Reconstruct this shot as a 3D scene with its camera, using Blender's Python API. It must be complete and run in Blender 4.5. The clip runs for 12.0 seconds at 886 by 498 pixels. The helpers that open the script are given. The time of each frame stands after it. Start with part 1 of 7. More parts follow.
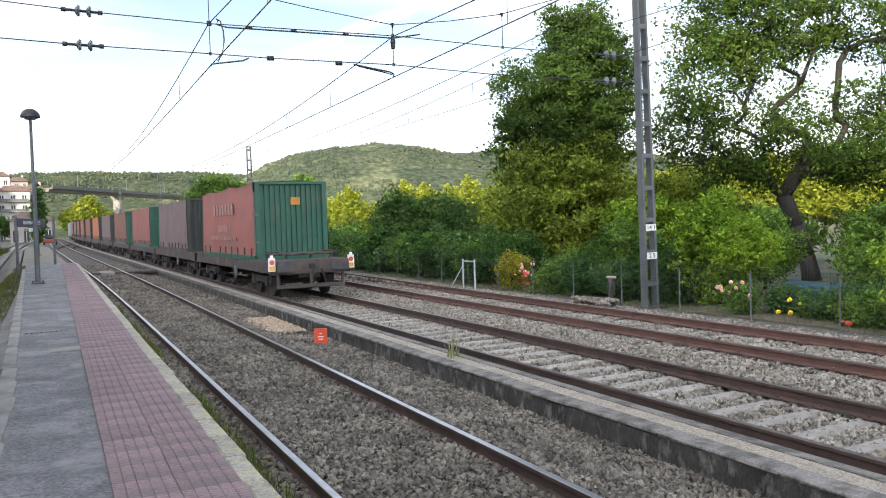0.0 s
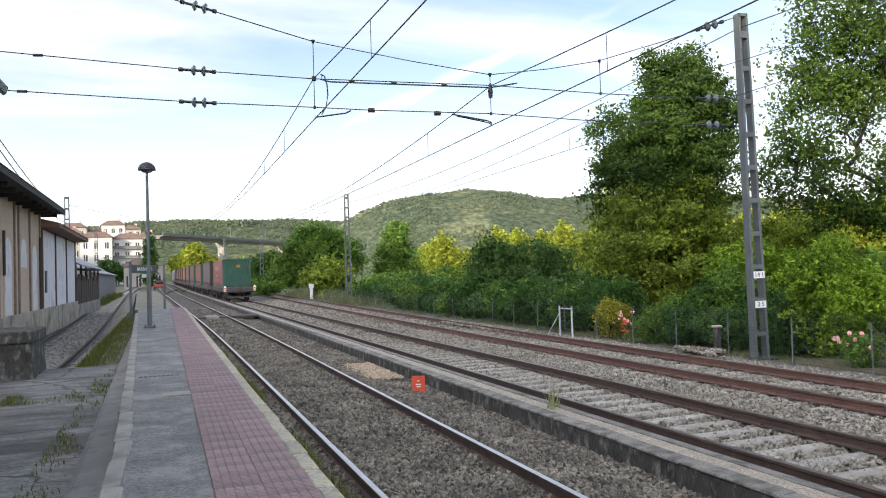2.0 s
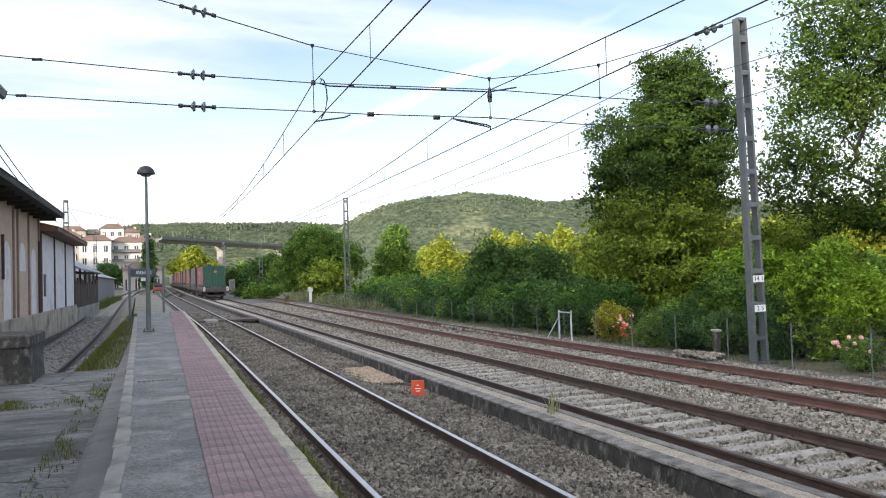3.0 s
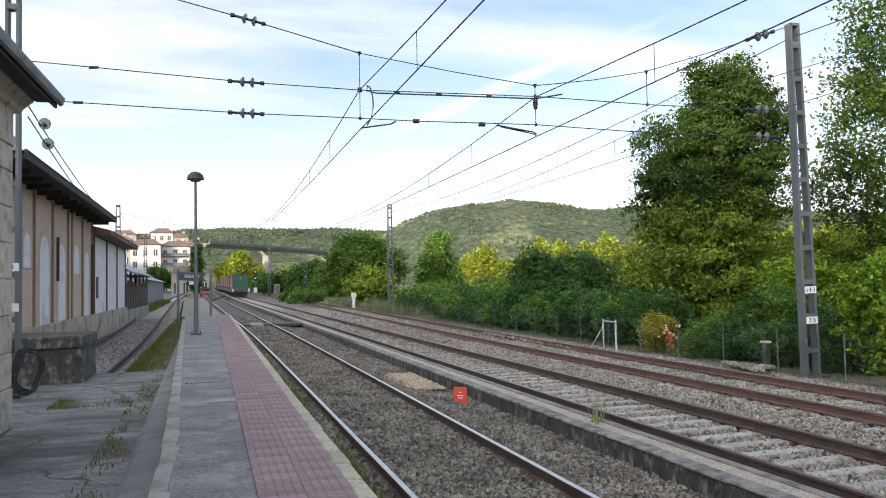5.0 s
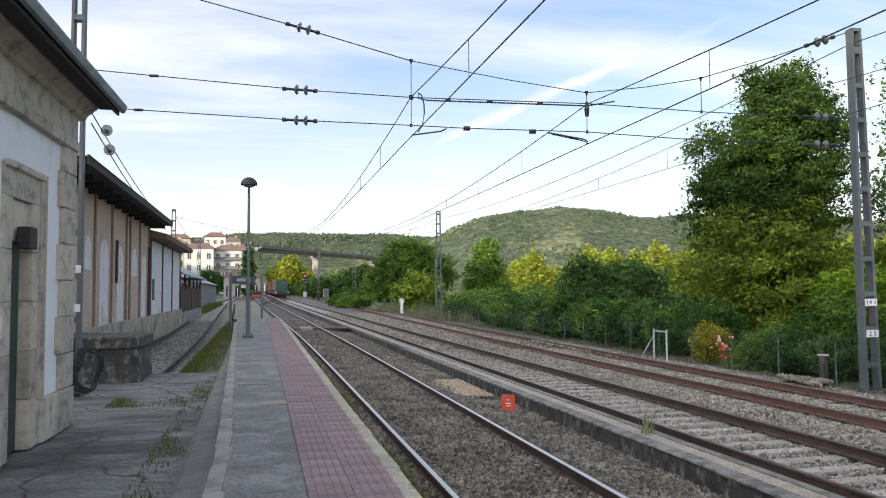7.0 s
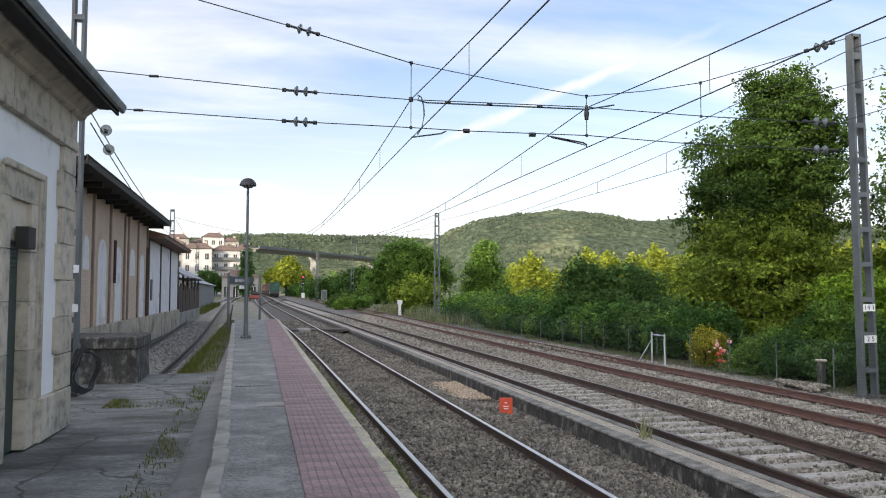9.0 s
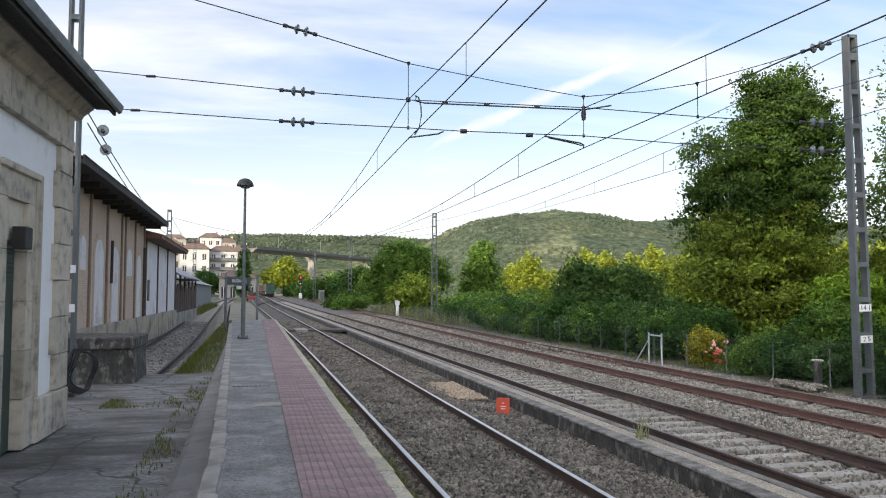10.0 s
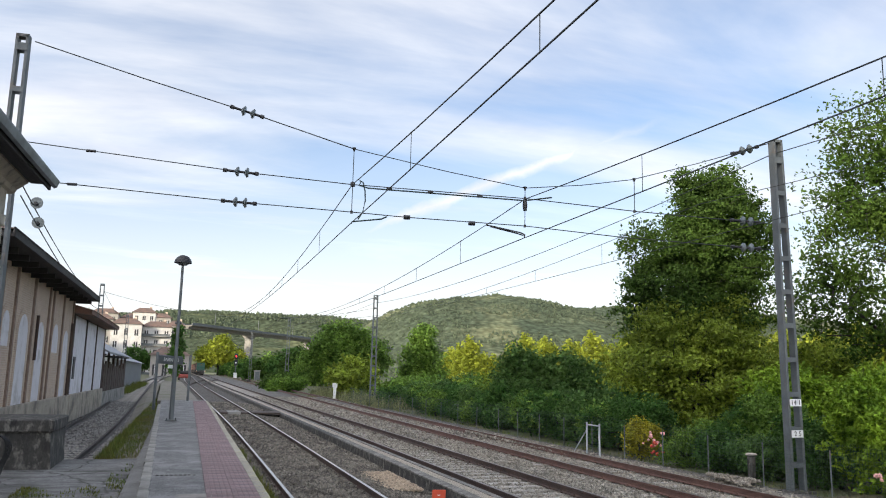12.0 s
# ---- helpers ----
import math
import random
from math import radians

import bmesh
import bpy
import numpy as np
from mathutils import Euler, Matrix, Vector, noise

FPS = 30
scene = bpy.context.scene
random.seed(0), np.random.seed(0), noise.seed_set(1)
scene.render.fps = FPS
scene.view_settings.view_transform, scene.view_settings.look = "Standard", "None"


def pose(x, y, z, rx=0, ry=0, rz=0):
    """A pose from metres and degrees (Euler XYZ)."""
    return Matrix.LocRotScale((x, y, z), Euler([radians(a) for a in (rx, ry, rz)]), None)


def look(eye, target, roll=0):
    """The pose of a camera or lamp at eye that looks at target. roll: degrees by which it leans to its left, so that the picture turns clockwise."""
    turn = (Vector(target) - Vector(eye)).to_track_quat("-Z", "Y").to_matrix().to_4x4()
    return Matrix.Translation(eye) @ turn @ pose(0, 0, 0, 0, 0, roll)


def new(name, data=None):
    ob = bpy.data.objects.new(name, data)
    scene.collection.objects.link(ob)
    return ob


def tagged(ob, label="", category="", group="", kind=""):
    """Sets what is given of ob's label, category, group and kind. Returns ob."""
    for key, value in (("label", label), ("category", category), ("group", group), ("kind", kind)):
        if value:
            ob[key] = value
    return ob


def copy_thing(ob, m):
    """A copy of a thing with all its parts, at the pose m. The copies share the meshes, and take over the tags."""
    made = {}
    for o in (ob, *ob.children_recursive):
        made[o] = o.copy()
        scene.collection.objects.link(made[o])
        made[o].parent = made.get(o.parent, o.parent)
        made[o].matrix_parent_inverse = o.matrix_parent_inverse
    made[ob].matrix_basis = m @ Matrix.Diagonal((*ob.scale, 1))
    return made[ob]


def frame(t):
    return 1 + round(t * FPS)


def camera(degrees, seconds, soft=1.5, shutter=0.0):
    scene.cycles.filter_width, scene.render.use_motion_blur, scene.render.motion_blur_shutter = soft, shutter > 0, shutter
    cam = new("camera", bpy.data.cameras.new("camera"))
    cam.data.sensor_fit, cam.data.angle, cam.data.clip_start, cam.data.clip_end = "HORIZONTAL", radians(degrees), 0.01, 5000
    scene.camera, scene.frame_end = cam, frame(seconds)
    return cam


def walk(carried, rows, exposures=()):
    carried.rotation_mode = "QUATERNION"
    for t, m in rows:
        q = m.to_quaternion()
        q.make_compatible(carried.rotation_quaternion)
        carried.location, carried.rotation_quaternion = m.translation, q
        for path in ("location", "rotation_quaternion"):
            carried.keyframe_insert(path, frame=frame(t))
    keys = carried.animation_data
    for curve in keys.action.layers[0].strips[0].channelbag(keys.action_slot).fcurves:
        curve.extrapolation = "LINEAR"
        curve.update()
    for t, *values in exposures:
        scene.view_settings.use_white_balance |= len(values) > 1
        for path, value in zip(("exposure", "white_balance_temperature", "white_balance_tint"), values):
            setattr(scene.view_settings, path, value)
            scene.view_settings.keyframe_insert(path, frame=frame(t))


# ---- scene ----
# Camera: handheld on the platform, nearly still, panning
cam = camera(59.0, 12.0, soft=1.05)
PATH = [
    (0, (0.159, -0.131, 1.585), (1.045, 1.661, 1.523), -1.8),
    (0.5, (0.14, -0.072, 1.617), (0.93, 1.765, 1.631), -1.3),
    (1, (0.111, -0.045, 1.628), (0.824, 1.823, 1.675), -1.4),
    (1.5, (0.08, -0.05, 1.648), (0.751, 1.834, 1.703), -1.7),
    (2, (0.076, -0.043, 1.635), (0.749, 1.84, 1.696), -1.8),
    (2.5, (0.074, -0.035, 1.653), (0.749, 1.846, 1.719), -1.8),
    (4.5, (0.081, -0.037, 1.656), (0.734, 1.852, 1.738), -1.4),
    (5, (0.057, -0.019, 1.647), (0.628, 1.895, 1.737), -1.1),
    (5.5, (0.032, -0.033, 1.658), (0.535, 1.901, 1.754), -0.8),
    (6, (0.022, -0.04, 1.662), (0.493, 1.901, 1.765), -0.6),
    (6.5, (0.016, -0.033, 1.654), (0.469, 1.912, 1.764), -0.4),
    (7, (0.021, -0.04, 1.653), (0.474, 1.905, 1.761), -0.3),
    (9, (0.014, -0.031, 1.664), (0.471, 1.913, 1.777), 0.1),
    (9.5, (0.013, -0.032, 1.66), (0.475, 1.911, 1.774), 0.1),
    (10, (0.019, -0.043, 1.66), (0.482, 1.899, 1.774), 0.1),
    (10.5, (0.021, -0.041, 1.655), (0.487, 1.901, 1.769), 0.1),
    (11, (0.031, -0.037, 1.663), (0.497, 1.905, 1.776), 0.3),
    (11.5, (0.048, -0.033, 1.704), (0.521, 1.905, 1.842), 1.1),
    (11.9, (0.034, -0.039, 1.745), (0.607, 1.855, 2.034), 1.2),
    (12, (0.051, -0.021, 1.752), (0.647, 1.86, 2.075), 1.3),
]
EXPOSURES = [(0.0, 0.90), (0.5, 0.86), (1.0, 0.79), (1.5, 0.74), (4.5, 0.70), (6.0, 0.53), (11.5, 0.48), (12.0, 0.42)]
walk(cam, [(t, look(eye, target, roll)) for t, eye, target, roll in PATH], EXPOSURES)

# ---------------------------------------------------------------- light
SUN_EL, SUN_AZ = 15.0, 232.0    # degrees; azimuth clockwise from +y, low behind the camera's left shoulder
world = bpy.data.worlds.new("sky")
scene.world = world
world.use_nodes = True
wn, wl = world.node_tree.nodes, world.node_tree.links
wn.clear()


def wnode(kind, **values):
    n = wn.new(kind)
    for k, v in values.items():
        n.inputs[k].default_value = v
    return n


w_out = wn.new("ShaderNodeOutputWorld")
w_bg = wnode("ShaderNodeBackground", Strength=0.104)
w_sky = wn.new("ShaderNodeTexSky")
w_sky.sky_type, w_sky.sun_disc = "NISHITA", False
w_sky.sun_elevation, w_sky.sun_rotation = radians(SUN_EL), radians(SUN_AZ)
w_sky.air_density, w_sky.dust_density, w_sky.ozone_density = 1.0, 0.6, 2.0
w_tc = wn.new("ShaderNodeTexCoord")
w_sep = wn.new("ShaderNodeSeparateXYZ")
wl.new(w_tc.outputs["Generated"], w_sep.inputs[0])


def wmath(op, a, b=0.0, clamp=False):
    n = wn.new("ShaderNodeMath")
    n.operation, n.use_clamp = op, clamp
    for i, v in enumerate((a, b)):
        if isinstance(v, (int, float)):
            n.inputs[i].default_value = v
        else:
            wl.new(v, n.inputs[i])
    return n.outputs[0]


# cloud sheet: the direction is projected on a flat layer overhead
w_z = wmath("ADD", wmath("MAXIMUM", w_sep.outputs[2], 0.0), 0.12)
w_u, w_v = wmath("DIVIDE", w_sep.outputs[0], w_z), wmath("DIVIDE", w_sep.outputs[1], w_z)
w_uv = wn.new("ShaderNodeCombineXYZ")
wl.new(w_u, w_uv.inputs[0])
wl.new(w_v, w_uv.inputs[1])
w_map = wn.new("ShaderNodeMapping")
w_map.inputs["Rotation"].default_value = (0, 0, radians(38))
w_map.inputs["Scale"].default_value = (0.55, 1.5, 1)
w_map.inputs["Location"].default_value = (0.35, 1.9, 0)
wl.new(w_uv.outputs[0], w_map.inputs[0])
w_n1 = wnode("ShaderNodeTexNoise", Scale=0.8, Detail=7.0, Roughness=0.55, Distortion=0.35)
wl.new(w_map.outputs[0], w_n1.inputs["Vector"])
w_c1 = wmath("MULTIPLY", wmath("SUBTRACT", w_n1.outputs[0], 0.37), 3.4, True)
# thin long streaks
w_map2 = wn.new("ShaderNodeMapping")
w_map2.inputs["Rotation"].default_value = (0, 0, radians(-28))
w_map2.inputs["Scale"].default_value = (0.28, 2.2, 1)
wl.new(w_uv.outputs[0], w_map2.inputs[0])
w_n2 = wnode("ShaderNodeTexNoise", Scale=1.3, Detail=5.0, Roughness=0.6, Distortion=0.2)
wl.new(w_map2.outputs[0], w_n2.inputs["Vector"])
w_c2 = wmath("MULTIPLY", wmath("SUBTRACT", w_n2.outputs[0], 0.52), 4.0, True)
w_haze = wmath("SUBTRACT", 1.0, wmath("MULTIPLY", w_sep.outputs[2], 2.6), True)
w_haze = wmath("POWER", w_haze, 1.4)
# an old contrail: a narrow ragged band along one great circle
w_band = wn.new("ShaderNodeVectorMath")
w_band.operation = "DOT_PRODUCT"
TRAIL_A, TRAIL_B = Vector((0.514, 0.799, 0.3125)), Vector((0.233, 0.953, 0.1928))
w_band.inputs[1].default_value = TRAIL_A.cross(TRAIL_B).normalized()
wl.new(w_tc.outputs["Generated"], w_band.inputs[0])
w_n4 = wnode("ShaderNodeTexNoise", Scale=14.0, Detail=5.0, Roughness=0.6)
wl.new(w_tc.outputs["Generated"], w_n4.inputs["Vector"])
w_off = wmath("ABSOLUTE", wmath("ADD", w_band.outputs["Value"], wmath("MULTIPLY", wmath("SUBTRACT", w_n4.outputs[0], 0.5), 0.03)))
w_trail = wmath("SUBTRACT", 1.0, wmath("MULTIPLY", w_off, 70.0), True)
w_trail = wmath("MULTIPLY", w_trail, wmath("MULTIPLY", wmath("SUBTRACT", 0.33, w_sep.outputs[2]), 18.0, True))
w_trail = wmath("MULTIPLY", w_trail, wmath("MULTIPLY", wmath("SUBTRACT", w_sep.outputs[0], 0.16), 12.0, True))
w_fac = wmath("MAXIMUM", wmath("MAXIMUM", wmath("MULTIPLY", w_c1, 0.85), wmath("MULTIPLY", w_c2, 0.45)), wmath("MAXIMUM", w_haze, wmath("MULTIPLY", w_trail, 0.9)), True)
w_mix = wn.new("ShaderNodeMixRGB")
w_mix.inputs[2].default_value = (8.6, 8.6, 8.7, 1)
wl.new(w_fac, w_mix.inputs[0])
# cloud bodies: grey-lilac undersides and white tops
w_n3 = wnode("ShaderNodeTexNoise", Scale=1.6, Detail=6.0, Roughness=0.6, Distortion=0.5)
wl.new(w_map.outputs[0], w_n3.inputs["Vector"])
w_body = wn.new("ShaderNodeMixRGB")
w_body.inputs[1].default_value, w_body.inputs[2].default_value = (6.3, 6.5, 7.2, 1), (8.9, 8.8, 8.8, 1)
wl.new(wmath("MAXIMUM", wmath("MULTIPLY", wmath("SUBTRACT", w_n3.outputs[0], 0.36), 3.6, True), w_haze), w_body.inputs[0])
wl.new(w_body.outputs[0], w_mix.inputs[2])
w_tint = wn.new("ShaderNodeMixRGB")
w_tint.blend_type = "MULTIPLY"
w_tint.inputs[0].default_value = 1.0
w_tint.inputs[2].default_value = (1.55, 1.45, 1.50, 1)
wl.new(w_sky.outputs[0], w_tint.inputs[1])
wl.new(w_tint.outputs[0], w_mix.inputs[1])
# the sky brightens towards the low sun
w_dot = wn.new("ShaderNodeVectorMath")
w_dot.operation = "DOT_PRODUCT"
w_dot.inputs[1].default_value = (math.sin(radians(SUN_AZ)) * math.cos(radians(SUN_EL)), math.cos(radians(SUN_AZ)) * math.cos(radians(SUN_EL)), math.sin(radians(SUN_EL)))
wl.new(w_tc.outputs["Generated"], w_dot.inputs[0])
w_near = wmath("POWER", wmath("MULTIPLY", wmath("ADD", w_dot.outputs["Value"], 0.45), 0.69, True), 1.35)
w_glow = wn.new("ShaderNodeMixRGB")
w_glow.inputs[1].default_value, w_glow.inputs[2].default_value = (1, 1, 1, 1), (3.55, 3.3, 2.95, 1)
wl.new(w_near, w_glow.inputs[0])
w_all = wn.new("ShaderNodeMixRGB")
w_all.blend_type = "MULTIPLY"
w_all.inputs[0].default_value = 1.0
wl.new(w_mix.outputs[0], w_all.inputs[1])
wl.new(w_glow.outputs[0], w_all.inputs[2])
wl.new(w_all.outputs[0], w_bg.inputs[0])
wl.new(w_bg.outputs[0], w_out.inputs[0])

sun_data = bpy.data.lights.new("sun", "SUN")
sun_data.energy, sun_data.angle, sun_data.color = 4.6, radians(0.6), (1.0, 0.89, 0.70)
az, el = radians(SUN_AZ), radians(SUN_EL)
SUN_DIR = Vector((math.sin(az) * math.cos(el), math.cos(az) * math.cos(el), math.sin(el)))
sun = new("sun", sun_data)
sun.matrix_world = look(SUN_DIR * 50, (0, 0, 0))


# ---------------------------------------------------------------- materials
def material(name, base, second=None, scale=6.0, rough=0.8, metal=0.0, bump=0.3, grain=60.0, spread=0.12, detail=0.0,
             stretch=(1, 1, 1), stain=None, stain_scale=0.6, stain_amount=0.5, voronoi=0.0, translucent=0.0, island=0.0, per_object=0.0):
    """Base colour varied at two scales, with fine relief; stain: a third colour in large soft patches."""
    m = bpy.data.materials.new(name)
    m.use_nodes = True
    n, l = m.node_tree.nodes, m.node_tree.links
    bsdf = n["Principled BSDF"]
    bsdf.inputs["Roughness"].default_value, bsdf.inputs["Metallic"].default_value = rough, metal
    tc = n.new("ShaderNodeTexCoord")
    mp = n.new("ShaderNodeMapping")
    mp.inputs["Scale"].default_value = stretch
    l.new(tc.outputs["Object"], mp.inputs[0])
    vec = mp.outputs[0]

    def tex(sc, det=4.0, ro=0.6):
        t = n.new("ShaderNodeTexNoise")
        t.inputs["Scale"].default_value, t.inputs["Detail"].default_value, t.inputs["Roughness"].default_value = sc, det, ro
        l.new(vec, t.inputs["Vector"])
        return t.outputs[0]

    def ramp(fac, lo, hi):
        r = n.new("ShaderNodeMapRange")
        r.inputs["From Min"].default_value, r.inputs["From Max"].default_value = lo, hi
        l.new(fac, r.inputs[0])
        return r.outputs[0]

    def mixed(fac, a, b, blend="MIX"):
        x = n.new("ShaderNodeMixRGB")
        x.blend_type = blend
        for i, v in ((0, fac), (1, a), (2, b)):
            if isinstance(v, (int, float)):
                x.inputs[i].default_value = v
            elif isinstance(v, tuple):
                x.inputs[i].default_value = (*v, 1)
            else:
                l.new(v, x.inputs[i])
        return x.outputs[0]

    second = second or tuple(c * (1 - 2.2 * spread) for c in base)
    col = mixed(ramp(tex(scale), 0.35, 0.65), base, second)
    fine = tex(grain, 3.0)
    col = mixed(0.5, col, mixed(ramp(fine, 0.3, 0.7), tuple([1 - spread * 1.5] * 3), tuple([1 + spread * 1.5] * 3)), "MULTIPLY") if spread else col
    height = fine
    if voronoi:
        v = n.new("ShaderNodeTexVoronoi")
        v.inputs["Scale"].default_value = voronoi
        l.new(vec, v.inputs["Vector"])
        bw = n.new("ShaderNodeSeparateColor")
        l.new(v.outputs["Color"], bw.inputs[0])
        shade = ramp(bw.outputs[0], 0.0, 1.0)
        col = mixed(0.75, col, mixed(shade, (0.45, 0.44, 0.43), (1.5, 1.5, 1.5)), "MULTIPLY")
        inv = n.new("ShaderNodeMath")
        inv.operation, inv.inputs[0].default_value = "SUBTRACT", 0.6
        l.new(v.outputs["Distance"], inv.inputs[1])
        height = inv.outputs[0]
    if stain:
        col = mixed(ramp(tex(stain_scale, 5.0, 0.65), 0.62 - 0.25 * stain_amount, 0.72 - 0.1 * stain_amount), col, stain)
    if island or per_object:
        if island:
            g = n.new("ShaderNodeNewGeometry")
            rnd, k = g.outputs["Random Per Island"], island
        else:
            g = n.new("ShaderNodeObjectInfo")
            rnd, k = g.outputs["Random"], per_object
        col = mixed(1.0, col, mixed(rnd, (1 - k, 1 - k, 1 - k), (1 + k, 1 + k, 1 + k)), "MULTIPLY")
    l.new(col, bsdf.inputs["Base Color"])
    if bump:
        b = n.new("ShaderNodeBump")
        b.inputs["Strength"].default_value, b.inputs["Distance"].default_value = bump, 0.02
        l.new(height, b.inputs["Height"])
        l.new(b.outputs[0], bsdf.inputs["Normal"])
    if translucent:
        tr = n.new("ShaderNodeBsdfTranslucent")
        l.new(col, tr.inputs[0])
        mx = n.new("ShaderNodeMixShader")
        mx.inputs[0].default_value = translucent
        l.new(bsdf.outputs[0], mx.inputs[1])
        l.new(tr.outputs[0], mx.inputs[2])
        l.new(mx.outputs[0], n["Material Output"].inputs[0])
    return m


def leafy(name, base, second, scale=0.5):
    m = material(name, base, tuple(c * 0.78 for c in second), scale=scale, rough=0.6, bump=0, grain=3.0, spread=0.25, translucent=0.32, island=0.5)
    m.node_tree.nodes["Principled BSDF"].inputs["Specular IOR Level"].default_value = 0.15
    return m


ASPHALT = material("worn_asphalt", (0.20, 0.198, 0.193), (0.118, 0.117, 0.116), scale=1.6, grain=34, bump=1.0, spread=0.66, stain=(0.27, 0.265, 0.26), stain_scale=1.3, stain_amount=0.4)
CONCRETE = material("weathered_concrete", (0.30, 0.288, 0.262), (0.21, 0.202, 0.185), scale=2.0, grain=70, bump=0.4, stain=(0.11, 0.105, 0.095), stain_scale=1.1, stain_amount=0.55, per_object=0.12)
LEDGE = material("smooth_grey_concrete", (0.19, 0.188, 0.182), (0.135, 0.133, 0.128), scale=1.5, grain=50, bump=0.35, spread=0.2, stain=(0.09, 0.088, 0.08), stain_scale=2.5, stain_amount=0.35)
WALL_TOP = material("mossy_coping_and_shaded_deck", (0.225, 0.212, 0.19), (0.13, 0.123, 0.108), scale=4.0, grain=34, bump=0.9, spread=0.45, stain=(0.07, 0.067, 0.058), stain_scale=4.0, stain_amount=0.5, per_object=0.1)
APRON = material("old_concrete_apron", (0.225, 0.224, 0.215), (0.125, 0.124, 0.118), scale=2.2, grain=24, bump=1.0, spread=0.6, stretch=(0.6, 1.3, 1), stain=(0.065, 0.063, 0.055), stain_scale=0.9, stain_amount=0.75)
COPING = material("stone_coping", (0.40, 0.375, 0.31), (0.24, 0.225, 0.19), scale=5.0, grain=38, bump=0.8, spread=0.4, stain=(0.50, 0.44, 0.235), stain_scale=4.0, stain_amount=0.55, per_object=0.14)
PINK = material("pink_tactile_tile", (0.285, 0.203, 0.208), (0.20, 0.148, 0.153), scale=1.6, grain=40, bump=0.35, rough=0.75, spread=0.25, stain=(0.19, 0.155, 0.16), stain_scale=1.2, stain_amount=0.6, per_object=0.13)
DARK_WALL = material("mossy_dark_wall", (0.062, 0.058, 0.052), (0.024, 0.023, 0.021), scale=4.0, grain=26, bump=1.0, spread=0.35, stretch=(1, 1, 0.55), stain=(0.21, 0.20, 0.175), stain_scale=6.0, stain_amount=0.42)
GRIT = material("beige_grit", (0.40, 0.345, 0.27), (0.30, 0.26, 0.21), scale=3.0, grain=150, bump=0.6, spread=0.3, voronoi=70)
BALLAST_OLD = material("old_brown_ballast", (0.085, 0.075, 0.062), (0.048, 0.041, 0.034), scale=1.2, grain=40, bump=1.0, voronoi=20)
BALLAST_SIDING = material("grimy_siding_ballast", (0.20, 0.195, 0.185), (0.12, 0.115, 0.105), scale=1.2, grain=40, bump=1.0, voronoi=14)
STONE_SIDING = material("siding_ballast_stone", (0.27, 0.262, 0.25), (0.18, 0.172, 0.16), scale=3.0, grain=50, bump=0.3, island=0.55)
BALLAST = material("grey_ballast", (0.135, 0.128, 0.115), (0.095, 0.088, 0.078), scale=1.2, grain=40, bump=1.0, voronoi=20)
STONE_OLD = material("old_ballast_stone", (0.195, 0.175, 0.142), (0.088, 0.076, 0.061), scale=1.4, grain=50, bump=0.3, island=0.6)
STONE = material("ballast_stone", (0.262, 0.242, 0.203), (0.175, 0.155, 0.122), scale=1.2, grain=50, bump=0.3, island=0.5)
RUST = material("rusty_rail", (0.075, 0.045, 0.034), (0.045, 0.029, 0.024), scale=4.0, grain=80, bump=0.35, rough=0.8, spread=0.2)
RUST_RED = material("red_rusty_rail", (0.125, 0.064, 0.048), (0.09, 0.048, 0.038), scale=4.0, grain=80, bump=0.35, rough=0.85, spread=0.2)
DARK_RUST = material("dark_siding_rail", (0.055, 0.042, 0.036), (0.035, 0.028, 0.025), scale=4.0, grain=80, bump=0.3, rough=0.7)
STEEL = material("polished_rail_head", (0.55, 0.53, 0.51), (0.44, 0.41, 0.38), scale=8.0, rough=0.28, metal=1.0, bump=0.05, grain=200)
STEEL_DULL = material("dull_rail_head", (0.20, 0.17, 0.155), (0.14, 0.11, 0.10), scale=8.0, rough=0.45, metal=0.7, bump=0.05, grain=200)
SLEEPER = material("concrete_sleeper", (0.36, 0.34, 0.305), (0.26, 0.242, 0.215), scale=5.0, grain=70, bump=0.3, per_object=0.15)
GALV = material("galvanised_steel", (0.135, 0.150, 0.155), (0.10, 0.113, 0.118), scale=3.0, rough=0.65, metal=0.25, grain=40, bump=0.1, stain=(0.14, 0.125, 0.11), stain_scale=2.0, stain_amount=0.3)
PALE_STEEL = material("pale_galvanised_tube", (0.42, 0.44, 0.45), (0.34, 0.36, 0.37), scale=4.0, rough=0.5, metal=0.2, bump=0.05)
DARK = material("black_fitting", (0.025, 0.026, 0.028), (0.018, 0.018, 0.02), rough=0.55, bump=0.1)
WIRE = material("weathered_copper_wire", (0.045, 0.055, 0.055), (0.035, 0.04, 0.04), rough=0.6, metal=0.4, bump=0)
GREEN_WIRE = material("verdigris_fitting", (0.05, 0.085, 0.085), (0.04, 0.06, 0.06), rough=0.6, bump=0)
GLASS_INS = material("glass_insulator", (0.13, 0.15, 0.155), (0.08, 0.10, 0.105), rough=0.15, bump=0)
WHITE_PAINT = material("white_render", (0.80, 0.82, 0.84), (0.74, 0.76, 0.78), scale=1.5, grain=50, bump=0.2, spread=0.05, stain=(0.55, 0.55, 0.53), stain_scale=0.8, stain_amount=0.25)
TOWN_WALL = material("weathered_town_render", (0.56, 0.545, 0.52), (0.44, 0.43, 0.41), scale=0.4, grain=4, bump=0, spread=0.15, stain=(0.33, 0.31, 0.28), stain_scale=0.3, stain_amount=0.4)
TOWN_GREY = material("grey_town_render", (0.33, 0.31, 0.28), (0.25, 0.235, 0.21), scale=0.4, grain=4, bump=0, spread=0.2)
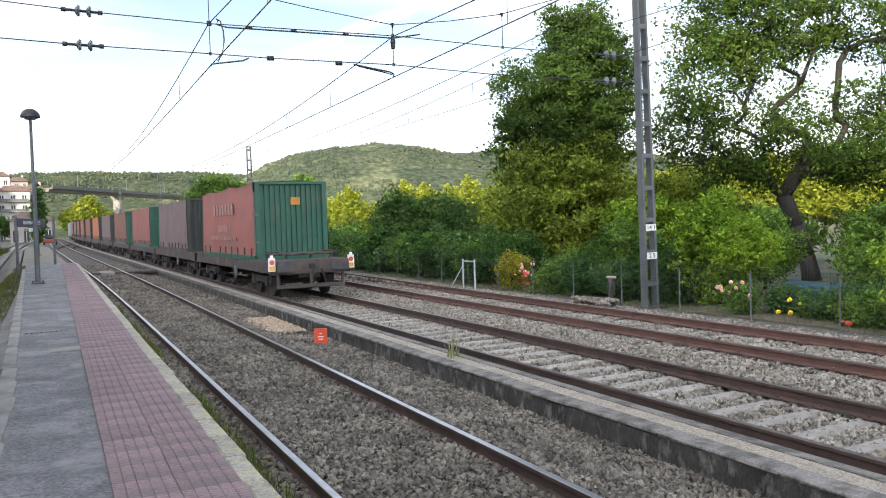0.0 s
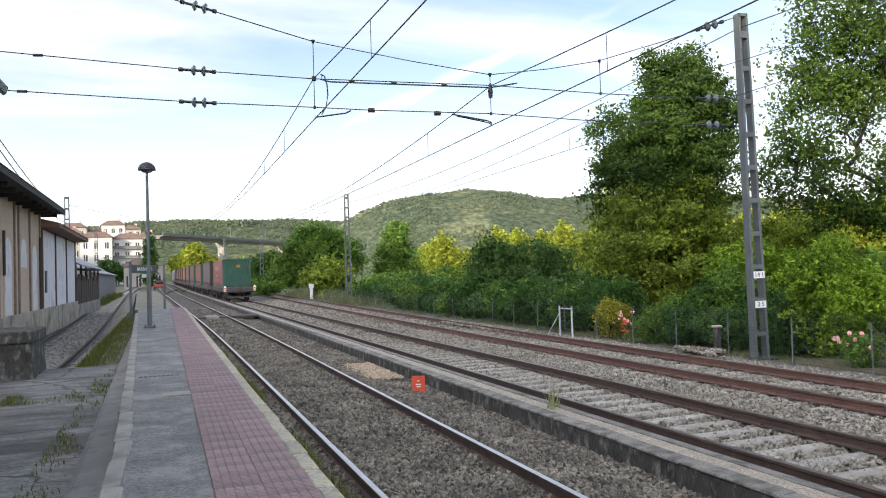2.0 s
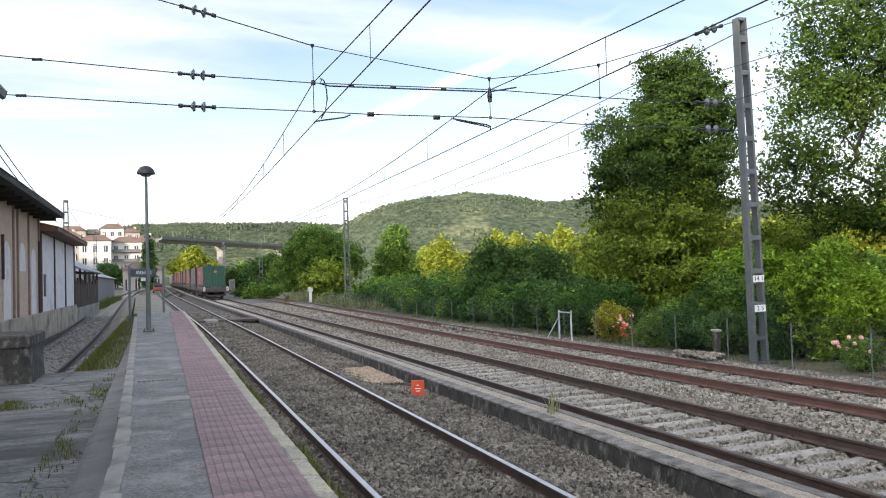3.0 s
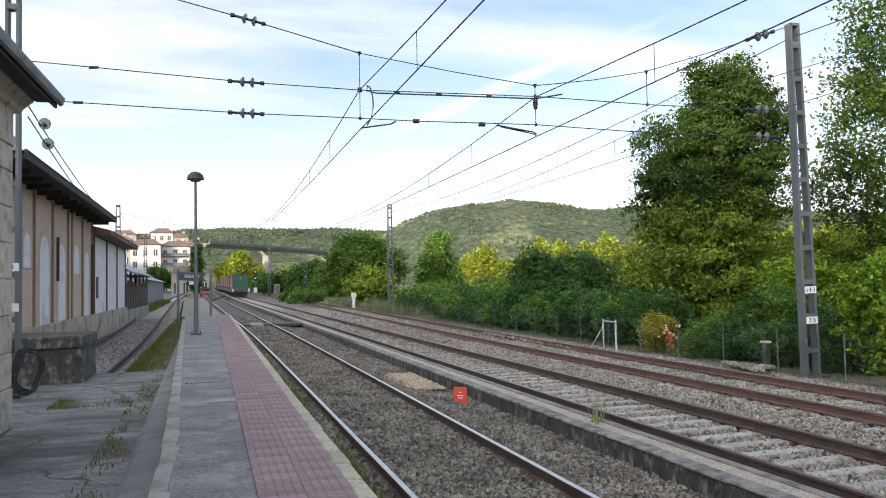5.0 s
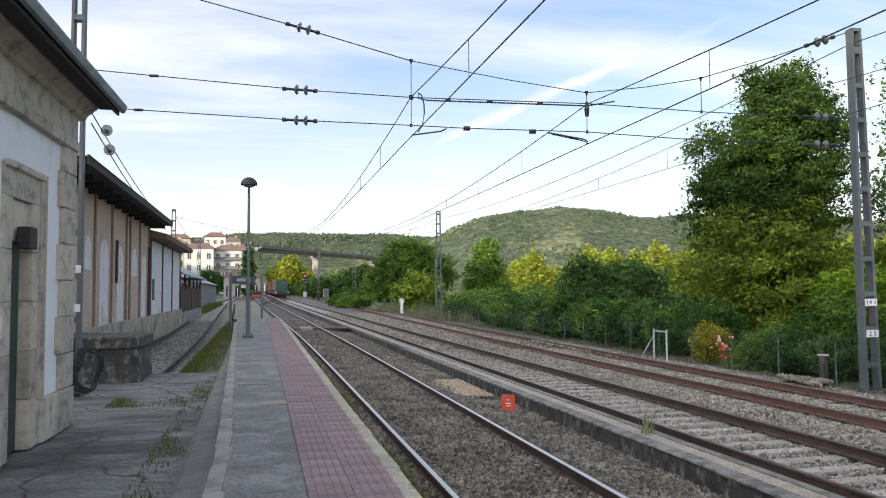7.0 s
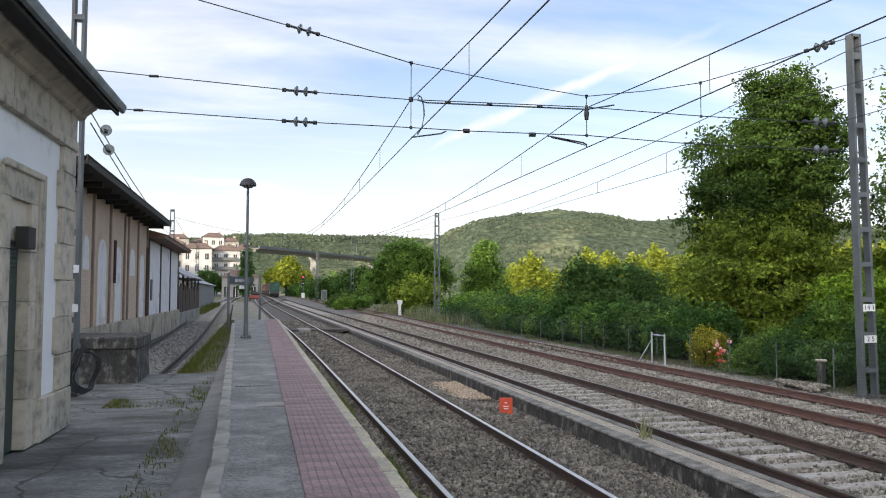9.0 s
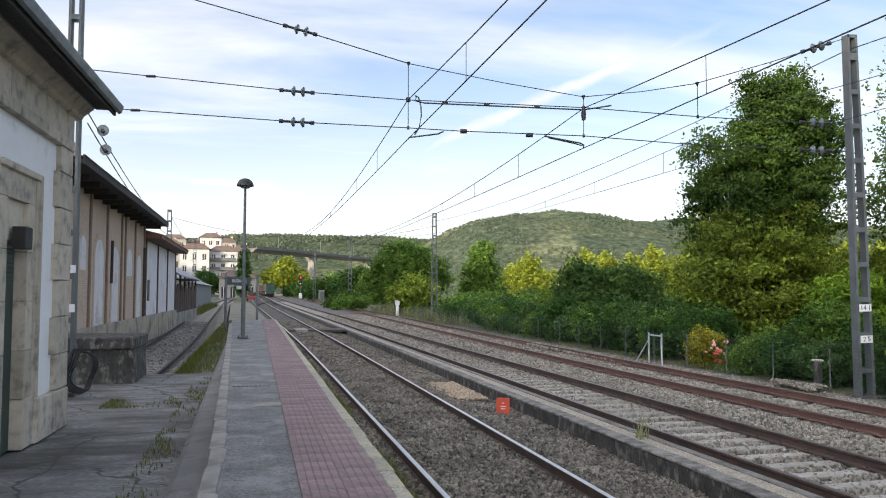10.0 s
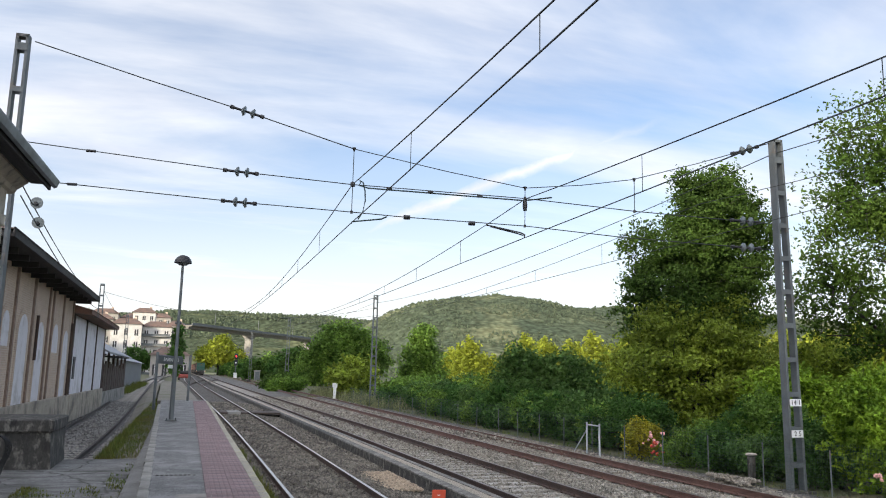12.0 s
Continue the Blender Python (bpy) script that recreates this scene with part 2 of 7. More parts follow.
TOWN_ROOF = material("brown_town_tiles", (0.16, 0.10, 0.075), (0.10, 0.07, 0.058), scale=0.6, grain=5, bump=0.3, spread=0.3)
GRANITE = material("grey_granite", (0.50, 0.455, 0.375), (0.37, 0.335, 0.275), scale=4.0, grain=120, bump=0.35, spread=0.18, stain=(0.22, 0.205, 0.18), stain_scale=4.0, stain_amount=0.35, per_object=0.16)
ROOF_DARK = material("dark_timber_eave", (0.035, 0.032, 0.03), (0.022, 0.02, 0.019), scale=5.0, rough=0.75, bump=0.3)
GUTTER = material("zinc_gutter", (0.20, 0.22, 0.235), (0.12, 0.13, 0.14), scale=3.0, rough=0.5, metal=0.5, bump=0.05)
TILE = material("old_roof_tile", (0.24, 0.13, 0.09), (0.14, 0.085, 0.065), scale=2.0, grain=14, bump=0.8, stain=(0.10, 0.09, 0.075), stain_scale=0.8, stain_amount=0.5)
DOOR_GREEN = material("dark_green_door", (0.03, 0.055, 0.05), (0.024, 0.045, 0.04), rough=0.5, bump=0.1, spread=0.06)
WOOD_DARK = material("dark_old_timber", (0.085, 0.062, 0.05), (0.05, 0.038, 0.032), scale=5.0, stretch=(1, 1, 0.15), bump=0.4)
WHITE_BOARD = material("white_painted_board", (0.70, 0.69, 0.72), (0.62, 0.61, 0.63), scale=2.0, bump=0.15, spread=0.07, stain=(0.45, 0.43, 0.42), stain_scale=1.0, stain_amount=0.3)
SHEET = material("grey_sheet_roof", (0.23, 0.245, 0.27), (0.17, 0.18, 0.20), scale=1.0, rough=0.5, metal=0.2, bump=0.2)
RED_SIGN = material("red_sign_enamel", (0.62, 0.085, 0.035), (0.52, 0.07, 0.03), rough=0.4, bump=0.05, spread=0.05)
CAR_RED = material("dull_red_car_paint", (0.28, 0.05, 0.035), (0.22, 0.04, 0.03), rough=0.4, bump=0.02, spread=0.05)
WHITE_SIGN = material("white_enamel", (0.80, 0.80, 0.80), (0.72, 0.72, 0.72), rough=0.4, bump=0.03, spread=0.04)
NAVY = material("dark_blue_sign", (0.035, 0.045, 0.07), (0.03, 0.038, 0.06), rough=0.4, bump=0.03, spread=0.05)
ORANGE = material("faded_orange_plate", (0.50, 0.23, 0.035), (0.38, 0.18, 0.03), rough=0.6, bump=0.05, spread=0.1)
YELLOW = material("yellow_plate", (0.75, 0.42, 0.04), (0.6, 0.33, 0.03), rough=0.5, bump=0.05, spread=0.06)
BARK = material("dark_bark", (0.034, 0.029, 0.025), (0.02, 0.017, 0.015), scale=8.0, stretch=(1, 1, 0.25), grain=40, bump=1.0)
SOIL = material("field_grass", (0.075, 0.10, 0.035), (0.11, 0.105, 0.05), scale=0.35, grain=12, bump=0.8, spread=0.3, stain=(0.13, 0.11, 0.075), stain_scale=0.2, stain_amount=0.5)
DUSTY = material("dusty_trodden_earth", (0.20, 0.18, 0.15), (0.15, 0.135, 0.11), scale=1.5, grain=20, bump=0.6, spread=0.3, stain=(0.10, 0.115, 0.045), stain_scale=0.5, stain_amount=0.5)
DRY_SOIL = material("dry_garden_soil", (0.15, 0.115, 0.08), (0.10, 0.085, 0.055), scale=1.5, grain=30, bump=0.8, stain=(0.08, 0.10, 0.035), stain_scale=1.0, stain_amount=0.5)
GRASS = leafy("platform_grass", (0.105, 0.155, 0.032), (0.20, 0.19, 0.05), 1.2)
DRY_GRASS = leafy("dry_grass", (0.27, 0.28, 0.14), (0.19, 0.21, 0.09), 1.0)
LEAF_TALL = leafy("tall_tree_leaves", (0.070, 0.125, 0.022), (0.052, 0.096, 0.020), 0.35)
LEAF_WALNUT = leafy("walnut_leaves", (0.057, 0.107, 0.018), (0.086, 0.140, 0.022), 0.3)
LEAF_FIG = leafy("fig_leaves", (0.081, 0.159, 0.044), (0.117, 0.203, 0.050), 0.6)
LEAF_BRIGHT = leafy("bright_shrub_leaves", (0.26, 0.39, 0.034), (0.16, 0.285, 0.030), 0.9)
LEAF_MID = leafy("mid_green_leaves", (0.165, 0.275, 0.045), (0.10, 0.185, 0.036), 0.5)
LEAF_DARK = leafy("dark_hedge_leaves", (0.054, 0.124, 0.027), (0.084, 0.163, 0.034), 0.8)
# yellow-green leaves, brightened so the colour itself carries part of the low sunlight
LEAF_SUNLIT = leafy("sunlit_poplar_leaves", (0.27, 0.31, 0.035), (0.19, 0.24, 0.028), 0.15)
LEAF_YELLOW = leafy("yellow_shrub_leaves", (0.40, 0.36, 0.03), (0.26, 0.28, 0.03), 1.5)
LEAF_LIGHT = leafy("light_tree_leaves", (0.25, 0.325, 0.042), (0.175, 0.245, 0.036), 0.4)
ROSE = material("pink_rose", (0.62, 0.25, 0.22), (0.72, 0.42, 0.36), scale=3.0, bump=0, island=0.3)
ROSE_RED = material("red_rose", (0.60, 0.06, 0.035), (0.5, 0.09, 0.06), scale=3.0, bump=0, island=0.3)
ROSE_YELLOW = material("yellow_rose", (0.80, 0.58, 0.03), (0.7, 0.48, 0.03), scale=3.0, bump=0, island=0.2)
RUBBER = material("black_hose", (0.012, 0.012, 0.013), (0.02, 0.02, 0.02), rough=0.5, bump=0.1)


def brick_material(name):
    m = material(name, (0.54, 0.42, 0.32), (0.42, 0.315, 0.24), scale=1.6, grain=14, bump=0, spread=0.3)
    n, l = m.node_tree.nodes, m.node_tree.links
    bsdf = n["Principled BSDF"]
    tc = n.new("ShaderNodeTexCoord")
    sep, com = n.new("ShaderNodeSeparateXYZ"), n.new("ShaderNodeCombineXYZ")
    l.new(tc.outputs["Object"], sep.inputs[0])
    l.new(sep.outputs[1], com.inputs[0])
    l.new(sep.outputs[2], com.inputs[1])
    b = n.new("ShaderNodeTexBrick")
    b.inputs["Color1"].default_value, b.inputs["Color2"].default_value = (0.58, 0.43, 0.32, 1), (0.40, 0.29, 0.215, 1)
    b.inputs["Mortar"].default_value = (0.58, 0.52, 0.44, 1)
    b.inputs["Scale"].default_value, b.inputs["Mortar Size"].default_value = 1.0, 0.014
    b.inputs["Brick Width"].default_value, b.inputs["Row Height"].default_value = 0.22, 0.068
    l.new(com.outputs[0], b.inputs["Vector"])
    old = bsdf.inputs["Base Color"].links[0].from_socket
    x = n.new("ShaderNodeMixRGB")
    x.inputs[0].default_value = 0.45
    l.new(old, x.inputs[1])
    l.new(b.outputs[0], x.inputs[2])
    l.new(x.outputs[0], bsdf.inputs["Base Color"])
    bp = n.new("ShaderNodeBump")
    bp.inputs["Strength"].default_value, bp.inputs["Distance"].default_value = 0.6, 0.02
    bp.invert = True
    l.new(b.outputs["Fac"], bp.inputs["Height"])
    l.new(bp.outputs[0], bsdf.inputs["Normal"])
    return m


BRICK = brick_material("old_buff_brick")
DARK_BRICK = material("brown_brick_pilaster", (0.27, 0.19, 0.145), (0.19, 0.135, 0.105), scale=3.0, grain=16, bump=0.4, spread=0.3)


def crack(m, scale, dark):
    """Thin dark cracks over a material's colour, wandering between irregular slabs."""
    n, l = m.node_tree.nodes, m.node_tree.links
    bsdf = n["Principled BSDF"]
    tc, v = n.new("ShaderNodeTexCoord"), n.new("ShaderNodeTexVoronoi")
    v.feature = "DISTANCE_TO_EDGE"
    v.inputs["Scale"].default_value = scale
    nz, ad = n.new("ShaderNodeTexNoise"), n.new("ShaderNodeMixRGB")
    nz.inputs["Scale"].default_value = 1.8
    ad.blend_type, ad.inputs[0].default_value = "ADD", 0.45
    l.new(tc.outputs["Object"], nz.inputs["Vector"])
    l.new(tc.outputs["Object"], ad.inputs[1])
    l.new(nz.outputs["Color"], ad.inputs[2])
    l.new(ad.outputs[0], v.inputs["Vector"])
    r = n.new("ShaderNodeMapRange")
    r.inputs["From Min"].default_value, r.inputs["From Max"].default_value = 0.002, 0.016
    l.new(v.outputs["Distance"], r.inputs[0])
    x = n.new("ShaderNodeMixRGB")
    x.inputs[1].default_value = (*dark, 1)
    l.new(r.outputs[0], x.inputs[0])
    l.new(bsdf.inputs["Base Color"].links[0].from_socket, x.inputs[2])
    l.new(x.outputs[0], bsdf.inputs["Base Color"])


crack(APRON, 0.55, (0.045, 0.045, 0.035))


def hill_material(name, dark, light, field, scale):
    m = material(name, dark, light, scale=scale, grain=scale * 9, bump=0, spread=0.35, stain=field, stain_scale=scale * 0.5, stain_amount=0.35)
    n, l = m.node_tree.nodes, m.node_tree.links
    bsdf = n["Principled BSDF"]
    bsdf.inputs["Roughness"].default_value = 1.0
    bsdf.inputs["Specular IOR Level"].default_value = 0.0
    old = bsdf.inputs["Base Color"].links[0].from_socket
    # crown-sized cells, pale in the middle: shade between treetops painted into the colour
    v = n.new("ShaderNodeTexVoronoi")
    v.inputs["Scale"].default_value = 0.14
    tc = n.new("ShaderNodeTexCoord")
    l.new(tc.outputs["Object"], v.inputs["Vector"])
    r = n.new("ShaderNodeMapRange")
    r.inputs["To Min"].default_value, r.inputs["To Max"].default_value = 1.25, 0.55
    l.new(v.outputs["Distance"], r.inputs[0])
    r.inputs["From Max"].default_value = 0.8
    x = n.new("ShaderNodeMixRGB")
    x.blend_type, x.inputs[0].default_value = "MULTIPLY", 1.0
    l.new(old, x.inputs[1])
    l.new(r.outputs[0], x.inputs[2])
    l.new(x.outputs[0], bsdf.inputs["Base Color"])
    return m


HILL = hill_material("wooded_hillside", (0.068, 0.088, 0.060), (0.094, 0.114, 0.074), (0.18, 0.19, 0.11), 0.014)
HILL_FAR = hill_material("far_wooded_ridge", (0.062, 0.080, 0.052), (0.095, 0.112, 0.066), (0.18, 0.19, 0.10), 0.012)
WOODS = material("hill_tree_canopy", (0.050, 0.068, 0.038), (0.062, 0.080, 0.044), scale=0.02, rough=1.0, grain=0.6, bump=0, spread=0.2, island=0.25)
PINK_BASE = material("grimy_tile_groove", (0.155, 0.105, 0.108), (0.11, 0.078, 0.08), scale=3.0, grain=60, bump=0.4, per_object=0.15)
BLUE_SHEET = material("blue_plastic_sheet", (0.03, 0.085, 0.12), (0.022, 0.06, 0.09), rough=0.5, bump=0.3)


def tarp(name, base, second):
    return material(name, base, second, scale=1.2, rough=0.6, grain=25, bump=0.35, spread=0.15, stain=tuple(c * 0.5 + 0.05 for c in base), stain_scale=0.7, stain_amount=0.5)


TARP_RED = tarp("faded_red_tarpaulin", (0.33, 0.11, 0.085), (0.27, 0.095, 0.075))
TARP_MAUVE = tarp("dusty_mauve_tarpaulin", (0.19, 0.125, 0.125), (0.14, 0.095, 0.095))
TARP_BROWN = tarp("brown_red_tarpaulin", (0.25, 0.10, 0.06), (0.19, 0.08, 0.055))
TARP_ORANGE = tarp("orange_tarpaulin", (0.50, 0.16, 0.05), (0.42, 0.13, 0.045))
BOX_GREEN = material("green_container_paint", (0.022, 0.105, 0.070), (0.017, 0.082, 0.056), scale=1.5, rough=0.5, bump=0.15, spread=0.12, stain=(0.06, 0.09, 0.065), stain_scale=1.2, stain_amount=0.4)
BOX_DARK = material("dark_container_paint", (0.045, 0.05, 0.045), (0.03, 0.033, 0.03), scale=1.5, rough=0.55, bump=0.15)
WAGON = material("dusty_wagon_frame", (0.085, 0.07, 0.064), (0.05, 0.043, 0.04), scale=2.5, rough=0.8, grain=30, bump=0.3, stain=(0.16, 0.10, 0.075), stain_scale=1.0, stain_amount=0.4)
BUFFER = material("worn_buffer_plate", (0.075, 0.078, 0.088), (0.045, 0.045, 0.05), scale=5.0, rough=0.55, metal=0.3, bump=0.2, stain=(0.12, 0.075, 0.055), stain_scale=3.0, stain_amount=0.4)
WHEEL_M = material("grimy_wheel", (0.035, 0.03, 0.028), (0.02, 0.018, 0.017), rough=0.7, bump=0.2)
PLINTH = material("pale_plinth_stone", (0.42, 0.365, 0.29), (0.30, 0.265, 0.215), scale=1.6, grain=40, bump=0.6, spread=0.25, stain=(0.14, 0.125, 0.105), stain_scale=1.0, stain_amount=0.5)
SAND = material("beige_sand", (0.42, 0.33, 0.235), (0.34, 0.265, 0.19), scale=3.0, bump=0.2, island=0.3)
LETTER = material("faded_white_lettering", (0.47, 0.33, 0.29), (0.36, 0.17, 0.14), scale=4.0, rough=0.7, bump=0, spread=0.2)
LOCO_M = material("pale_locomotive_paint", (0.30, 0.36, 0.33), (0.22, 0.27, 0.25), rough=0.5, bump=0.1)


def lamp_material(name, colour, strength):
    m = bpy.data.materials.new(name)
    m.use_nodes = True
    b = m.node_tree.nodes["Principled BSDF"]
    b.inputs["Base Color"].default_value = (*colour, 1)
    b.inputs["Emission Color"].default_value = (*colour, 1)
    b.inputs["Emission Strength"].default_value = strength
    return m


RED_LIGHT = lamp_material("red_signal_light", (0.9, 0.03, 0.02), 1.6)


# ---------------------------------------------------------------- building helpers
def part(name, bm, mat, parent=None, label="", smooth=False):
    """Links a bmesh as one mesh object, under a thing or a part."""
    me = bpy.data.meshes.new(name)
    bm.to_mesh(me)
    bm.free()
    me.materials.append(mat)
    if smooth:
        me.polygons.foreach_set("use_smooth", [True] * len(me.polygons))
    ob = new(name, me)
    ob.parent = parent
    if label:
        ob["label"] = label
    return ob


def raw(name, verts, faces, mat, parent=None, label="", smooth=False):
    me = bpy.data.meshes.new(name)
    me.from_pydata([tuple(v) for v in verts], [], [tuple(f) for f in faces])
    me.materials.append(mat)
    if smooth:
        me.polygons.foreach_set("use_smooth", [True] * len(me.polygons))
    ob = new(name, me)
    ob.parent = parent
    if label:
        ob["label"] = label
    return ob


def thing(name, at, label, category, group="", turn=0.0, kind=""):
    ob = new(name)
    ob.matrix_basis = pose(*at, 0, 0, turn)
    return tagged(ob, label, category, group, kind)


def block(x0, x1, y0, y1, z0, z1, bevel=0.0, bm=None):
    """An upright box, optionally with bevelled edges."""
    bm = bm or bmesh.new()
    r = bmesh.ops.create_cube(bm, size=1.0, matrix=Matrix.LocRotScale(((x0 + x1) / 2, (y0 + y1) / 2, (z0 + z1) / 2), None, (x1 - x0, y1 - y0, z1 - z0)))
    if bevel:
        es = list({e for v in r["verts"] for e in v.link_edges})
        bmesh.ops.bevel(bm, geom=es, offset=bevel, segments=1, affect="EDGES")
    return bm


def rod(a, b, r, sides=8, r2=None, bm=None):
    """A round bar from a to b."""
    bm = bm or bmesh.new()
    a, b = Vector(a), Vector(b)
    q = (b - a).to_track_quat("Z", "Y")
    bmesh.ops.create_cone(bm, cap_ends=True, segments=sides, radius1=r, radius2=r if r2 is None else r2, depth=(b - a).length,
                          matrix=Matrix.LocRotScale((a + b) / 2, q, None))
    return bm


def tube(points, r, sides=6):
    """Vertices and faces of a tube along points; r: one radius or one for each point."""
    pts = [Vector(p) for p in points]
    vs, fs = [], []
    for i, p in enumerate(pts):
        d = (pts[min(i + 1, len(pts) - 1)] - pts[max(i - 1, 0)]).normalized()
        u = d.cross(Vector((0, 0, 1)) if abs(d.z) < 0.95 else Vector((1, 0, 0))).normalized()
        w = d.cross(u)
        ri = r[i] if isinstance(r, (list, tuple)) else r
        for k in range(sides):
            a = 2 * math.pi * k / sides
            vs.append(p + (u * math.cos(a) + w * math.sin(a)) * ri)
        if i:
            for k in range(sides):
                k2 = (k + 1) % sides
                fs.append(((i - 1) * sides + k, (i - 1) * sides + k2, i * sides + k2, i * sides + k))
    fs.append(tuple(range(sides))[::-1])
    fs.append(tuple(range((len(pts) - 1) * sides, len(pts) * sides)))
    return vs, fs


def sweep(profile, ys, place):
    """A closed profile of (x, z) swept along y; place(x, y, z) gives the point."""
    n = len(profile)
    vs = [place(x, y, z) for y in ys for x, z in profile]
    fs = [(i * n + k, i * n + (k + 1) % n, (i + 1) * n + (k + 1) % n, (i + 1) * n + k) for i in range(len(ys) - 1) for k in range(n)]
    fs += [tuple(range(n))[::-1], tuple(range((len(ys) - 1) * n, len(ys) * n))]
    return vs, fs


def lettering(text, size, m, mat, name, parent, depth=0.004):
    """Raised letters as a mesh, centred on the pose m (x along the text, z its normal)."""
    cu = bpy.data.curves.new(name, "FONT")
    cu.body, cu.size, cu.extrude, cu.align_x, cu.align_y = text, size, depth, "CENTER", "CENTER"
    tmp = bpy.data.objects.new("tmp", cu)
    scene.collection.objects.link(tmp)
    me = bpy.data.meshes.new_from_object(tmp)
    bpy.data.objects.remove(tmp)
    bpy.data.curves.remove(cu)
    me.transform(m)
    me.materials.clear()
    me.materials.append(mat)
    ob = new(name, me)
    ob.parent = parent
    return ob


def soft(y, a, w):
    return w * math.log1p(math.exp(min(60.0, (y - a) / w)))


def bend(y):
    """How far the line swings to the left beyond the platform."""
    return -0.027 * soft(y, 35, 6) + 0.017 * soft(y, 125, 10)


def rise(y):
    """How far the line climbs beyond the platform."""
    return 0.008 * soft(y, 35, 6) - 0.006 * soft(y, 190, 15)


def on_line(x, y, z):
    return (x + bend(y), y, z + rise(y))


RAIL_Z = -0.55
T1, T2, T3, T4 = 2.95, 7.30, 11.12, -3.45      # centres of the tracks; T4 is the siding
GAUGE = 1.74

# ---------------------------------------------------------------- ground and far country
def grid_sheet(name, xs, ys, height, mat, label, smooth=True):
    vs = [(x, y, height(x, y)) for y in ys for x in xs]
    n = len(xs)
    fs = [(j * n + i, j * n + i + 1, (j + 1) * n + i + 1, (j + 1) * n + i) for j in range(len(ys) - 1) for i in range(n - 1)]
    return tagged(raw(name, vs, fs, mat, smooth=smooth), label, "ground", kind="structure")


def ramp01(v, a, b):
    t = min(1.0, max(0.0, (v - a) / (b - a)))
    return t * t * (3 - 2 * t)


def ground_z(x, y):
    z = -0.95 + rise(min(y, 300))
    z += 0.32 * ramp01(x, 12.2, 12.9) - 0.2 * ramp01(x, 25, 60)
    z += 9.0 * ramp01(-x, 14, 70) * ramp01(y, 70, 190)          # the village slope
    z -= 2.5 * ramp01(x, 25, 80) * ramp01(y, 60, 140)
    return z + 0.05 * noise.noise((x * 0.4, y * 0.4, 0))


def spaced(stops):
    out = []
    for a, b, n in stops:
        out += [a + (b - a) * i / n for i in range(n)]
    return out + [stops[-1][1]]


grid_sheet("ground", spaced([(-3000, -100, 10), (-100, -10, 12), (-10, 12, 6), (12, 13.5, 5), (13.5, 40, 16), (40, 140, 10), (140, 3000, 10)]),
           spaced([(-1500, -20, 8), (-20, 60, 40), (60, 300, 40), (300, 4000, 16)]), ground_z, SOIL, "rough grassland beside the railway")


def hill_z(x, y):
    top = 105 / (1 + math.exp(-(x - 195) / 30)) * (1 - 0.25 * ramp01(x, 700, 1500))
    top += 5 * math.exp(-((x - 395) / 70) ** 2) - 5 * math.exp(-((x - 480) / 50) ** 2)
    f = math.exp(-((y - 960) / 230) ** 2) if y < 960 else 1 - 0.3 * ramp01(y, 960, 1300)
    rough = 6 * noise.noise((x * 0.012, y * 0.012, 3)) + 2.6 * noise.noise((x * 0.05, y * 0.05, 7)) + 1.8 * noise.noise((x * 0.16, y * 0.16, 9))
    return -4 + top * f + rough * (0.25 + 0.75 * f)


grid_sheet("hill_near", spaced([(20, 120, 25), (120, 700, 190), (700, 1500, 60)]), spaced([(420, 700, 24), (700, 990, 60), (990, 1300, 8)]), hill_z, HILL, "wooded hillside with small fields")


def ridge_z(x, y):
    top = 109 + 8 * noise.noise((x * 0.006, 0.5, 1)) + 5 * math.sin(x * 0.011)
    f = math.exp(-((y - 1450) / 320) ** 2) if y < 1450 else 1.0
    return -6 + top * f + (4 * noise.noise((x * 0.02, y * 0.02, 5)) + 2.5 * noise.noise((x * 0.1, y * 0.1, 5))) * (0.2 + f)


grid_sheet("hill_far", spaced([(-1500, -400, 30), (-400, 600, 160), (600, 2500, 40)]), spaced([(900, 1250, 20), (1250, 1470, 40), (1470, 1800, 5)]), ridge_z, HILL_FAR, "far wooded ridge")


# unseen ridge, added to keep the low sun off station and near trees
def west_z(x, y):
    d = ramp01(-x, 95, 190)
    return -3 + 79 * d * (1 - 0.6 * ramp01(y, 60, 330)) + 4 * noise.noise((x * 0.03, y * 0.03, 2))


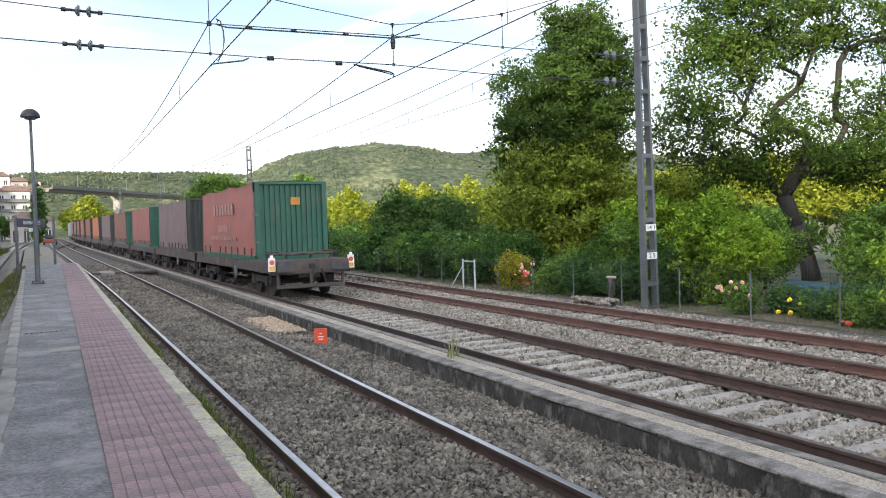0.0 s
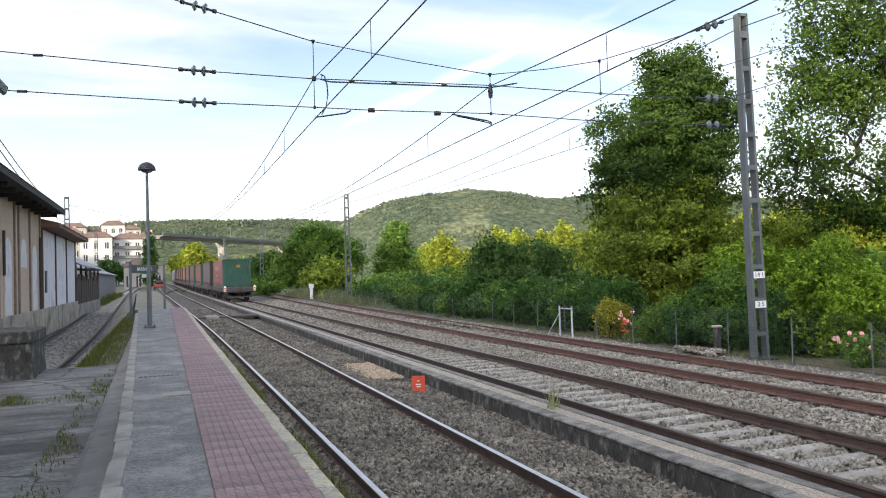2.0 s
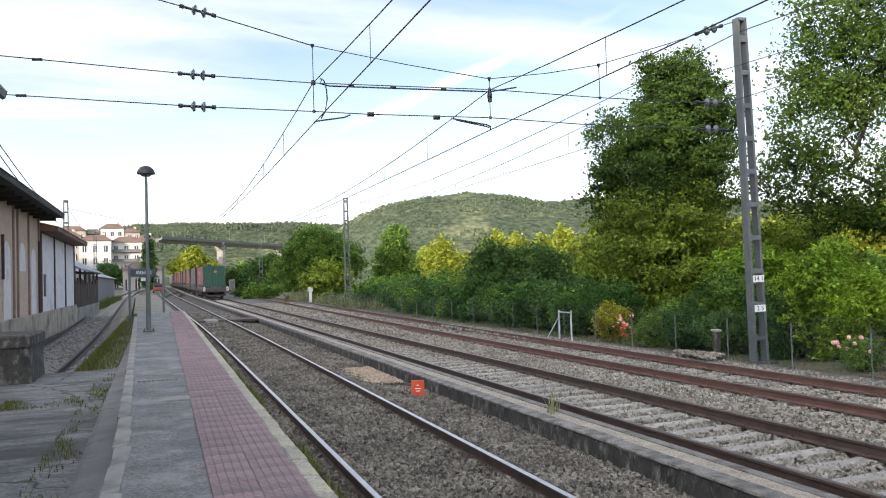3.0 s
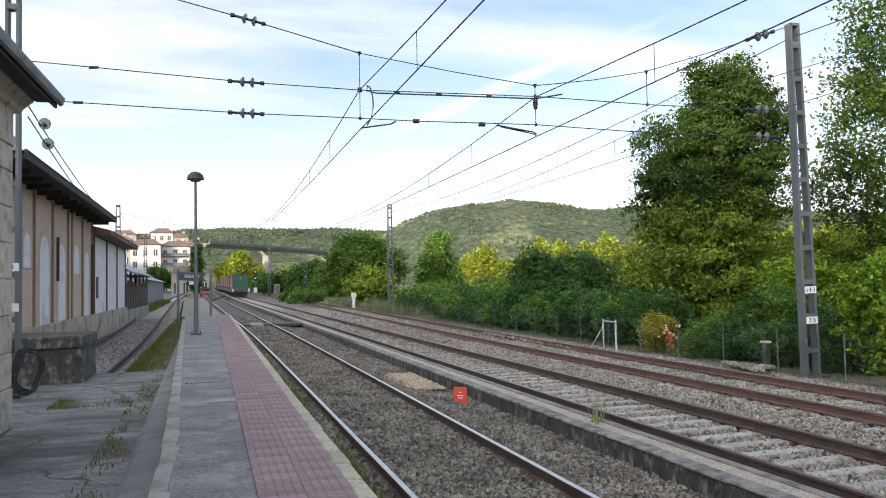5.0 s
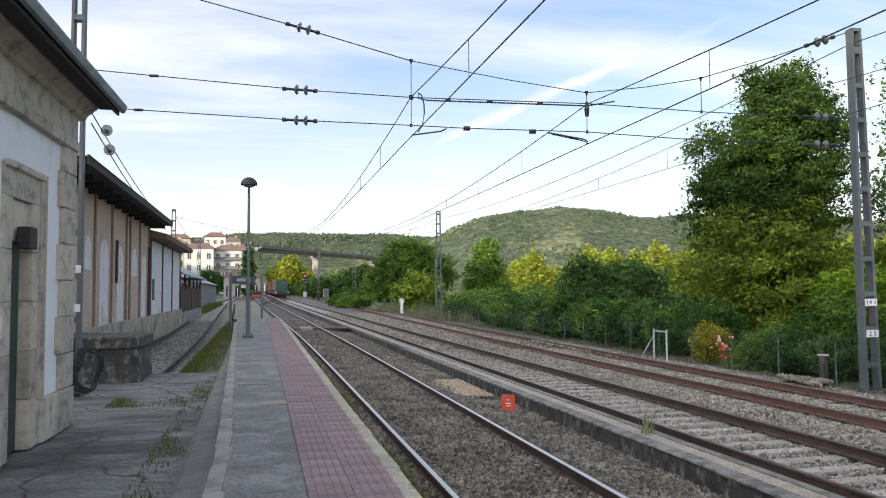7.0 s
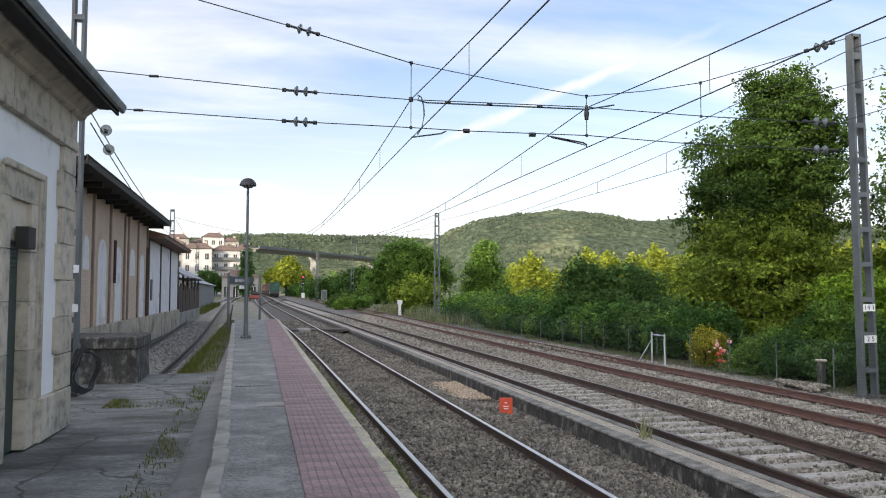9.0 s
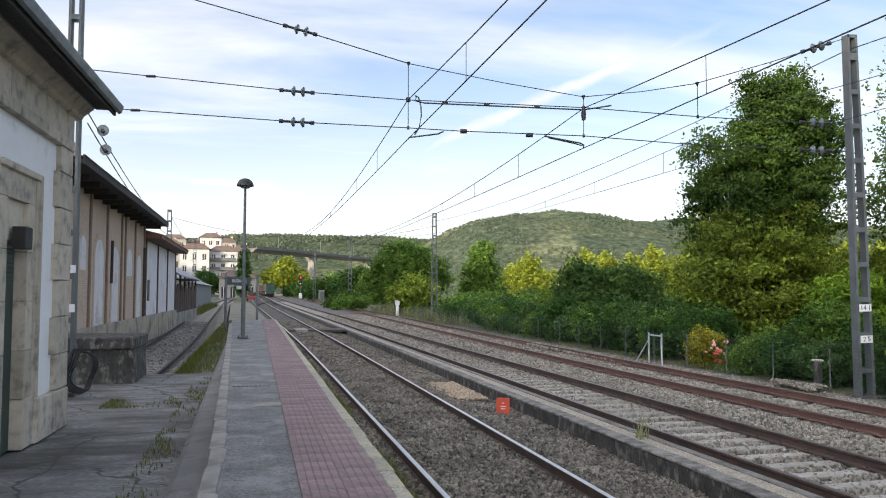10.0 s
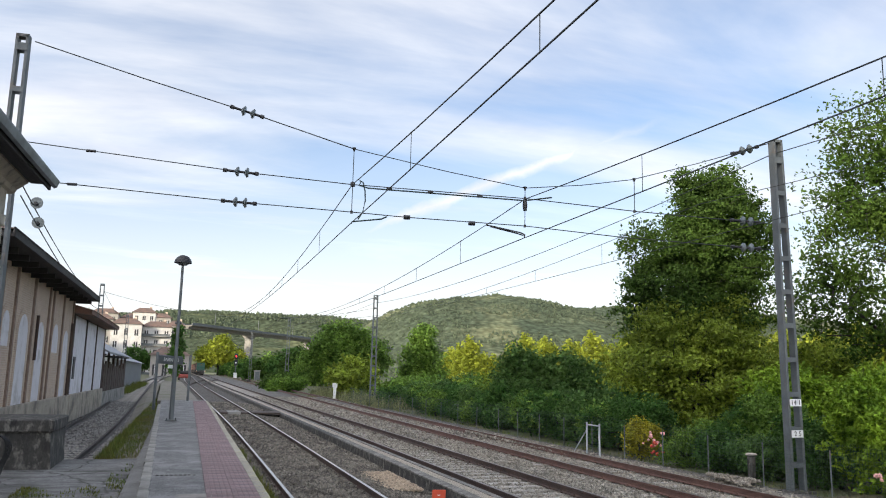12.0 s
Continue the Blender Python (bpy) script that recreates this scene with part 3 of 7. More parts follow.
def woods(name, height, x0, x1, y0, y1, count, size, label, seed):
    """Tree crowns over a hillside, thinned out where fields lie."""
    rg = np.random.default_rng(seed)
    base = np.array([(1, 0, -0.2), (0.3, 0.95, -0.1), (-0.8, 0.6, -0.2), (-0.8, -0.6, -0.1), (0.3, -0.95, -0.2), (0.05, 0.05, 1), (0.5, 0, 0.62), (-0.45, 0.3, 0.66), (-0.3, -0.45, 0.6)])
    tri = np.array([(0, 1, 6), (1, 2, 7), (2, 3, 7), (3, 4, 8), (4, 0, 6), (6, 1, 7), (7, 3, 8), (8, 4, 6), (6, 7, 5), (7, 8, 5), (8, 6, 5)])
    pts = []
    while len(pts) < count:
        x, y = rg.uniform(x0, x1), rg.uniform(y0, y1)
        if noise.noise((x * 0.011, y * 0.016, seed)) + 0.5 * noise.noise((x * 0.03, y * 0.03, seed)) > -0.12 + rg.uniform(-.1, .1):
            pts.append((x, y, height(x, y)))
    p = np.array(pts)
    s = size * rg.uniform(0.35, 1.3, (count, 1, 1)) ** 1.3 * np.array([1, 1, 1.25])
    v = base[None] * s * rg.uniform(0.7, 1.3, (count, 9, 1)) + (p + np.array([0, 0, size * 0.35]))[:, None]
    f = (tri[None] + (np.arange(count) * 9)[:, None, None]).reshape(-1, 3)
    return tagged(raw(name, v.reshape(-1, 3).tolist(), f.tolist(), WOODS), label, "woodland", kind="stuff")


woods("hill_woods", hill_z, 120, 780, 600, 1000, 11000, 1.4, "distant trees covering the hillside", 3)
woods("hill_woods", ridge_z, -420, 420, 1180, 1480, 8000, 2.3, "far trees covering the ridge", 4)
grid_sheet("hill_west", spaced([(-420, -180, 6), (-180, -90, 9)]), spaced([(-700, 360, 40)]), west_z, HILL, "unseen hillside added to shade the station")

# ---------------------------------------------------------------- track beds
LINE_Y = spaced([(-12, 30, 14), (30, 140, 44), (140, 420, 40)])


def strip(name, x0, x1, z, mat, label, ys=LINE_Y, amp=0.02, nx=10, drop=0.0, dip=None):
    vs, n = [], nx + 1
    for y in ys:
        for i in range(n):
            x = x0 + (x1 - x0) * i / nx
            edge = (drop if i in (0, nx) else 0.0) - (dip(x) if dip else 0.0)
            vs.append(on_line(x, y, z - edge + amp * noise.noise((x * 2.0, y * 2.0, 1))))
    fs = [(j * n + i, j * n + i + 1, (j + 1) * n + i + 1, (j + 1) * n + i) for j in range(len(ys) - 1) for i in range(nx)]
    return tagged(raw(name, vs, fs, mat, smooth=True), label, "ballast", kind="structure")


def bed1(x):
    """The old bed slopes away from its rails to the wall and to the platform."""
    return -0.165 * ramp01(x, 4.0, 5.4) - 0.15 * ramp01(-x, -1.95, -1.4)


strip("ballast_bed_1", 1.1, 5.66, RAIL_Z - 0.16, BALLAST_OLD, "old brown ballast of the platform track", nx=30, dip=bed1)
strip("ballast_bed_2", 6.1, 12.6, RAIL_Z - 0.245, BALLAST, "pale grey ballast of the two main tracks", drop=0.12)
strip("ballast_bed_4", -4.75, -2.2, RAIL_Z - 0.205, BALLAST_SIDING, "grey ballast of the siding", ys=[y for y in LINE_Y if 20 < y < 240] , nx=6)


def stones(name, count, x0, x1, y0, y1, z, mat, label, size, skip=(), seed=1, power=1.6, mound=0.0, dip=None):
    """Loose stones, thicker near the camera, one joined mesh."""
    rng = np.random.default_rng(seed)
    base = np.array([(1.3, 0, 0), (0, 1.3, 0), (-1.3, 0, 0), (0, -1.3, 0), (0, 0, 1.3), (0, 0, -1.3)])
    faces = np.array([(0, 1, 4), (1, 2, 4), (2, 3, 4), (3, 0, 4), (1, 0, 5), (2, 1, 5), (3, 2, 5), (0, 3, 5)])
    x = rng.uniform(x0, x1, count)
    y = y0 + (y1 - y0) * rng.uniform(0, 1, count) ** power
    keep = np.ones(count, bool)
    for a, b in skip:
        keep &= ~((x > a) & (x < b))
    x, y = x[keep], y[keep]
    n = len(x)
    s = size * rng.uniform(0.55, 1.35, (n, 1, 3)) * np.array([1, 1, 0.75]) * (1 + 0.02 * y[:, None, None])
    v = (base[None] + rng.uniform(-0.36, 0.36, (n, 6, 3))) * s * 0.5
    a = rng.uniform(0, 2 * math.pi, (3, n))
    for k, (i, j) in enumerate(((0, 1), (1, 2), (0, 2))):
        c, w = np.cos(a[k])[:, None], np.sin(a[k])[:, None]
        vi, vj = v[:, :, i].copy(), v[:, :, j].copy()
        v[:, :, i], v[:, :, j] = c * vi - w * vj, w * vi + c * vj
    bx = np.array([bend(q) for q in y])
    bz = np.array([rise(q) for q in y])
    v[:, :, 0] += (x + bx)[:, None]
    v[:, :, 1] += y[:, None]
    if dip:
        bz = bz + np.array([dip(q) for q in x])
    v[:, :, 2] += (z + bz + rng.uniform(-0.012, 0.022, n) + mound * np.abs(np.sin(x * 5 + y)))[:, None]
    f = (faces[None] + (np.arange(n) * 6)[:, None, None]).reshape(-1, 3)
    ob = raw(name, v.reshape(-1, 3).tolist(), f.tolist(), mat)
    return tagged(ob, label, "ballast stones", kind="stuff")


R = GAUGE / 2
GAP1 = [(T1 - R - .05, T1 - R + .05), (T1 + R - .05, T1 + R + .05)]
GAP23 = [(c + e * R - .06, c + e * R + .06) for c in (T2, T3) for e in (-1, 1)]
stones("ballast_stones", 48000, 1.45, 5.5, 3.5, 26, RAIL_Z - 0.15, STONE_OLD, "loose brown and grey ballast stones", 0.047, GAP1, 1, dip=bed1)
stones("ballast_stones", 14000, 1.45, 5.5, 24, 62, RAIL_Z - 0.15, STONE_OLD, "loose brown ballast stones towards the foot crossing", 0.055, GAP1, 31, 1.2, dip=bed1)
stones("ballast_stones", 45000, 6.4, 12.5, 3.5, 30, RAIL_Z - 0.212, STONE, "loose pale ballast stones", 0.05, GAP23, 2)
stones("ballast_stones", 10000, 6.4, 12.5, 28, 75, RAIL_Z - 0.205, STONE, "loose pale ballast stones of the main line", 0.055, GAP23, 32, 1.2)
stones("ballast_stones", 9000, -4.7, -2.25, 21.5, 62, RAIL_Z - 0.20, STONE_SIDING, "grey ballast stones between the siding's sleepers", 0.05, [(T4 - R - .05, T4 - R + .05), (T4 + R - .05, T4 + R + .05)], 33, 1.3)

SHOULDER = [(12.1, -0.95), (13.15, -0.95), (13.15, -0.60), (12.6, -0.64), (12.1, -0.80)]
tagged(raw("ballast_shoulder", *sweep(SHOULDER, spaced([(-12, 75, 90)]), lambda x, y, z: on_line(x + (0.3 * ramp01(y, 25, 60)), y, z + 0.03 * noise.noise((x * 2, y * 1.5, 3)))), BALLAST), "ballast shoulder below the fence", "ballast", kind="structure")
stones("ballast_stones", 7000, 12.15, 13.05, 5, 34, -0.66, STONE, "loose pale ballast stones below the fence", 0.06, (), 12, 1.2)
# ---------------------------------------------------------------- tracks
RAIL_WEB = [(-0.065, -0.16), (0.065, -0.16), (0.065, -0.148), (0.013, -0.125), (0.011, -0.045), (0.036, -0.034), (0.036, -0.004), (-0.036, -0.004), (-0.036, -0.034), (-0.011, -0.045), (-0.013, -0.125), (-0.065, -0.148)]
RAIL_HEAD = [(-0.033, -0.0035), (0.033, -0.0035), (0.03, 0.0), (-0.03, 0.0)]


def sleeper_bm():
    bm = block(-1.3, 1.3, -0.13, 0.13, -0.2, 0.0, 0.02)
    for v in bm.verts:
        if v.co.z > -0.1:
            v.co.y *= 0.82
            v.co.z -= 0.03 * max(0.0, 1 - abs(v.co.x) / 0.5)
    return bm


def clip_bm():
    bm = block(-0.085, -0.035, -0.06, 0.06, 0.0, 0.03, 0.008)
    block(0.035, 0.085, -0.06, 0.06, 0.0, 0.03, 0.008, bm)
    return rod((0.06, 0, 0.02), (0.06, 0, 0.06), 0.018, 6, bm=rod((-0.06, 0, 0.02), (-0.06, 0, 0.06), 0.018, 6, bm=bm))


def track(centre, y0, y1, rust, head, label, sleepers=(), shown=0.0, path=on_line, drift=None):
    """A track: two rails with shining or dull heads, sleepers with their fastenings."""
    root = thing("railway_track", (0, 0, 0), label, "railway track", "railway tracks", kind="structure")
    ys = [y for y in LINE_Y if y0 < y < y1]
    ys = [y0] + ys + [y1]
    move = drift or (lambda y: 0.0)
    for side in (-R, R):
        vs, fs = sweep(RAIL_WEB, ys, lambda x, y, z: path(centre + side + x + move(y), y, RAIL_Z + z))
        rail = raw("rail", vs, fs, rust, root)
        vs, fs = sweep(RAIL_HEAD, ys, lambda x, y, z: path(centre + side + x + move(y), y, RAIL_Z + z))
        raw("rail_head", vs, fs, head, rail)
    if sleepers:
        bm = sleeper_bm()
        me = bpy.data.meshes.new("sleeper")
        bm.to_mesh(me)
        bm.free()
        me.materials.append(SLEEPER)
        bm = clip_bm()
        mc = bpy.data.meshes.new("rail_clip")
        bm.to_mesh(mc)
        bm.free()
        mc.materials.append(rust)
        rng = random.Random(centre)
        y = sleepers[0]
        while y < sleepers[1]:
            s = new("sleeper", me)
            s.parent = root
            p = path(centre + move(y), y, RAIL_Z - 0.165 + shown - 0.05 * ramp01(y, 20, 34))
            s.matrix_basis = pose(*p, rng.uniform(-.6, .6), rng.uniform(-.3, .3), rng.uniform(-.8, .8))
            if y < 42:
                for side in (-R, R):
                    c = new("rail_clip", mc)
                    c.parent = s
                    c.location = (side, 0, -shown - 0.003)
            y += 0.6
    return root


track(T1, 1.5, 400, RUST, STEEL, "platform track with brown rails and polished heads in old ballast", (2.3, 30), -0.045)
track(T2, 1.5, 420, RUST, STEEL_DULL, "main track with rusty rails on pale concrete sleepers", (1.9, 150), -0.012)
track(T3, 1.5, 300, RUST_RED, STEEL_DULL, "outer track with red rusty rails, sleepers half under ballast", (2.1, 60), -0.03, drift=lambda y: 0.02 * soft(y, 18, 4) - 0.008 * soft(y, 70, 10))
track(T4, 21.6, 240, DARK_RUST, DARK_RUST, "disused siding track ending at a stone stop block", (21.9, 150), 0.03, drift=lambda y: 0.012 * soft(y, 75, 8))
# brake dust and rust darken the ballast along both siding rails
for side in (-1, 1):
    strip("stained_ballast", T4 + side * R - 0.13, T4 + side * R + 0.13, RAIL_Z - 0.150, DARK_RUST, "rust-darkened ballast along the siding rail", ys=[y for y in LINE_Y if 21.4 < y < 160], nx=4)

# crossover rails where the platform track joins the main track
cross = thing("crossover", (0, 0, 0), "rusty crossover rails between two tracks", "railway track", kind="structure")
for side in (-R, R):
    ys = [104 + i * 3 for i in range(23)]
    vs, fs = sweep(RAIL_WEB, ys, lambda x, y, z: on_line(T1 + side + x + (T2 - T1) * ramp01(y, 100, 172), y, RAIL_Z + z))
    raw("rail", vs, fs, RUST, cross)

# board crossing over the platform track
walkway = thing("track_crossing", (0, 0, 0), "dark timber foot crossing with a pale slab between the rails", "crossing")
z = RAIL_Z + rise(47)
for x0, x1, m, nm in ((1.35, 2.0, WOOD_DARK, "board"), (2.2, 2.6, WOOD_DARK, "board"), (2.6, 3.3, CONCRETE, "slab"), (3.3, 3.7, WOOD_DARK, "board"), (3.95, 5.5, WOOD_DARK, "board")):
    part(nm, block(x0 - .3, x1 - .3, 46.2, 48.4, z - 0.12, z - 0.005 + (0.01 if nm == "slab" else 0), 0.01), m, walkway)

# ---------------------------------------------------------------- platform
EDGE = 1.30
platform = tagged(raw("platform", *sweep([(-0.42, -0.75), (EDGE - 0.13, -0.75), (EDGE - 0.13, -0.012), (-0.28, -0.012), (-0.42, -0.05)], spaced([(-12, 40, 26), (40, 52, 8)]), lambda x, y, z: (x, y, z))[:2], ASPHALT), "low grey asphalt station platform", "platform", kind="structure")
end_bed = tagged(raw("platform_end", *sweep([(-1.2, -0.7), (1.25, -0.7), (1.25, -0.2), (-1.2, -0.2)], spaced([(52.0, 110, 20)]), lambda x, y, z: on_line(x, y, z)), DUSTY), "weedy earth beyond the platform's end", "ground", kind="structure")
ledge = tagged(raw("platform_ledge", *sweep([(-0.80, -0.75), (-0.45, -0.75), (-0.45, -0.19), (-0.74, -0.22), (-0.80, -0.25)], spaced([(-12, 33, 22)]), lambda x, y, z: (x - 0.012 * max(0, y - 8), y, z)), LEDGE), "smooth grey concrete ledge beside the platform", "ledge", kind="structure")


def stone_row(name, parent, x0, x1, z0, z1, y0, y1, length, mat, skew=0.0, seed=3):
    rng = random.Random(seed)
    meshes = []
    for k in range(5):
        bm = block(x0, x1, 0.006, length - 0.006, z0, z1, 0.012)
        for v in bm.verts:
            v.co += Vector((rng.uniform(-.008, .008), rng.uniform(-.006, .006), rng.uniform(-.004, .003)))
        me = bpy.data.meshes.new(name)
        bm.to_mesh(me)
        bm.free()
        me.materials.append(mat)
        meshes.append(me)
    y = y0
    while y < y1:
        s = new(name, rng.choice(meshes))
        s.parent = parent
        s.location = (rng.uniform(-.006, .006) + skew * max(0, y - 8), y, rng.uniform(-.006, .004))
        y += length


stone_row("coping_stone", platform, EDGE - 0.145, EDGE, -0.75, 0.004, -2, 51, 0.62, COPING)
stone_row("edge_stone", platform, -0.43, -0.27, -0.75, 0.012, -2, 45, 0.98, CONCRETE, -0.0265, 4)
# widening strip of asphalt where the platform's rear edge swings out
raw("asphalt_wedge", [(-0.28, 7, -0.014), (-0.28, 52, -0.014), (-1.45, 52, -0.014), (-0.30, 7, -0.014)], [(0, 1, 2, 3)], ASPHALT, platform)
raw("wedge_face", [(-0.30, 7, -0.016), (-1.45, 52, -0.016), (-1.45, 52, -0.7), (-0.30, 7, -0.7)], [(0, 1, 2, 3)], CONCRETE, platform)


def tactile_bm(w, l):
    """A tile with rows of small raised bars."""
    bm = block(-w / 2, w / 2, -l / 2, l / 2, -0.02, 0.0)
    for f in bm.faces:
        f.material_index = 1
    for i in range(5):
        for j in range(9):
            x, y = -w / 2 + w * (i + 0.5) / 5, -l / 2 + l * (j + 0.5 + 0.25 * (i % 2 - 0.5)) / 9
            a, b, h = w / 10 * 0.985, l / 18 * 0.60, 0.010
            vs = [bm.verts.new(p) for p in ((x - a, y - b, 0), (x + a, y - b, 0), (x + a, y + b, 0), (x - a, y + b, 0), (x - a * .85, y - b * .5, h), (x + a * .85, y - b * .5, h), (x + a * .85, y + b * .5, h), (x - a * .85, y + b * .5, h))]
            for f in ((0, 1, 5, 4), (1, 2, 6, 5), (2, 3, 7, 6), (3, 0, 4, 7), (4, 5, 6, 7)):
                bm.faces.new([vs[k] for k in f])
    return bm


bm = tactile_bm(0.3705, 0.3705)
tile_mesh = bpy.data.meshes.new("tactile_tile")
bm.to_mesh(tile_mesh)
bm.free()
tile_mesh.materials.append(PINK)
tile_mesh.materials.append(PINK_BASE)
rng = random.Random(8)
for row in range(124):
    for colm in range(2):
        y = 4.3 + row * 0.372
        t = new("tactile_tile", tile_mesh)
        t.parent = platform
        t.matrix_basis = pose(0.597 + colm * 0.372, y, 0.002 + rng.uniform(-.003, .002), rng.uniform(-.4, .4), rng.uniform(-.4, .4), rng.uniform(-.3, .3))

cover = thing("drain_cover", (0.29, 12.1, 0), "worn rectangular inspection cover set in the asphalt", "cover")
part("frame", block(-0.3, 0.3, -0.22, 0.22, -0.03, -0.004, 0.004), CONCRETE, cover)
part("lid", block(-0.26, 0.26, -0.18, 0.18, -0.03, 0.006, 0.004), SLEEPER, cover)
grate = thing("drain_grating", (-0.02, 14.6, 0), "narrow drain grating across the platform", "grating")
for k in range(9):
    part("bar", block(-0.34 + k * 0.075, -0.29 + k * 0.075, -0.05, 0.05, -0.03, -0.004, 0.003), DARK_WALL, grate)

# ---------------------------------------------------------------- low wall between the tracks
wall = tagged(raw("low_wall", *sweep([(5.55, -0.95), (5.77, -0.95), (5.77, -0.60), (5.60, -0.60), (5.55, -0.63)], LINE_Y, lambda x, y, z: on_line(x, y, z + 0.012 * noise.noise((x * 3, y * 1.5, 0)))), DARK_WALL), "low blackened concrete retaining wall between the tracks", "wall", kind="structure")
stone_row("wall_coping", wall, 5.53, 5.78, -0.62, -0.58, 3, 44, 1.5, WALL_TOP, 0, 9)
tagged(raw("grit_strip", *sweep([(5.78, -0.9), (6.12, -0.9), (6.12, -0.615), (5.77, -0.600)], LINE_Y, lambda x, y, z: on_line(x, y, z)), GRIT), "strip of beige grit along the wall", "ballast", kind="structure")
tagged(raw("inner_kerb", *sweep([(6.08, -0.9), (6.33, -0.9), (6.33, -0.64), (6.08, -0.60)], LINE_Y, lambda x, y, z: on_line(x, y, z + 0.01 * noise.noise((y * 0.8, 0, 0)))), WALL_TOP), "grey concrete kerb beside the main track", "kerb", kind="structure")

# concrete apron left of the platform, and the earth between platform and siding
tagged(raw("apron", *sweep([(-14, -0.9), (-0.6, -0.9), (-0.6, -0.43), (-14, -0.40)], spaced([(-12, 21.4, 30)]), lambda x, y, z: (x, y, z + 0.015 * noise.noise((x, y * 0.7, 4)))), APRON), "cracked old concrete yard", "ground", kind="structure")
tagged(raw("weedy_strip", *sweep([(-2.0, -0.95), (-0.75, -0.95), (-0.75, -0.42), (-1.4, -0.46), (-2.0, -0.74)], spaced([(21.4, 110, 40)]), lambda x, y, z: on_line(x - 0.012 * max(0, min(y, 60) - 8), y, z)), DUSTY), "weedy strip between siding and platform", "ground", kind="structure")

# ---------------------------------------------------------------- station house
house = thing("station_house", (-2.88, 13.36, -0.4), "white rendered station house with granite quoins and deep eaves", "house", turn=-1.7)
# local: x out of the facade, y along it (0 at the corner), z up from the yard
HY = -21.0
wall_x = -0.05
part("facade_wall", block(-0.6, wall_x, -0.72, 0, 0, 4.55), WHITE_PAINT, house)
part("facade_wall", block(-0.6, wall_x, -1.52, -0.72, 0, 4.55), WHITE_PAINT, house)
part("facade_wall", block(-0.6, wall_x, -3.1, -1.52, 3.62, 4.55), WHITE_PAINT, house)
part("facade_wall", block(-0.6, wall_x, HY, -3.1, 0, 4.55), WHITE_PAINT, house)
part("end_wall", block(-9, -0.6, -0.45, 0, 0, 4.55), WHITE_PAINT, house)
part("back_wall", block(-9.3, -9, HY, 0, 0, 4.55), WHITE_PAINT, house)
part("end_wall", block(-9, -0.6, HY, HY + 0.4, 0, 4.55), WHITE_PAINT, house)
for i, (y0, y1) in enumerate(((-0.8, 0.035), (-1.56, -0.8))):
    part("plinth_stone", block(-0.3, 0.045, y0 + 0.005, y1 - 0.005, 0, 0.60, 0.012), GRANITE, house)
for k in range(9):
    part("plinth_stone", block(-0.3, 0.045, -3.16 - 2 * k - 1.99, -3.16 - 2 * k, 0, 0.60, 0.012), GRANITE, house)
hs = [0.61, 1.14, 1.70, 2.25, 2.80, 3.35, 3.90, 4.30]
for k in range(len(hs) - 1):
    w = 0.74 if k % 2 else 0.62
    part("quoin", block(-0.55, 0.03, -w, 0.03, hs[k] + 0.006, hs[k + 1] - 0.006, 0.012), GRANITE, house)
# door surround with stepped moulding
door_y0, door_y1 = -2.80, -2.02
for y0, y1 in ((-1.92, -1.55), (-3.1, -2.82)):
    for z0, z1 in ((0.0, 0.66), (0.66, 1.3), (1.3, 1.95), (1.95, 2.6), (2.6, 3.25)):
        part("jamb_stone", block(-0.5, 0.0, y0 - (0.1 if y1 > -2 else 0), y1, z0 + .004, z1 - .004, 0.006), GRANITE, house)
part("lintel_stone", block(-0.5, 0.0, -3.1, -1.55, 3.25, 3.64, 0.006), GRANITE, house)
part("architrave", block(-0.02, 0.045, -1.62, -1.53, 0.62, 3.69, 0.012), GRANITE, house)
part("architrave", block(-0.02, 0.025, -1.74, -1.62, 0.62, 3.60, 0.008), GRANITE, house)
part("architrave", block(-0.02, 0.045, -3.12, -1.62, 3.60, 3.69, 0.012), GRANITE, house)
part("door_reveal_head", block(-0.4, -0.06, -2.84, -2.02, 2.72, 3.25, 0.01), GRANITE, house)
dr = part("door", block(-0.22, -0.16, -2.82, -2.02, 0.0, 2.72, 0.005), DOOR_GREEN, house, "dark green panelled door with louvres")
for k in range(9):
    part("louvre", block(-0.17, -0.135, -2.75, -2.1, 2.15 + k * 0.06, 2.195 + k * 0.06, 0.004), DOOR_GREEN, dr)
part("lamp_box", block(-0.02, 0.14, -2.6, -2.3, 2.62, 2.9, 0.01), ROOF_DARK, house, "small dark box over the door")
# frieze, cornice, eaves and gutter
for k in range(14):
    part("frieze_stone", block(-0.5, 0.035, -1.5 * (k + 1) + 0.05, -1.5 * k + 0.035 - 0.008 * (k > 0), 4.30 + 0.17, 4.86, 0.006), GRANITE, house)
    part("architrave_band", block(-0.5, 0.055, -1.5 * (k + 1) + 0.05, -1.5 * k + 0.055 - 0.008 * (k > 0), 4.30, 4.465, 0.01), GRANITE, house)
CORN = [(0.03, 4.86), (0.09, 4.88), (0.12, 4.94), (0.16, 4.97), (0.23, 5.03), (0.27, 5.06), (0.27, 5.10), (-0.5, 5.10), (-0.5, 4.86)]
part_c1 = raw("cornice", *sweep(CORN, [HY, 0.27], lambda x, y, z: (x, y, z)), GRANITE, house)
part("eave_soffit", block(-1.0, 0.58, HY, 0.38, 5.10, 5.15), ROOF_DARK, house)
for k in range(10):
    part("soffit_board", block(0.28 + k * 0.028, 0.304 + k * 0.028, HY, 0.37, 5.085, 5.10), ROOF_DARK, house)
part("fascia", block(0.54, 0.58, HY, 0.40, 5.00, 5.16, 0.004), ROOF_DARK, house)
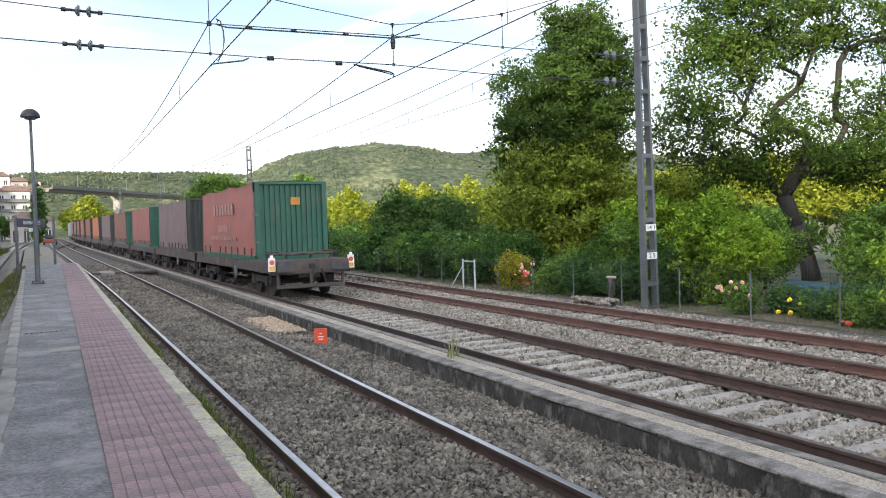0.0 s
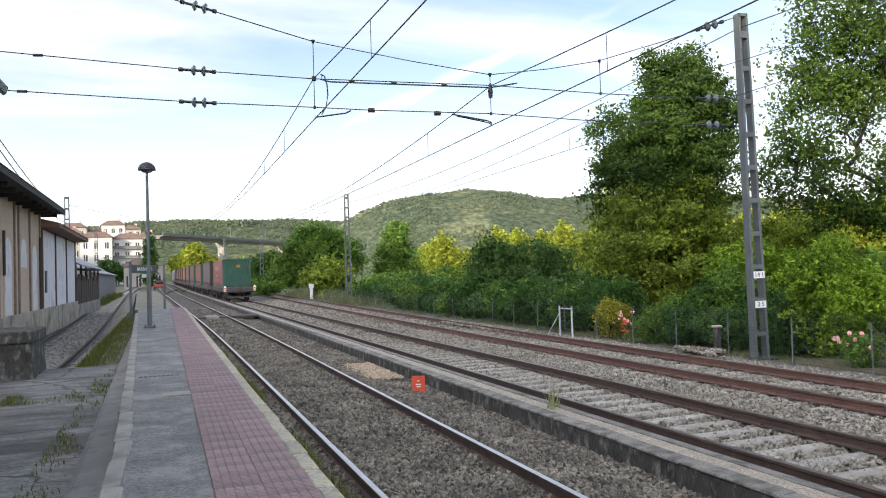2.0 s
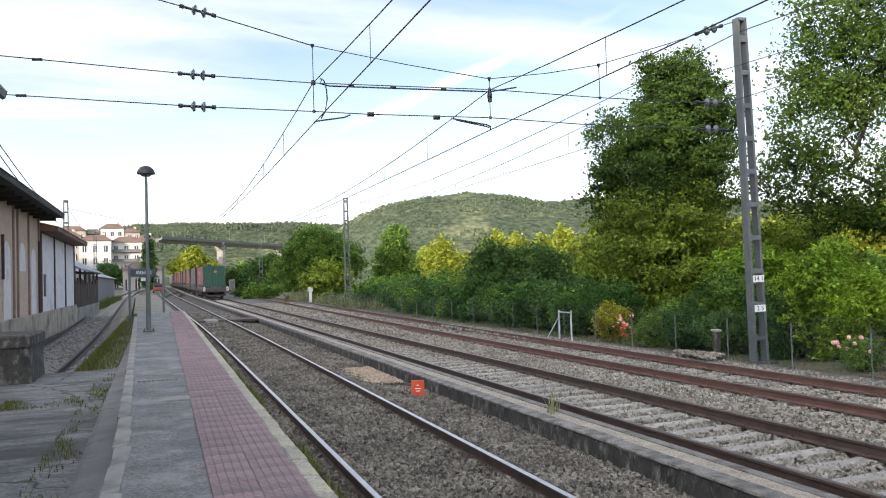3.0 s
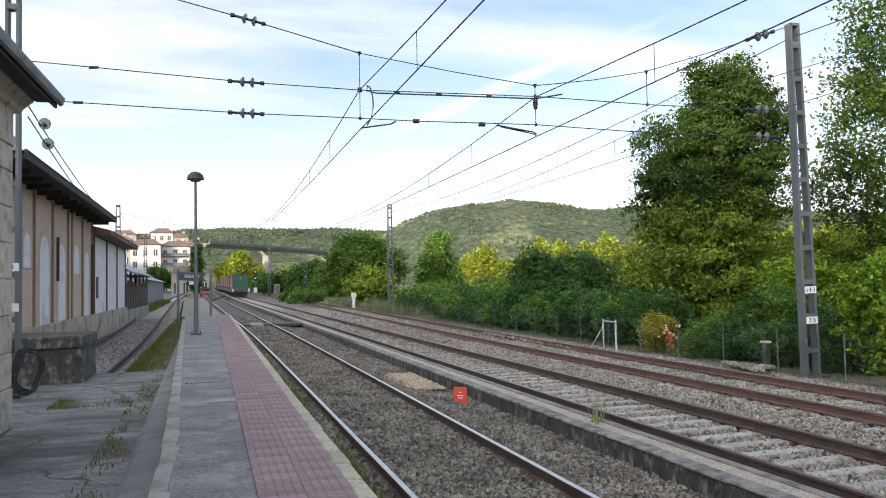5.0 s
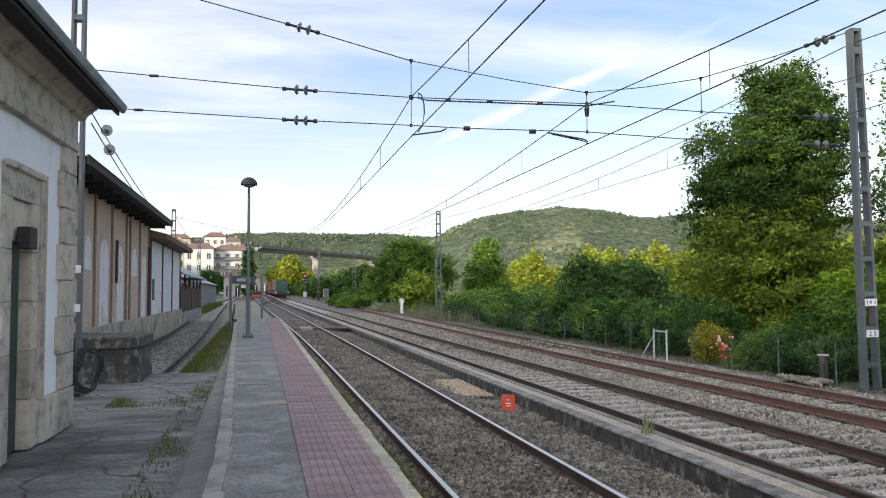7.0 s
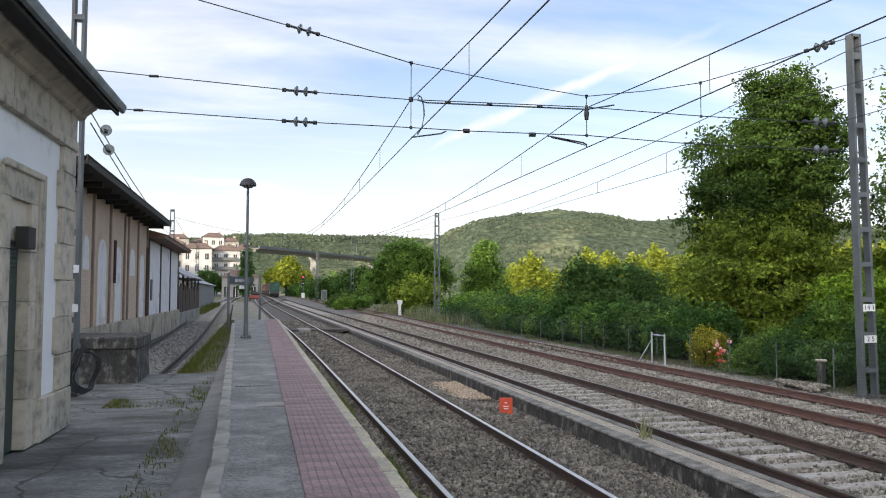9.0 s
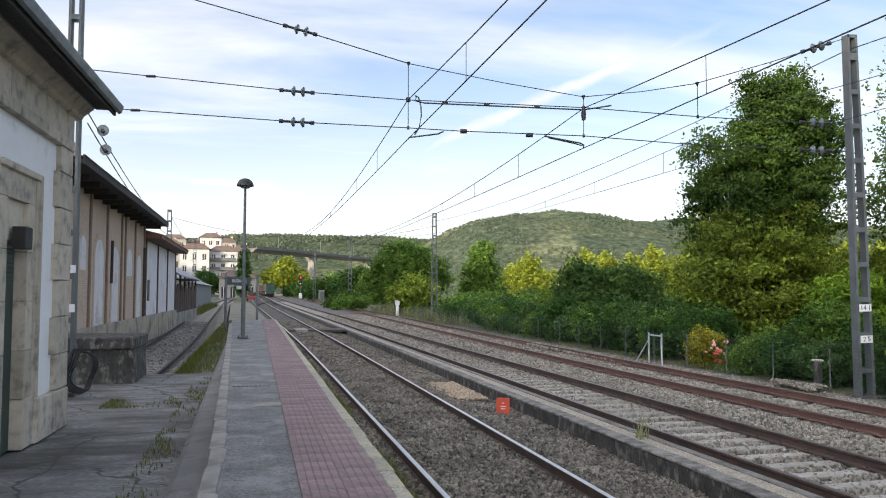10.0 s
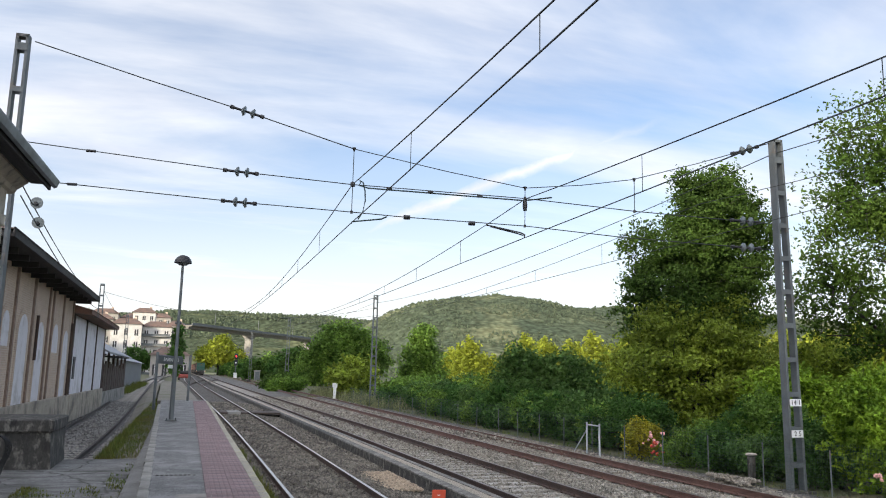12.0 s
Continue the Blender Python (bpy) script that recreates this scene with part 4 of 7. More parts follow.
raw("gutter", *sweep([(0.66, 5.14), (0.665, 5.07), (0.70, 5.04), (0.745, 5.06), (0.77, 5.14), (0.775, 5.17), (0.75, 5.17), (0.74, 5.10), (0.70, 5.07), (0.68, 5.10), (0.67, 5.17)], [HY, 0.42], lambda x, y, z: (x - 0.08, y, z)), GUTTER, house, "zinc gutter")
raw("roof", [(0.62, 0.40, 5.16), (0.62, HY, 5.16), (-10, HY, 5.16), (-10, 0.40, 5.16), (-4.65, -5, 7.6), (-4.65, HY + 5, 7.6)], [(0, 4, 5, 1), (0, 3, 4), (3, 2, 5, 4), (1, 5, 2), (0, 1, 2, 3)], TILE, house, "weathered tiled hipped roof")
part("gutter_end", block(0.46, 0.58, 0.42, 0.48, 5.14, 5.26, 0.01), GUTTER, house)

# ---------------------------------------------------------------- stone stop block at the siding's end
stop = tagged(raw("stop_block", *sweep([(-5.0, -0.5), (-2.68, -0.5), (-2.74, 0.36), (-5.0, 0.36)], spaced([(19.4, 21.5, 8)]), lambda x, y, z: (x + 0.03 * noise.noise((y, z * 2, 0)), y, z)), DARK_WALL), "blackened stone stop block at the end of the siding", "wall", kind="structure")
part("block_cap", block(-5.02, -2.68, 19.34, 21.55, 0.36, 0.64, 0.03), DARK_WALL, stop)

# ---------------------------------------------------------------- warehouse
WX = -5.0
tagged(raw("gravel_bank", *sweep([(-5.2, -0.95), (-4.62, -0.95), (-4.66, -0.72), (-4.8, -0.55), (-5.2, -0.2)], spaced([(21.5, 110, 40)]), lambda x, y, z: on_line(x + 0.05 * noise.noise((y, z, 0)), y, z + 0.08 * noise.noise((x * 2, y * 1.3, 1)))), BALLAST_OLD), "dark gravel bank along the goods shed", "ground", kind="structure")
depot = thing("goods_shed", (WX, 24.0, -0.6), "old buff brick goods shed with pale arched doors", "warehouse")


def weld(ob):
    bm = bmesh.new()
    bm.from_mesh(ob.data)
    bmesh.ops.remove_doubles(bm, verts=bm.verts, dist=0.0005)
    bm.to_mesh(ob.data)
    bm.free()


def arch_wall(y_spans, z0, z1, thick, mat):
    """A wall along y from solid blocks between arched openings; openings: (y0, y1, sill, spring)."""
    y = y_spans[0]
    for o in y_spans[2]:
        a, b, sill, spring = o
        part("brick_wall", block(-thick, 0, y, a, z0, z1), mat, depot)
        if sill > z0:
            part("brick_wall", block(-thick, 0, a, b, z0, sill), mat, depot)
        r, n, mid = (b - a) / 2, 10, (a + b) / 2
        prof = [(a, z1)] + [(mid - r * math.cos(math.pi * i / n), spring + r * 0.95 * math.sin(math.pi * i / n)) for i in range(n + 1)] + [(b, z1)]
        vs, fs = [], []
        for i in range(n):
            p0, p1 = prof[1 + i], prof[2 + i]
            s = len(vs)
            for x in (0, -thick):
                vs += [(x, *p0), (x, *p1), (x, p1[0], z1), (x, p0[0], z1)]
            fs += [(s, s + 1, s + 2, s + 3), (s + 7, s + 6, s + 5, s + 4), (s, s + 4, s + 5, s + 1)]
        weld(raw("arch", vs, fs, mat, depot))
        pv = [(0.032, p, q) for p, q in prof[1:-1]] + [(0.032, b, sill), (0.032, a, sill)]
        raw("door_leaf", pv + [(x - 0.05, p, q) for x, p, q in pv], [tuple(range(len(pv))), tuple(range(len(pv), 2 * len(pv)))[::-1]] + [(i, (i + 1) % len(pv), len(pv) + (i + 1) % len(pv), len(pv) + i) for i in range(len(pv))], WHITE_BOARD, depot, "pale painted arched door leaf")
        # brick surround standing proud
        for i in range(n):
            c0, c1 = math.pi * i / n, math.pi * (i + 1) / n
            q = [(mid - r2 * math.cos(c), spring + r2 * 0.95 * math.sin(c)) for r2, c in ((r, c0), (r, c1), (r + 0.22, c1), (r + 0.22, c0))]
            vs = [(x, *p) for x in (0.02, -0.02) for p in q]
            raw("arch_brick", vs, [(0, 1, 2, 3), (0, 4, 5, 1), (2, 6, 7, 3), (1, 5, 6, 2), (3, 7, 4, 0)], BRICK, depot)
        for s0, s1 in ((a - 0.2, a), (b, b + 0.2)):
            part("jamb_brick", block(0.0, 0.02, s0, s1, sill, spring), BRICK, depot)
        y = b
    part("brick_wall", block(-thick, 0, y, y_spans[1], z0, z1), mat, depot)


ZB, ZT = 1.22, 5.35
arch_wall((-3.4, 14.5, [(0.5, 1.35, 2.95, 3.55), (2.75, 4.15, ZB, 3.35), (5.85, 7.1, ZB, 3.35), (9.05, 10.3, 2.95, 3.45), (11.8, 13.0, ZB, 3.35)]), ZB, ZT, 0.5, BRICK)
part("end_wall", block(-9, -0.5, -3.4, -3.0, 0, ZT), BRICK, depot)
part("plinth_stone", block(-0.5, 0.1, -3.4, -0.61, 0, ZB, 0.02), PLINTH, depot)
for k in range(4):
    part("plinth_stone", block(-0.5, 0.1, -0.6 + k * 3.78, -0.6 + k * 3.78 + 3.77, 0, ZB, 0.02), PLINTH, depot)
for y in (-1.6, 0.1, 1.9, 4.75, 7.75, 8.6, 11.15, 13.9):
    part("pilaster", block(0.0, 0.06, y - 0.09, y + 0.09, ZB, ZT), DARK_BRICK, depot)
for k, (y, zt) in enumerate(((5.3, 4.1), (13.4, 4.3))):
    part("drain_pipe", rod((0.1, y, 2.6 if k == 0 else ZB), (0.1, y, zt), 0.05), RUST, depot)
part("eave_board", block(-0.6, 0.95, -3.8, 14.6, 5.38, 5.50), ROOF_DARK, depot)
part("fascia", block(0.92, 0.98, -3.85, 14.65, 5.36, 5.60, 0.01), ROOF_DARK, depot)
for k in range(-2, 11):
    part("roof_bracket", block(0.0, 0.7, -0.5 + k * 1.45, -0.40 + k * 1.45, 5.22, 5.38), ROOF_DARK, depot)
raw("roof", [(1.0, -3.85, 5.55), (1.0, 14.65, 5.55), (-5, 14.65, 7.7), (-5, 1.5, 7.7), (-11, -3.85, 5.55), (-11, 14.65, 5.55)], [(0, 1, 2, 3), (3, 2, 5, 4), (0, 3, 4), (1, 5, 2)], TILE, depot, "dark tiled roof")
part("back_wall", block(-9.4, -9, -3.4, 14.5, 0, ZT), BRICK, depot)

annex = thing("shed_annex", (WX, 38.5, -0.6), "low annex with white panels between dark timber posts", "shed")
for k in range(3):
    part("white_panel", block(-0.3, 0.0, 0.25 + k * 4.55, 4.55 + k * 4.55, ZB, 4.75), WHITE_BOARD, annex)
for k in range(4):
    part("timber_post", block(-0.25, 0.05, -0.02 + k * 4.55, 0.24 + k * 4.55, ZB, 4.8), WOOD_DARK, annex)
for k in range(4):
    part("plinth_stone", block(-0.4, 0.1, 0.2 + k * 3.5, 0.2 + k * 3.5 + 3.49, 0, ZB, 0.02), PLINTH, annex)
part("window", block(0.0, 0.03, 0.9, 1.5, 1.9, 2.9), DARK, annex, "small dark window")
part("eave_board", block(-0.4, 0.75, -0.3, 14.2, 4.80, 4.98), TILE, annex)
raw("roof", [(0.8, -0.3, 4.98), (0.8, 14.3, 4.98), (-4, 14.3, 6.2), (-4, -0.3, 6.2), (-8, -0.3, 5.0), (-8, 14.3, 5.0)], [(0, 1, 2, 3), (3, 2, 5, 4), (1, 5, 2), (0, 3, 4)], TILE, annex, "low tiled roof")
part("end_wall", block(-8, 0.0, 13.9, 14.2, 0, 4.8), BRICK, annex)

leanto = thing("open_lean_to", (WX, 53.2, -0.5), "dilapidated lean-to of rusty boards under a grey sheet roof", "shed")
for k in range(16):
    h = 2.6 + 0.25 * math.sin(k * 2.3)
    part("board", block(-0.06, 0.02 + 0.02 * (k % 3), k * 1.1 + 0.02, k * 1.1 + 1.06, 0.9, h), (RUST, WOOD_DARK, RUST)[k % 3], leanto)
for k in range(6):
    part("post", block(-0.14, 0.0, k * 3.5, k * 3.5 + 0.18, 0.0, 3.5), WOOD_DARK, leanto)
part("plinth", block(-0.3, 0.05, 0, 18, 0, 0.9, 0.02), CONCRETE, leanto)
part("awning", block(-0.2, 0.9, 1.5, 7.5, 3.05, 3.14), ROOF_DARK, leanto)
raw("sheet_roof", [(0.3, 0, 3.35), (0.3, 20, 3.3), (-5, 20, 6.1), (-5, 0, 6.1), (0.3, 0, 3.25), (0.3, 20, 3.2), (-5, 20, 6.0), (-5, 0, 6.0)], [(0, 1, 2, 3), (7, 6, 5, 4), (0, 4, 5, 1), (1, 5, 6, 2), (3, 7, 4, 0)], SHEET, leanto)
part("back_wall", block(-6.2, -6, 0, 18, 0, 4.7), WOOD_DARK, leanto)

far_shed = thing("sheet_metal_shed", (-6.2, 74.5, -0.3), "long pale shed with a pitched sheet roof", "shed")
part("side_wall", block(-0.2, 0, 0, 42, 0, 3.0), SHEET, far_shed)
part("green_gate", block(0.0, 0.05, 0.6, 8, 0.2, 2.3), DOOR_GREEN, far_shed, "dark green gate")
raw("gable_wall", [(0, 0, 0), (-8, 0, 0), (-8, 0, 3), (-4, 0, 4.6), (0, 0, 3)], [(0, 1, 2, 3, 4)], WHITE_PAINT, far_shed)
raw("roof", [(0.4, -0.4, 2.95), (0.4, 42, 2.95), (-4, 42, 4.7), (-4, -0.4, 4.7), (-8.4, -0.4, 2.95), (-8.4, 42, 2.95)], [(0, 1, 2, 3), (3, 2, 5, 4)], SHEET, far_shed)

# ---------------------------------------------------------------- overhead line
def steel_mast(at, height, label, turn=0.0, w=0.44, top=0.26, d=0.20, plates=(), gap=0.75, lean=0.0):
    """A mast of two channel legs joined by batten plates, slightly tapered, on a concrete foot."""
    root = thing("catenary_mast", at, label, "mast", "overhead line masts", turn)
    root.matrix_basis = pose(*at, 0, lean, turn)
    for s in (-1, 1):
        vs = [(s * w / 2 - s * q * 0.07, e * d / 2, 0) for q in (0, 1) for e in (-1, 1)] + [(s * top / 2 - s * q * 0.055, e * d / 2, height) for q in (0, 1) for e in (-1, 1)]
        raw("leg", vs, [(0, 1, 3, 2), (4, 6, 7, 5), (0, 4, 5, 1), (2, 3, 7, 6), (0, 2, 6, 4), (1, 5, 7, 3)], GALV, root)
    z = 0.55
    while z < height:
        h = 0.11 + (0.05 if z > height - gap else 0)
        ww = w + (top - w) * z / height - 0.02
        for e in (-1, 1):
            part("batten_plate", block(-ww / 2, ww / 2, e * d / 2 - 0.008, e * d / 2 + 0.008, z, z + h), GALV, root)
        z += gap
    part("foundation", block(-w * 0.75, w * 0.75, -0.3, 0.3, -0.6, 0.05, 0.02), DARK_WALL, root)
    part("cap", block(-top / 2, top / 2, -d / 2, d / 2, height - 0.06, height + 0.01), GALV, root)
    for text, z in plates:
        pl = part("number_plate", block(-0.14, 0.16, -d / 2 - 0.03, -d / 2 - 0.012, z - 0.08, z + 0.08, 0.004), WHITE_SIGN, root, "white enamel plate with black figures")
        lettering(text, 0.15, pose(0.01, -d / 2 - 0.032, z, 90, 0, 0), DARK, "figures", pl, 0.002)
    return root


steel_mast((13.21, 14.85, -0.62), 8.15, "grey steel lattice mast with number plates beside the fence", -3, w=0.40, top=0.25, plates=(("14 1", 1.98), ("2 5", 1.29)), gap=0.78, lean=-1.0)
steel_mast((-3.72, 17.4, -0.4), 9.0, "grey steel mast behind the station house", -4, w=0.30, top=0.25, plates=(("D", 2.55), ("5", 1.75)), gap=0.9)
steel_mast((13.75, 60.5, -0.35), 8.4, "slender steel mast beyond the outer track", 6, w=0.5, top=0.34)
steel_mast((-6.3, 61.0, -0.35), 8.2, "slender steel mast behind the goods shed", 0, w=0.5, top=0.3)
steel_mast((12.6, 108, 0.1), 9.2, "distant steel mast beside the line", 0, w=0.5, top=0.34)
steel_mast((-7.6, 104, 0.2), 8.4, "distant steel mast beside the siding", 0, w=0.5, top=0.3)
steel_mast((11.2, 156, 0.4), 9.2, "distant steel mast beside the line", 0, w=0.5, top=0.34)


def hung(a, b, sag, n=14):
    a, b = Vector(a), Vector(b)
    return [a.lerp(b, i / n) - Vector((0, 0, sag * 4 * (i / n) * (1 - i / n))) for i in range(n + 1)]


def wire(points, r, parent, name="wire", mat=WIRE):
    return raw(name, *tube(points, r, 5), mat, parent)


def insulator(centre, along, parent):
    """Two glass bells on a short bar between dark end fittings."""
    c, d = Vector(centre), Vector(along).normalized()
    ob = part("insulator", rod(c - d * 0.30, c + d * 0.30, 0.028, 8), DARK, parent, "glass insulator with dark end caps")
    for k in (-0.11, 0.09):
        bm = rod(c + d * k, c + d * (k + 0.05), 0.05, 12, 0.115)
        rod(c + d * (k + 0.05), c + d * (k + 0.085), 0.115, 12, 0.09, bm)
        part("bell", bm, GLASS_INS, ob)
    for k in (-0.36, 0.30):
        part("end_cap", rod(c + d * k, c + d * (k + 0.08), 0.045, 8), DARK, ob)


def span_y(x):
    return 17.4 - 0.149 * (x + 3.6)


def sp(x, z):
    return (x, span_y(x), z)


span = thing("head_span", (0, 0, 0), "cross-span wires over the tracks with glass insulators and droppers", "overhead wires")
L_TOP, R_TOP = sp(-3.5, 8.5), sp(13.05, 7.51)
low_a, low_c, low_b = sp(3.16, 6.64), sp(6.98, 6.0), sp(9.51, 6.36)
wire([Vector(L_TOP), Vector(sp(-1.3, 7.88)), Vector(sp(0.85, 7.31)), Vector(low_a)], 0.013, span, "head_wire")
wire([low_a, sp(5.2, 6.27), low_c], 0.010, span, "head_wire")
wire([low_c, sp(8.3, 6.15), low_b, sp(11.2, 6.88), R_TOP], 0.010, span, "head_wire")
wire([sp(-3.6, 6.34), sp(0.80, 5.97), sp(3.16, 5.84), sp(6.98, 5.76), sp(9.61, 5.61), sp(13.06, 5.50)], 0.011, span, "upper_cross_wire")
wire([sp(-3.6, 5.55), sp(0.80, 5.31), sp(3.16, 5.23), sp(4.35, 5.18), sp(6.97, 5.13), sp(9.25, 4.99), sp(13.04, 4.88)], 0.011, span, "lower_cross_wire")
wire([sp(3.34, 5.93), sp(3.30, 5.83), sp(3.5, 5.78), sp(5.0, 5.75), sp(6.98, 5.71), sp(7.6, 5.82)], 0.018, span, "jumper_cable", GREEN_WIRE)
along = Vector(sp(1, 0)) - Vector(sp(0, 0))
insulator(sp(0.85, 7.31), along + Vector((0, 0, -0.27)), span)
insulator(sp(0.80, 5.97), along + Vector((0, 0, -0.06)), span)
insulator(sp(0.80, 5.31), along + Vector((0, 0, -0.04)), span)
insulator(sp(12.31, 7.26), along + Vector((0, 0, 0.33)), span)
insulator(sp(12.25, 5.53), along + Vector((0, 0, -0.03)), span)
insulator(sp(12.24, 4.90), along + Vector((0, 0, -0.03)), span)
for x, z0, z1 in ((3.16, 5.23, 6.64), (6.98, 5.13, 6.0), (9.55, 5.61, 6.36)):
    wire([sp(x, z0), sp(x, z1)], 0.009, span, "dropper")
    part("clamp", rod(sp(x, z1 - 0.06), sp(x, z1 + 0.03), 0.012, 8, 0.045), DARK, span)
    part("clamp", rod(sp(x, z0 - 0.03), sp(x, z0 + 0.03), 0.03, 8), DARK, span)
part("suspension_clamp", rod(sp(6.98, 5.48), sp(6.98, 5.62), 0.045, 8, 0.06), DARK, span)
part("suspension_clamp", rod(sp(6.98, 5.62), sp(6.98, 5.80), 0.06, 8, 0.03), DARK, span)
part("suspension_clamp", rod(sp(3.16, 5.80), sp(3.16, 5.89), 0.05, 8), DARK, span)
for x, z in ((-2.2, 6.22), (-2.5, 5.49)):
    part("splice_sleeve", rod(sp(x - 0.09, z), sp(x + 0.09, z), 0.03, 8), DARK, span)
for x, z in ((4.35, 5.18), (5.78, 5.125)):
    part("splice_sleeve", rod(sp(x - 0.07, z), sp(x + 0.07, z), 0.05, 8), DARK, span)
for x, z in ((3.95, 5.80), (4.85, 5.77), (5.95, 5.745)):
    part("splice_sleeve", rod(sp(x - 0.06, z), sp(x + 0.06, z), 0.03, 8), DARK, span)
wire([sp(3.30, 5.94), sp(3.38, 5.90), sp(3.43, 5.70), sp(3.44, 5.50), sp(3.40, 5.25), sp(3.30, 5.08)], 0.016, span, "jumper_loop", GREEN_WIRE)
wire([sp(3.16, 4.98), sp(3.18, 5.02), sp(3.8, 5.11), sp(3.92, 5.17)], 0.018, span, "steady_arm", GREEN_WIRE)
wire([sp(6.97, 4.86), sp(6.98, 4.93), sp(6.9, 4.97), sp(6.1, 5.11)], 0.018, span, "steady_arm", DARK)
wire([sp(6.2, 5.07), sp(6.8, 4.95), sp(6.95, 4.91)], 0.014, span, "steady_arm", DARK)

FEEDS = ((T1, 4.98, 5.82, 0.21), (T2, 4.86, 5.72, -0.32), (T3, 5.05, 5.85, 0.0))
for x, zc, zm, off in FEEDS:
    line = thing("overhead_line", (0, 0, 0), "contact wire hung on droppers below a sagging messenger wire", "overhead wires", "overhead lines")
    ys = [-32.0, span_y(x), 60.5, 106.0, 152.0, 198.0]
    stag = [off, off, 0.35 if x < 5 else -0.15, 0.15, -0.15, 0.1]
    mess, cont = [], []
    for i in range(len(ys) - 1):
        n = 18
        for k in range(n + (i == len(ys) - 2)):
            f = k / n
            y = ys[i] + (ys[i + 1] - ys[i]) * f
            xo = x + stag[i] * (1 - f) + stag[i + 1] * f
            cont.append(on_line(xo, y, zc - 0.02 * math.sin(math.pi * f)))
            mess.append(on_line(xo, y, zm + 0.02 - 0.72 * 4 * f * (1 - f)))
        for k in range(1, 10):
            f = k / 10
            y = ys[i] + (ys[i + 1] - ys[i]) * f
            xo = x + stag[i] * (1 - f) + stag[i + 1] * f
            if -10 < y < 160:
                wire([on_line(xo, y, zc), on_line(xo, y, zm + 0.02 - 0.72 * 4 * f * (1 - f))], 0.006, line, "dropper")
    wire(mess, 0.011 if x < 10 else 0.008, line, "messenger_wire")
    wire(cont, 0.011 if x < 10 else 0.008, line, "contact_wire")
far_line = thing("feeder_line", (0, 0, 0), "feeder wires running from mast to mast", "overhead wires")
wire(hung((13.0, 14.9, 7.2), (13.6, 60.5, 7.4), 0.6), 0.012, far_line)
wire(hung((13.6, 60.5, 7.4), (12.6, 108, 8.6), 0.6), 0.012, far_line)
wire(hung((13.0, -30, 7.2), (13.0, 14.9, 7.2), 0.6), 0.012, far_line)
for k, (z, s) in enumerate(((5.2, 0.5), (4.8, 0.55))):
    wire(hung((-3.55 + 0.1 * k, 17.4, z + 0.4), (-6.2, 61, min(z + 1.2, 7.0)), s), 0.014, far_line)
wire(hung((-6.2, 61, 7.4), (-7.5, 104, 7.8), 0.6), 0.014, far_line)
wire(hung((-6.2, 61, 7.3), (13.6, 60.5, 7.0), 1.3), 0.012, far_line, "cross_wire")
for z, dy in ((5.17, 3.0), (5.57, 2.6)):
    c = Vector((-3.62, 17.4 + dy, z))
    part("insulator", rod(c - Vector((0, 0.1, 0.02)), c + Vector((0, 0.1, -0.02)), 0.04, 8), DARK, far_line)
    part("bell", rod(c, c + Vector((0, 0.05, 0)), 0.14, 14, 0.11), GLASS_INS, far_line)
coil = thing("hose_coil", (-3.42, 17.1, -0.4), "coil of black hose hung on the mast's foot", "hose")
for k in range(4):
    r = 0.42 - 0.02 * k
    pts = [(0.05 * math.sin(3 * a) + 0.035 * k, 0.02 * k - 0.1, 0.5 + r * 1.05 * math.sin(a)) for a in [2 * math.pi * i / 26 for i in range(27)]]
    pts = [(p[0] + 0.55 * r * math.cos(2 * math.pi * i / 26), p[1] + 0.4 * r * math.cos(2 * math.pi * i / 26), p[2]) for i, p in enumerate(pts)]
    raw("hose", *tube(pts, 0.022, 6), RUBBER, coil)

# ---------------------------------------------------------------- platform furniture
lamp = thing("platform_lamp", (-0.43, 30.1, 0), "tall grey lamp post with a dark dome shade", "lamp post")
part("base_plate", block(-0.2, 0.2, -0.2, 0.2, 0, 0.05, 0.01), GALV, lamp)
part("pole", rod((0, 0, 0.05), (0, 0, 2.2), 0.085, 12, 0.075), GALV, lamp)
part("upper_pole", rod((0, 0, 2.2), (0, 0, 5.65), 0.06, 12, 0.045), GALV, lamp)
part("door_cover", block(-0.05, 0.05, -0.095, -0.07, 0.5, 0.8, 0.01), GALV, lamp)
for a in range(4):
    part("bolt", rod((0.15 * (1 if a & 1 else -1), 0.15 * (1 if a & 2 else -1), 0.05), (0.15 * (1 if a & 1 else -1), 0.15 * (1 if a & 2 else -1), 0.1), 0.02, 6), DARK, lamp)
bm = bmesh.new()
bmesh.ops.create_uvsphere(bm, u_segments=24, v_segments=16, radius=0.31)
bmesh.ops.delete(bm, geom=[v for v in bm.verts if v.co.z < -0.02], context="VERTS")
for v in bm.verts:
    v.co.z = v.co.z * 0.95 + 5.68
shade = part("shade", bm, DARK, lamp, "dark dome shade", smooth=True)
part("diffuser", rod((0, 0, 5.60), (0, 0, 5.68), 0.14, 16, 0.25), GLASS_INS, shade)
copy_thing(lamp, pose(-1.1, 72, 0.1))

board = thing("station_sign", (0, 0, 0), "dark blue station name board on two pale posts", "sign")
for x, y in ((-1.6, 45.0), (0.1, 50.5)):
    part("post", rod((x, y, -0.3), (x, y, 2.75), 0.075, 10), GALV, board)
a, b = Vector((-1.6, 45.0, 2.2)), Vector((0.1, 50.5, 2.2))
mid, yaw = (a + b) / 2, math.degrees(math.atan2((b - a).y, (b - a).x))
m = pose(*mid, 0, 0, yaw)
bm = block(-2.75, 1.35, -0.04, 0.04, -0.06, 0.40, 0.02)
bm.transform(m)
pan = part("panel", bm, NAVY, board, "dark blue name panel with white letters")
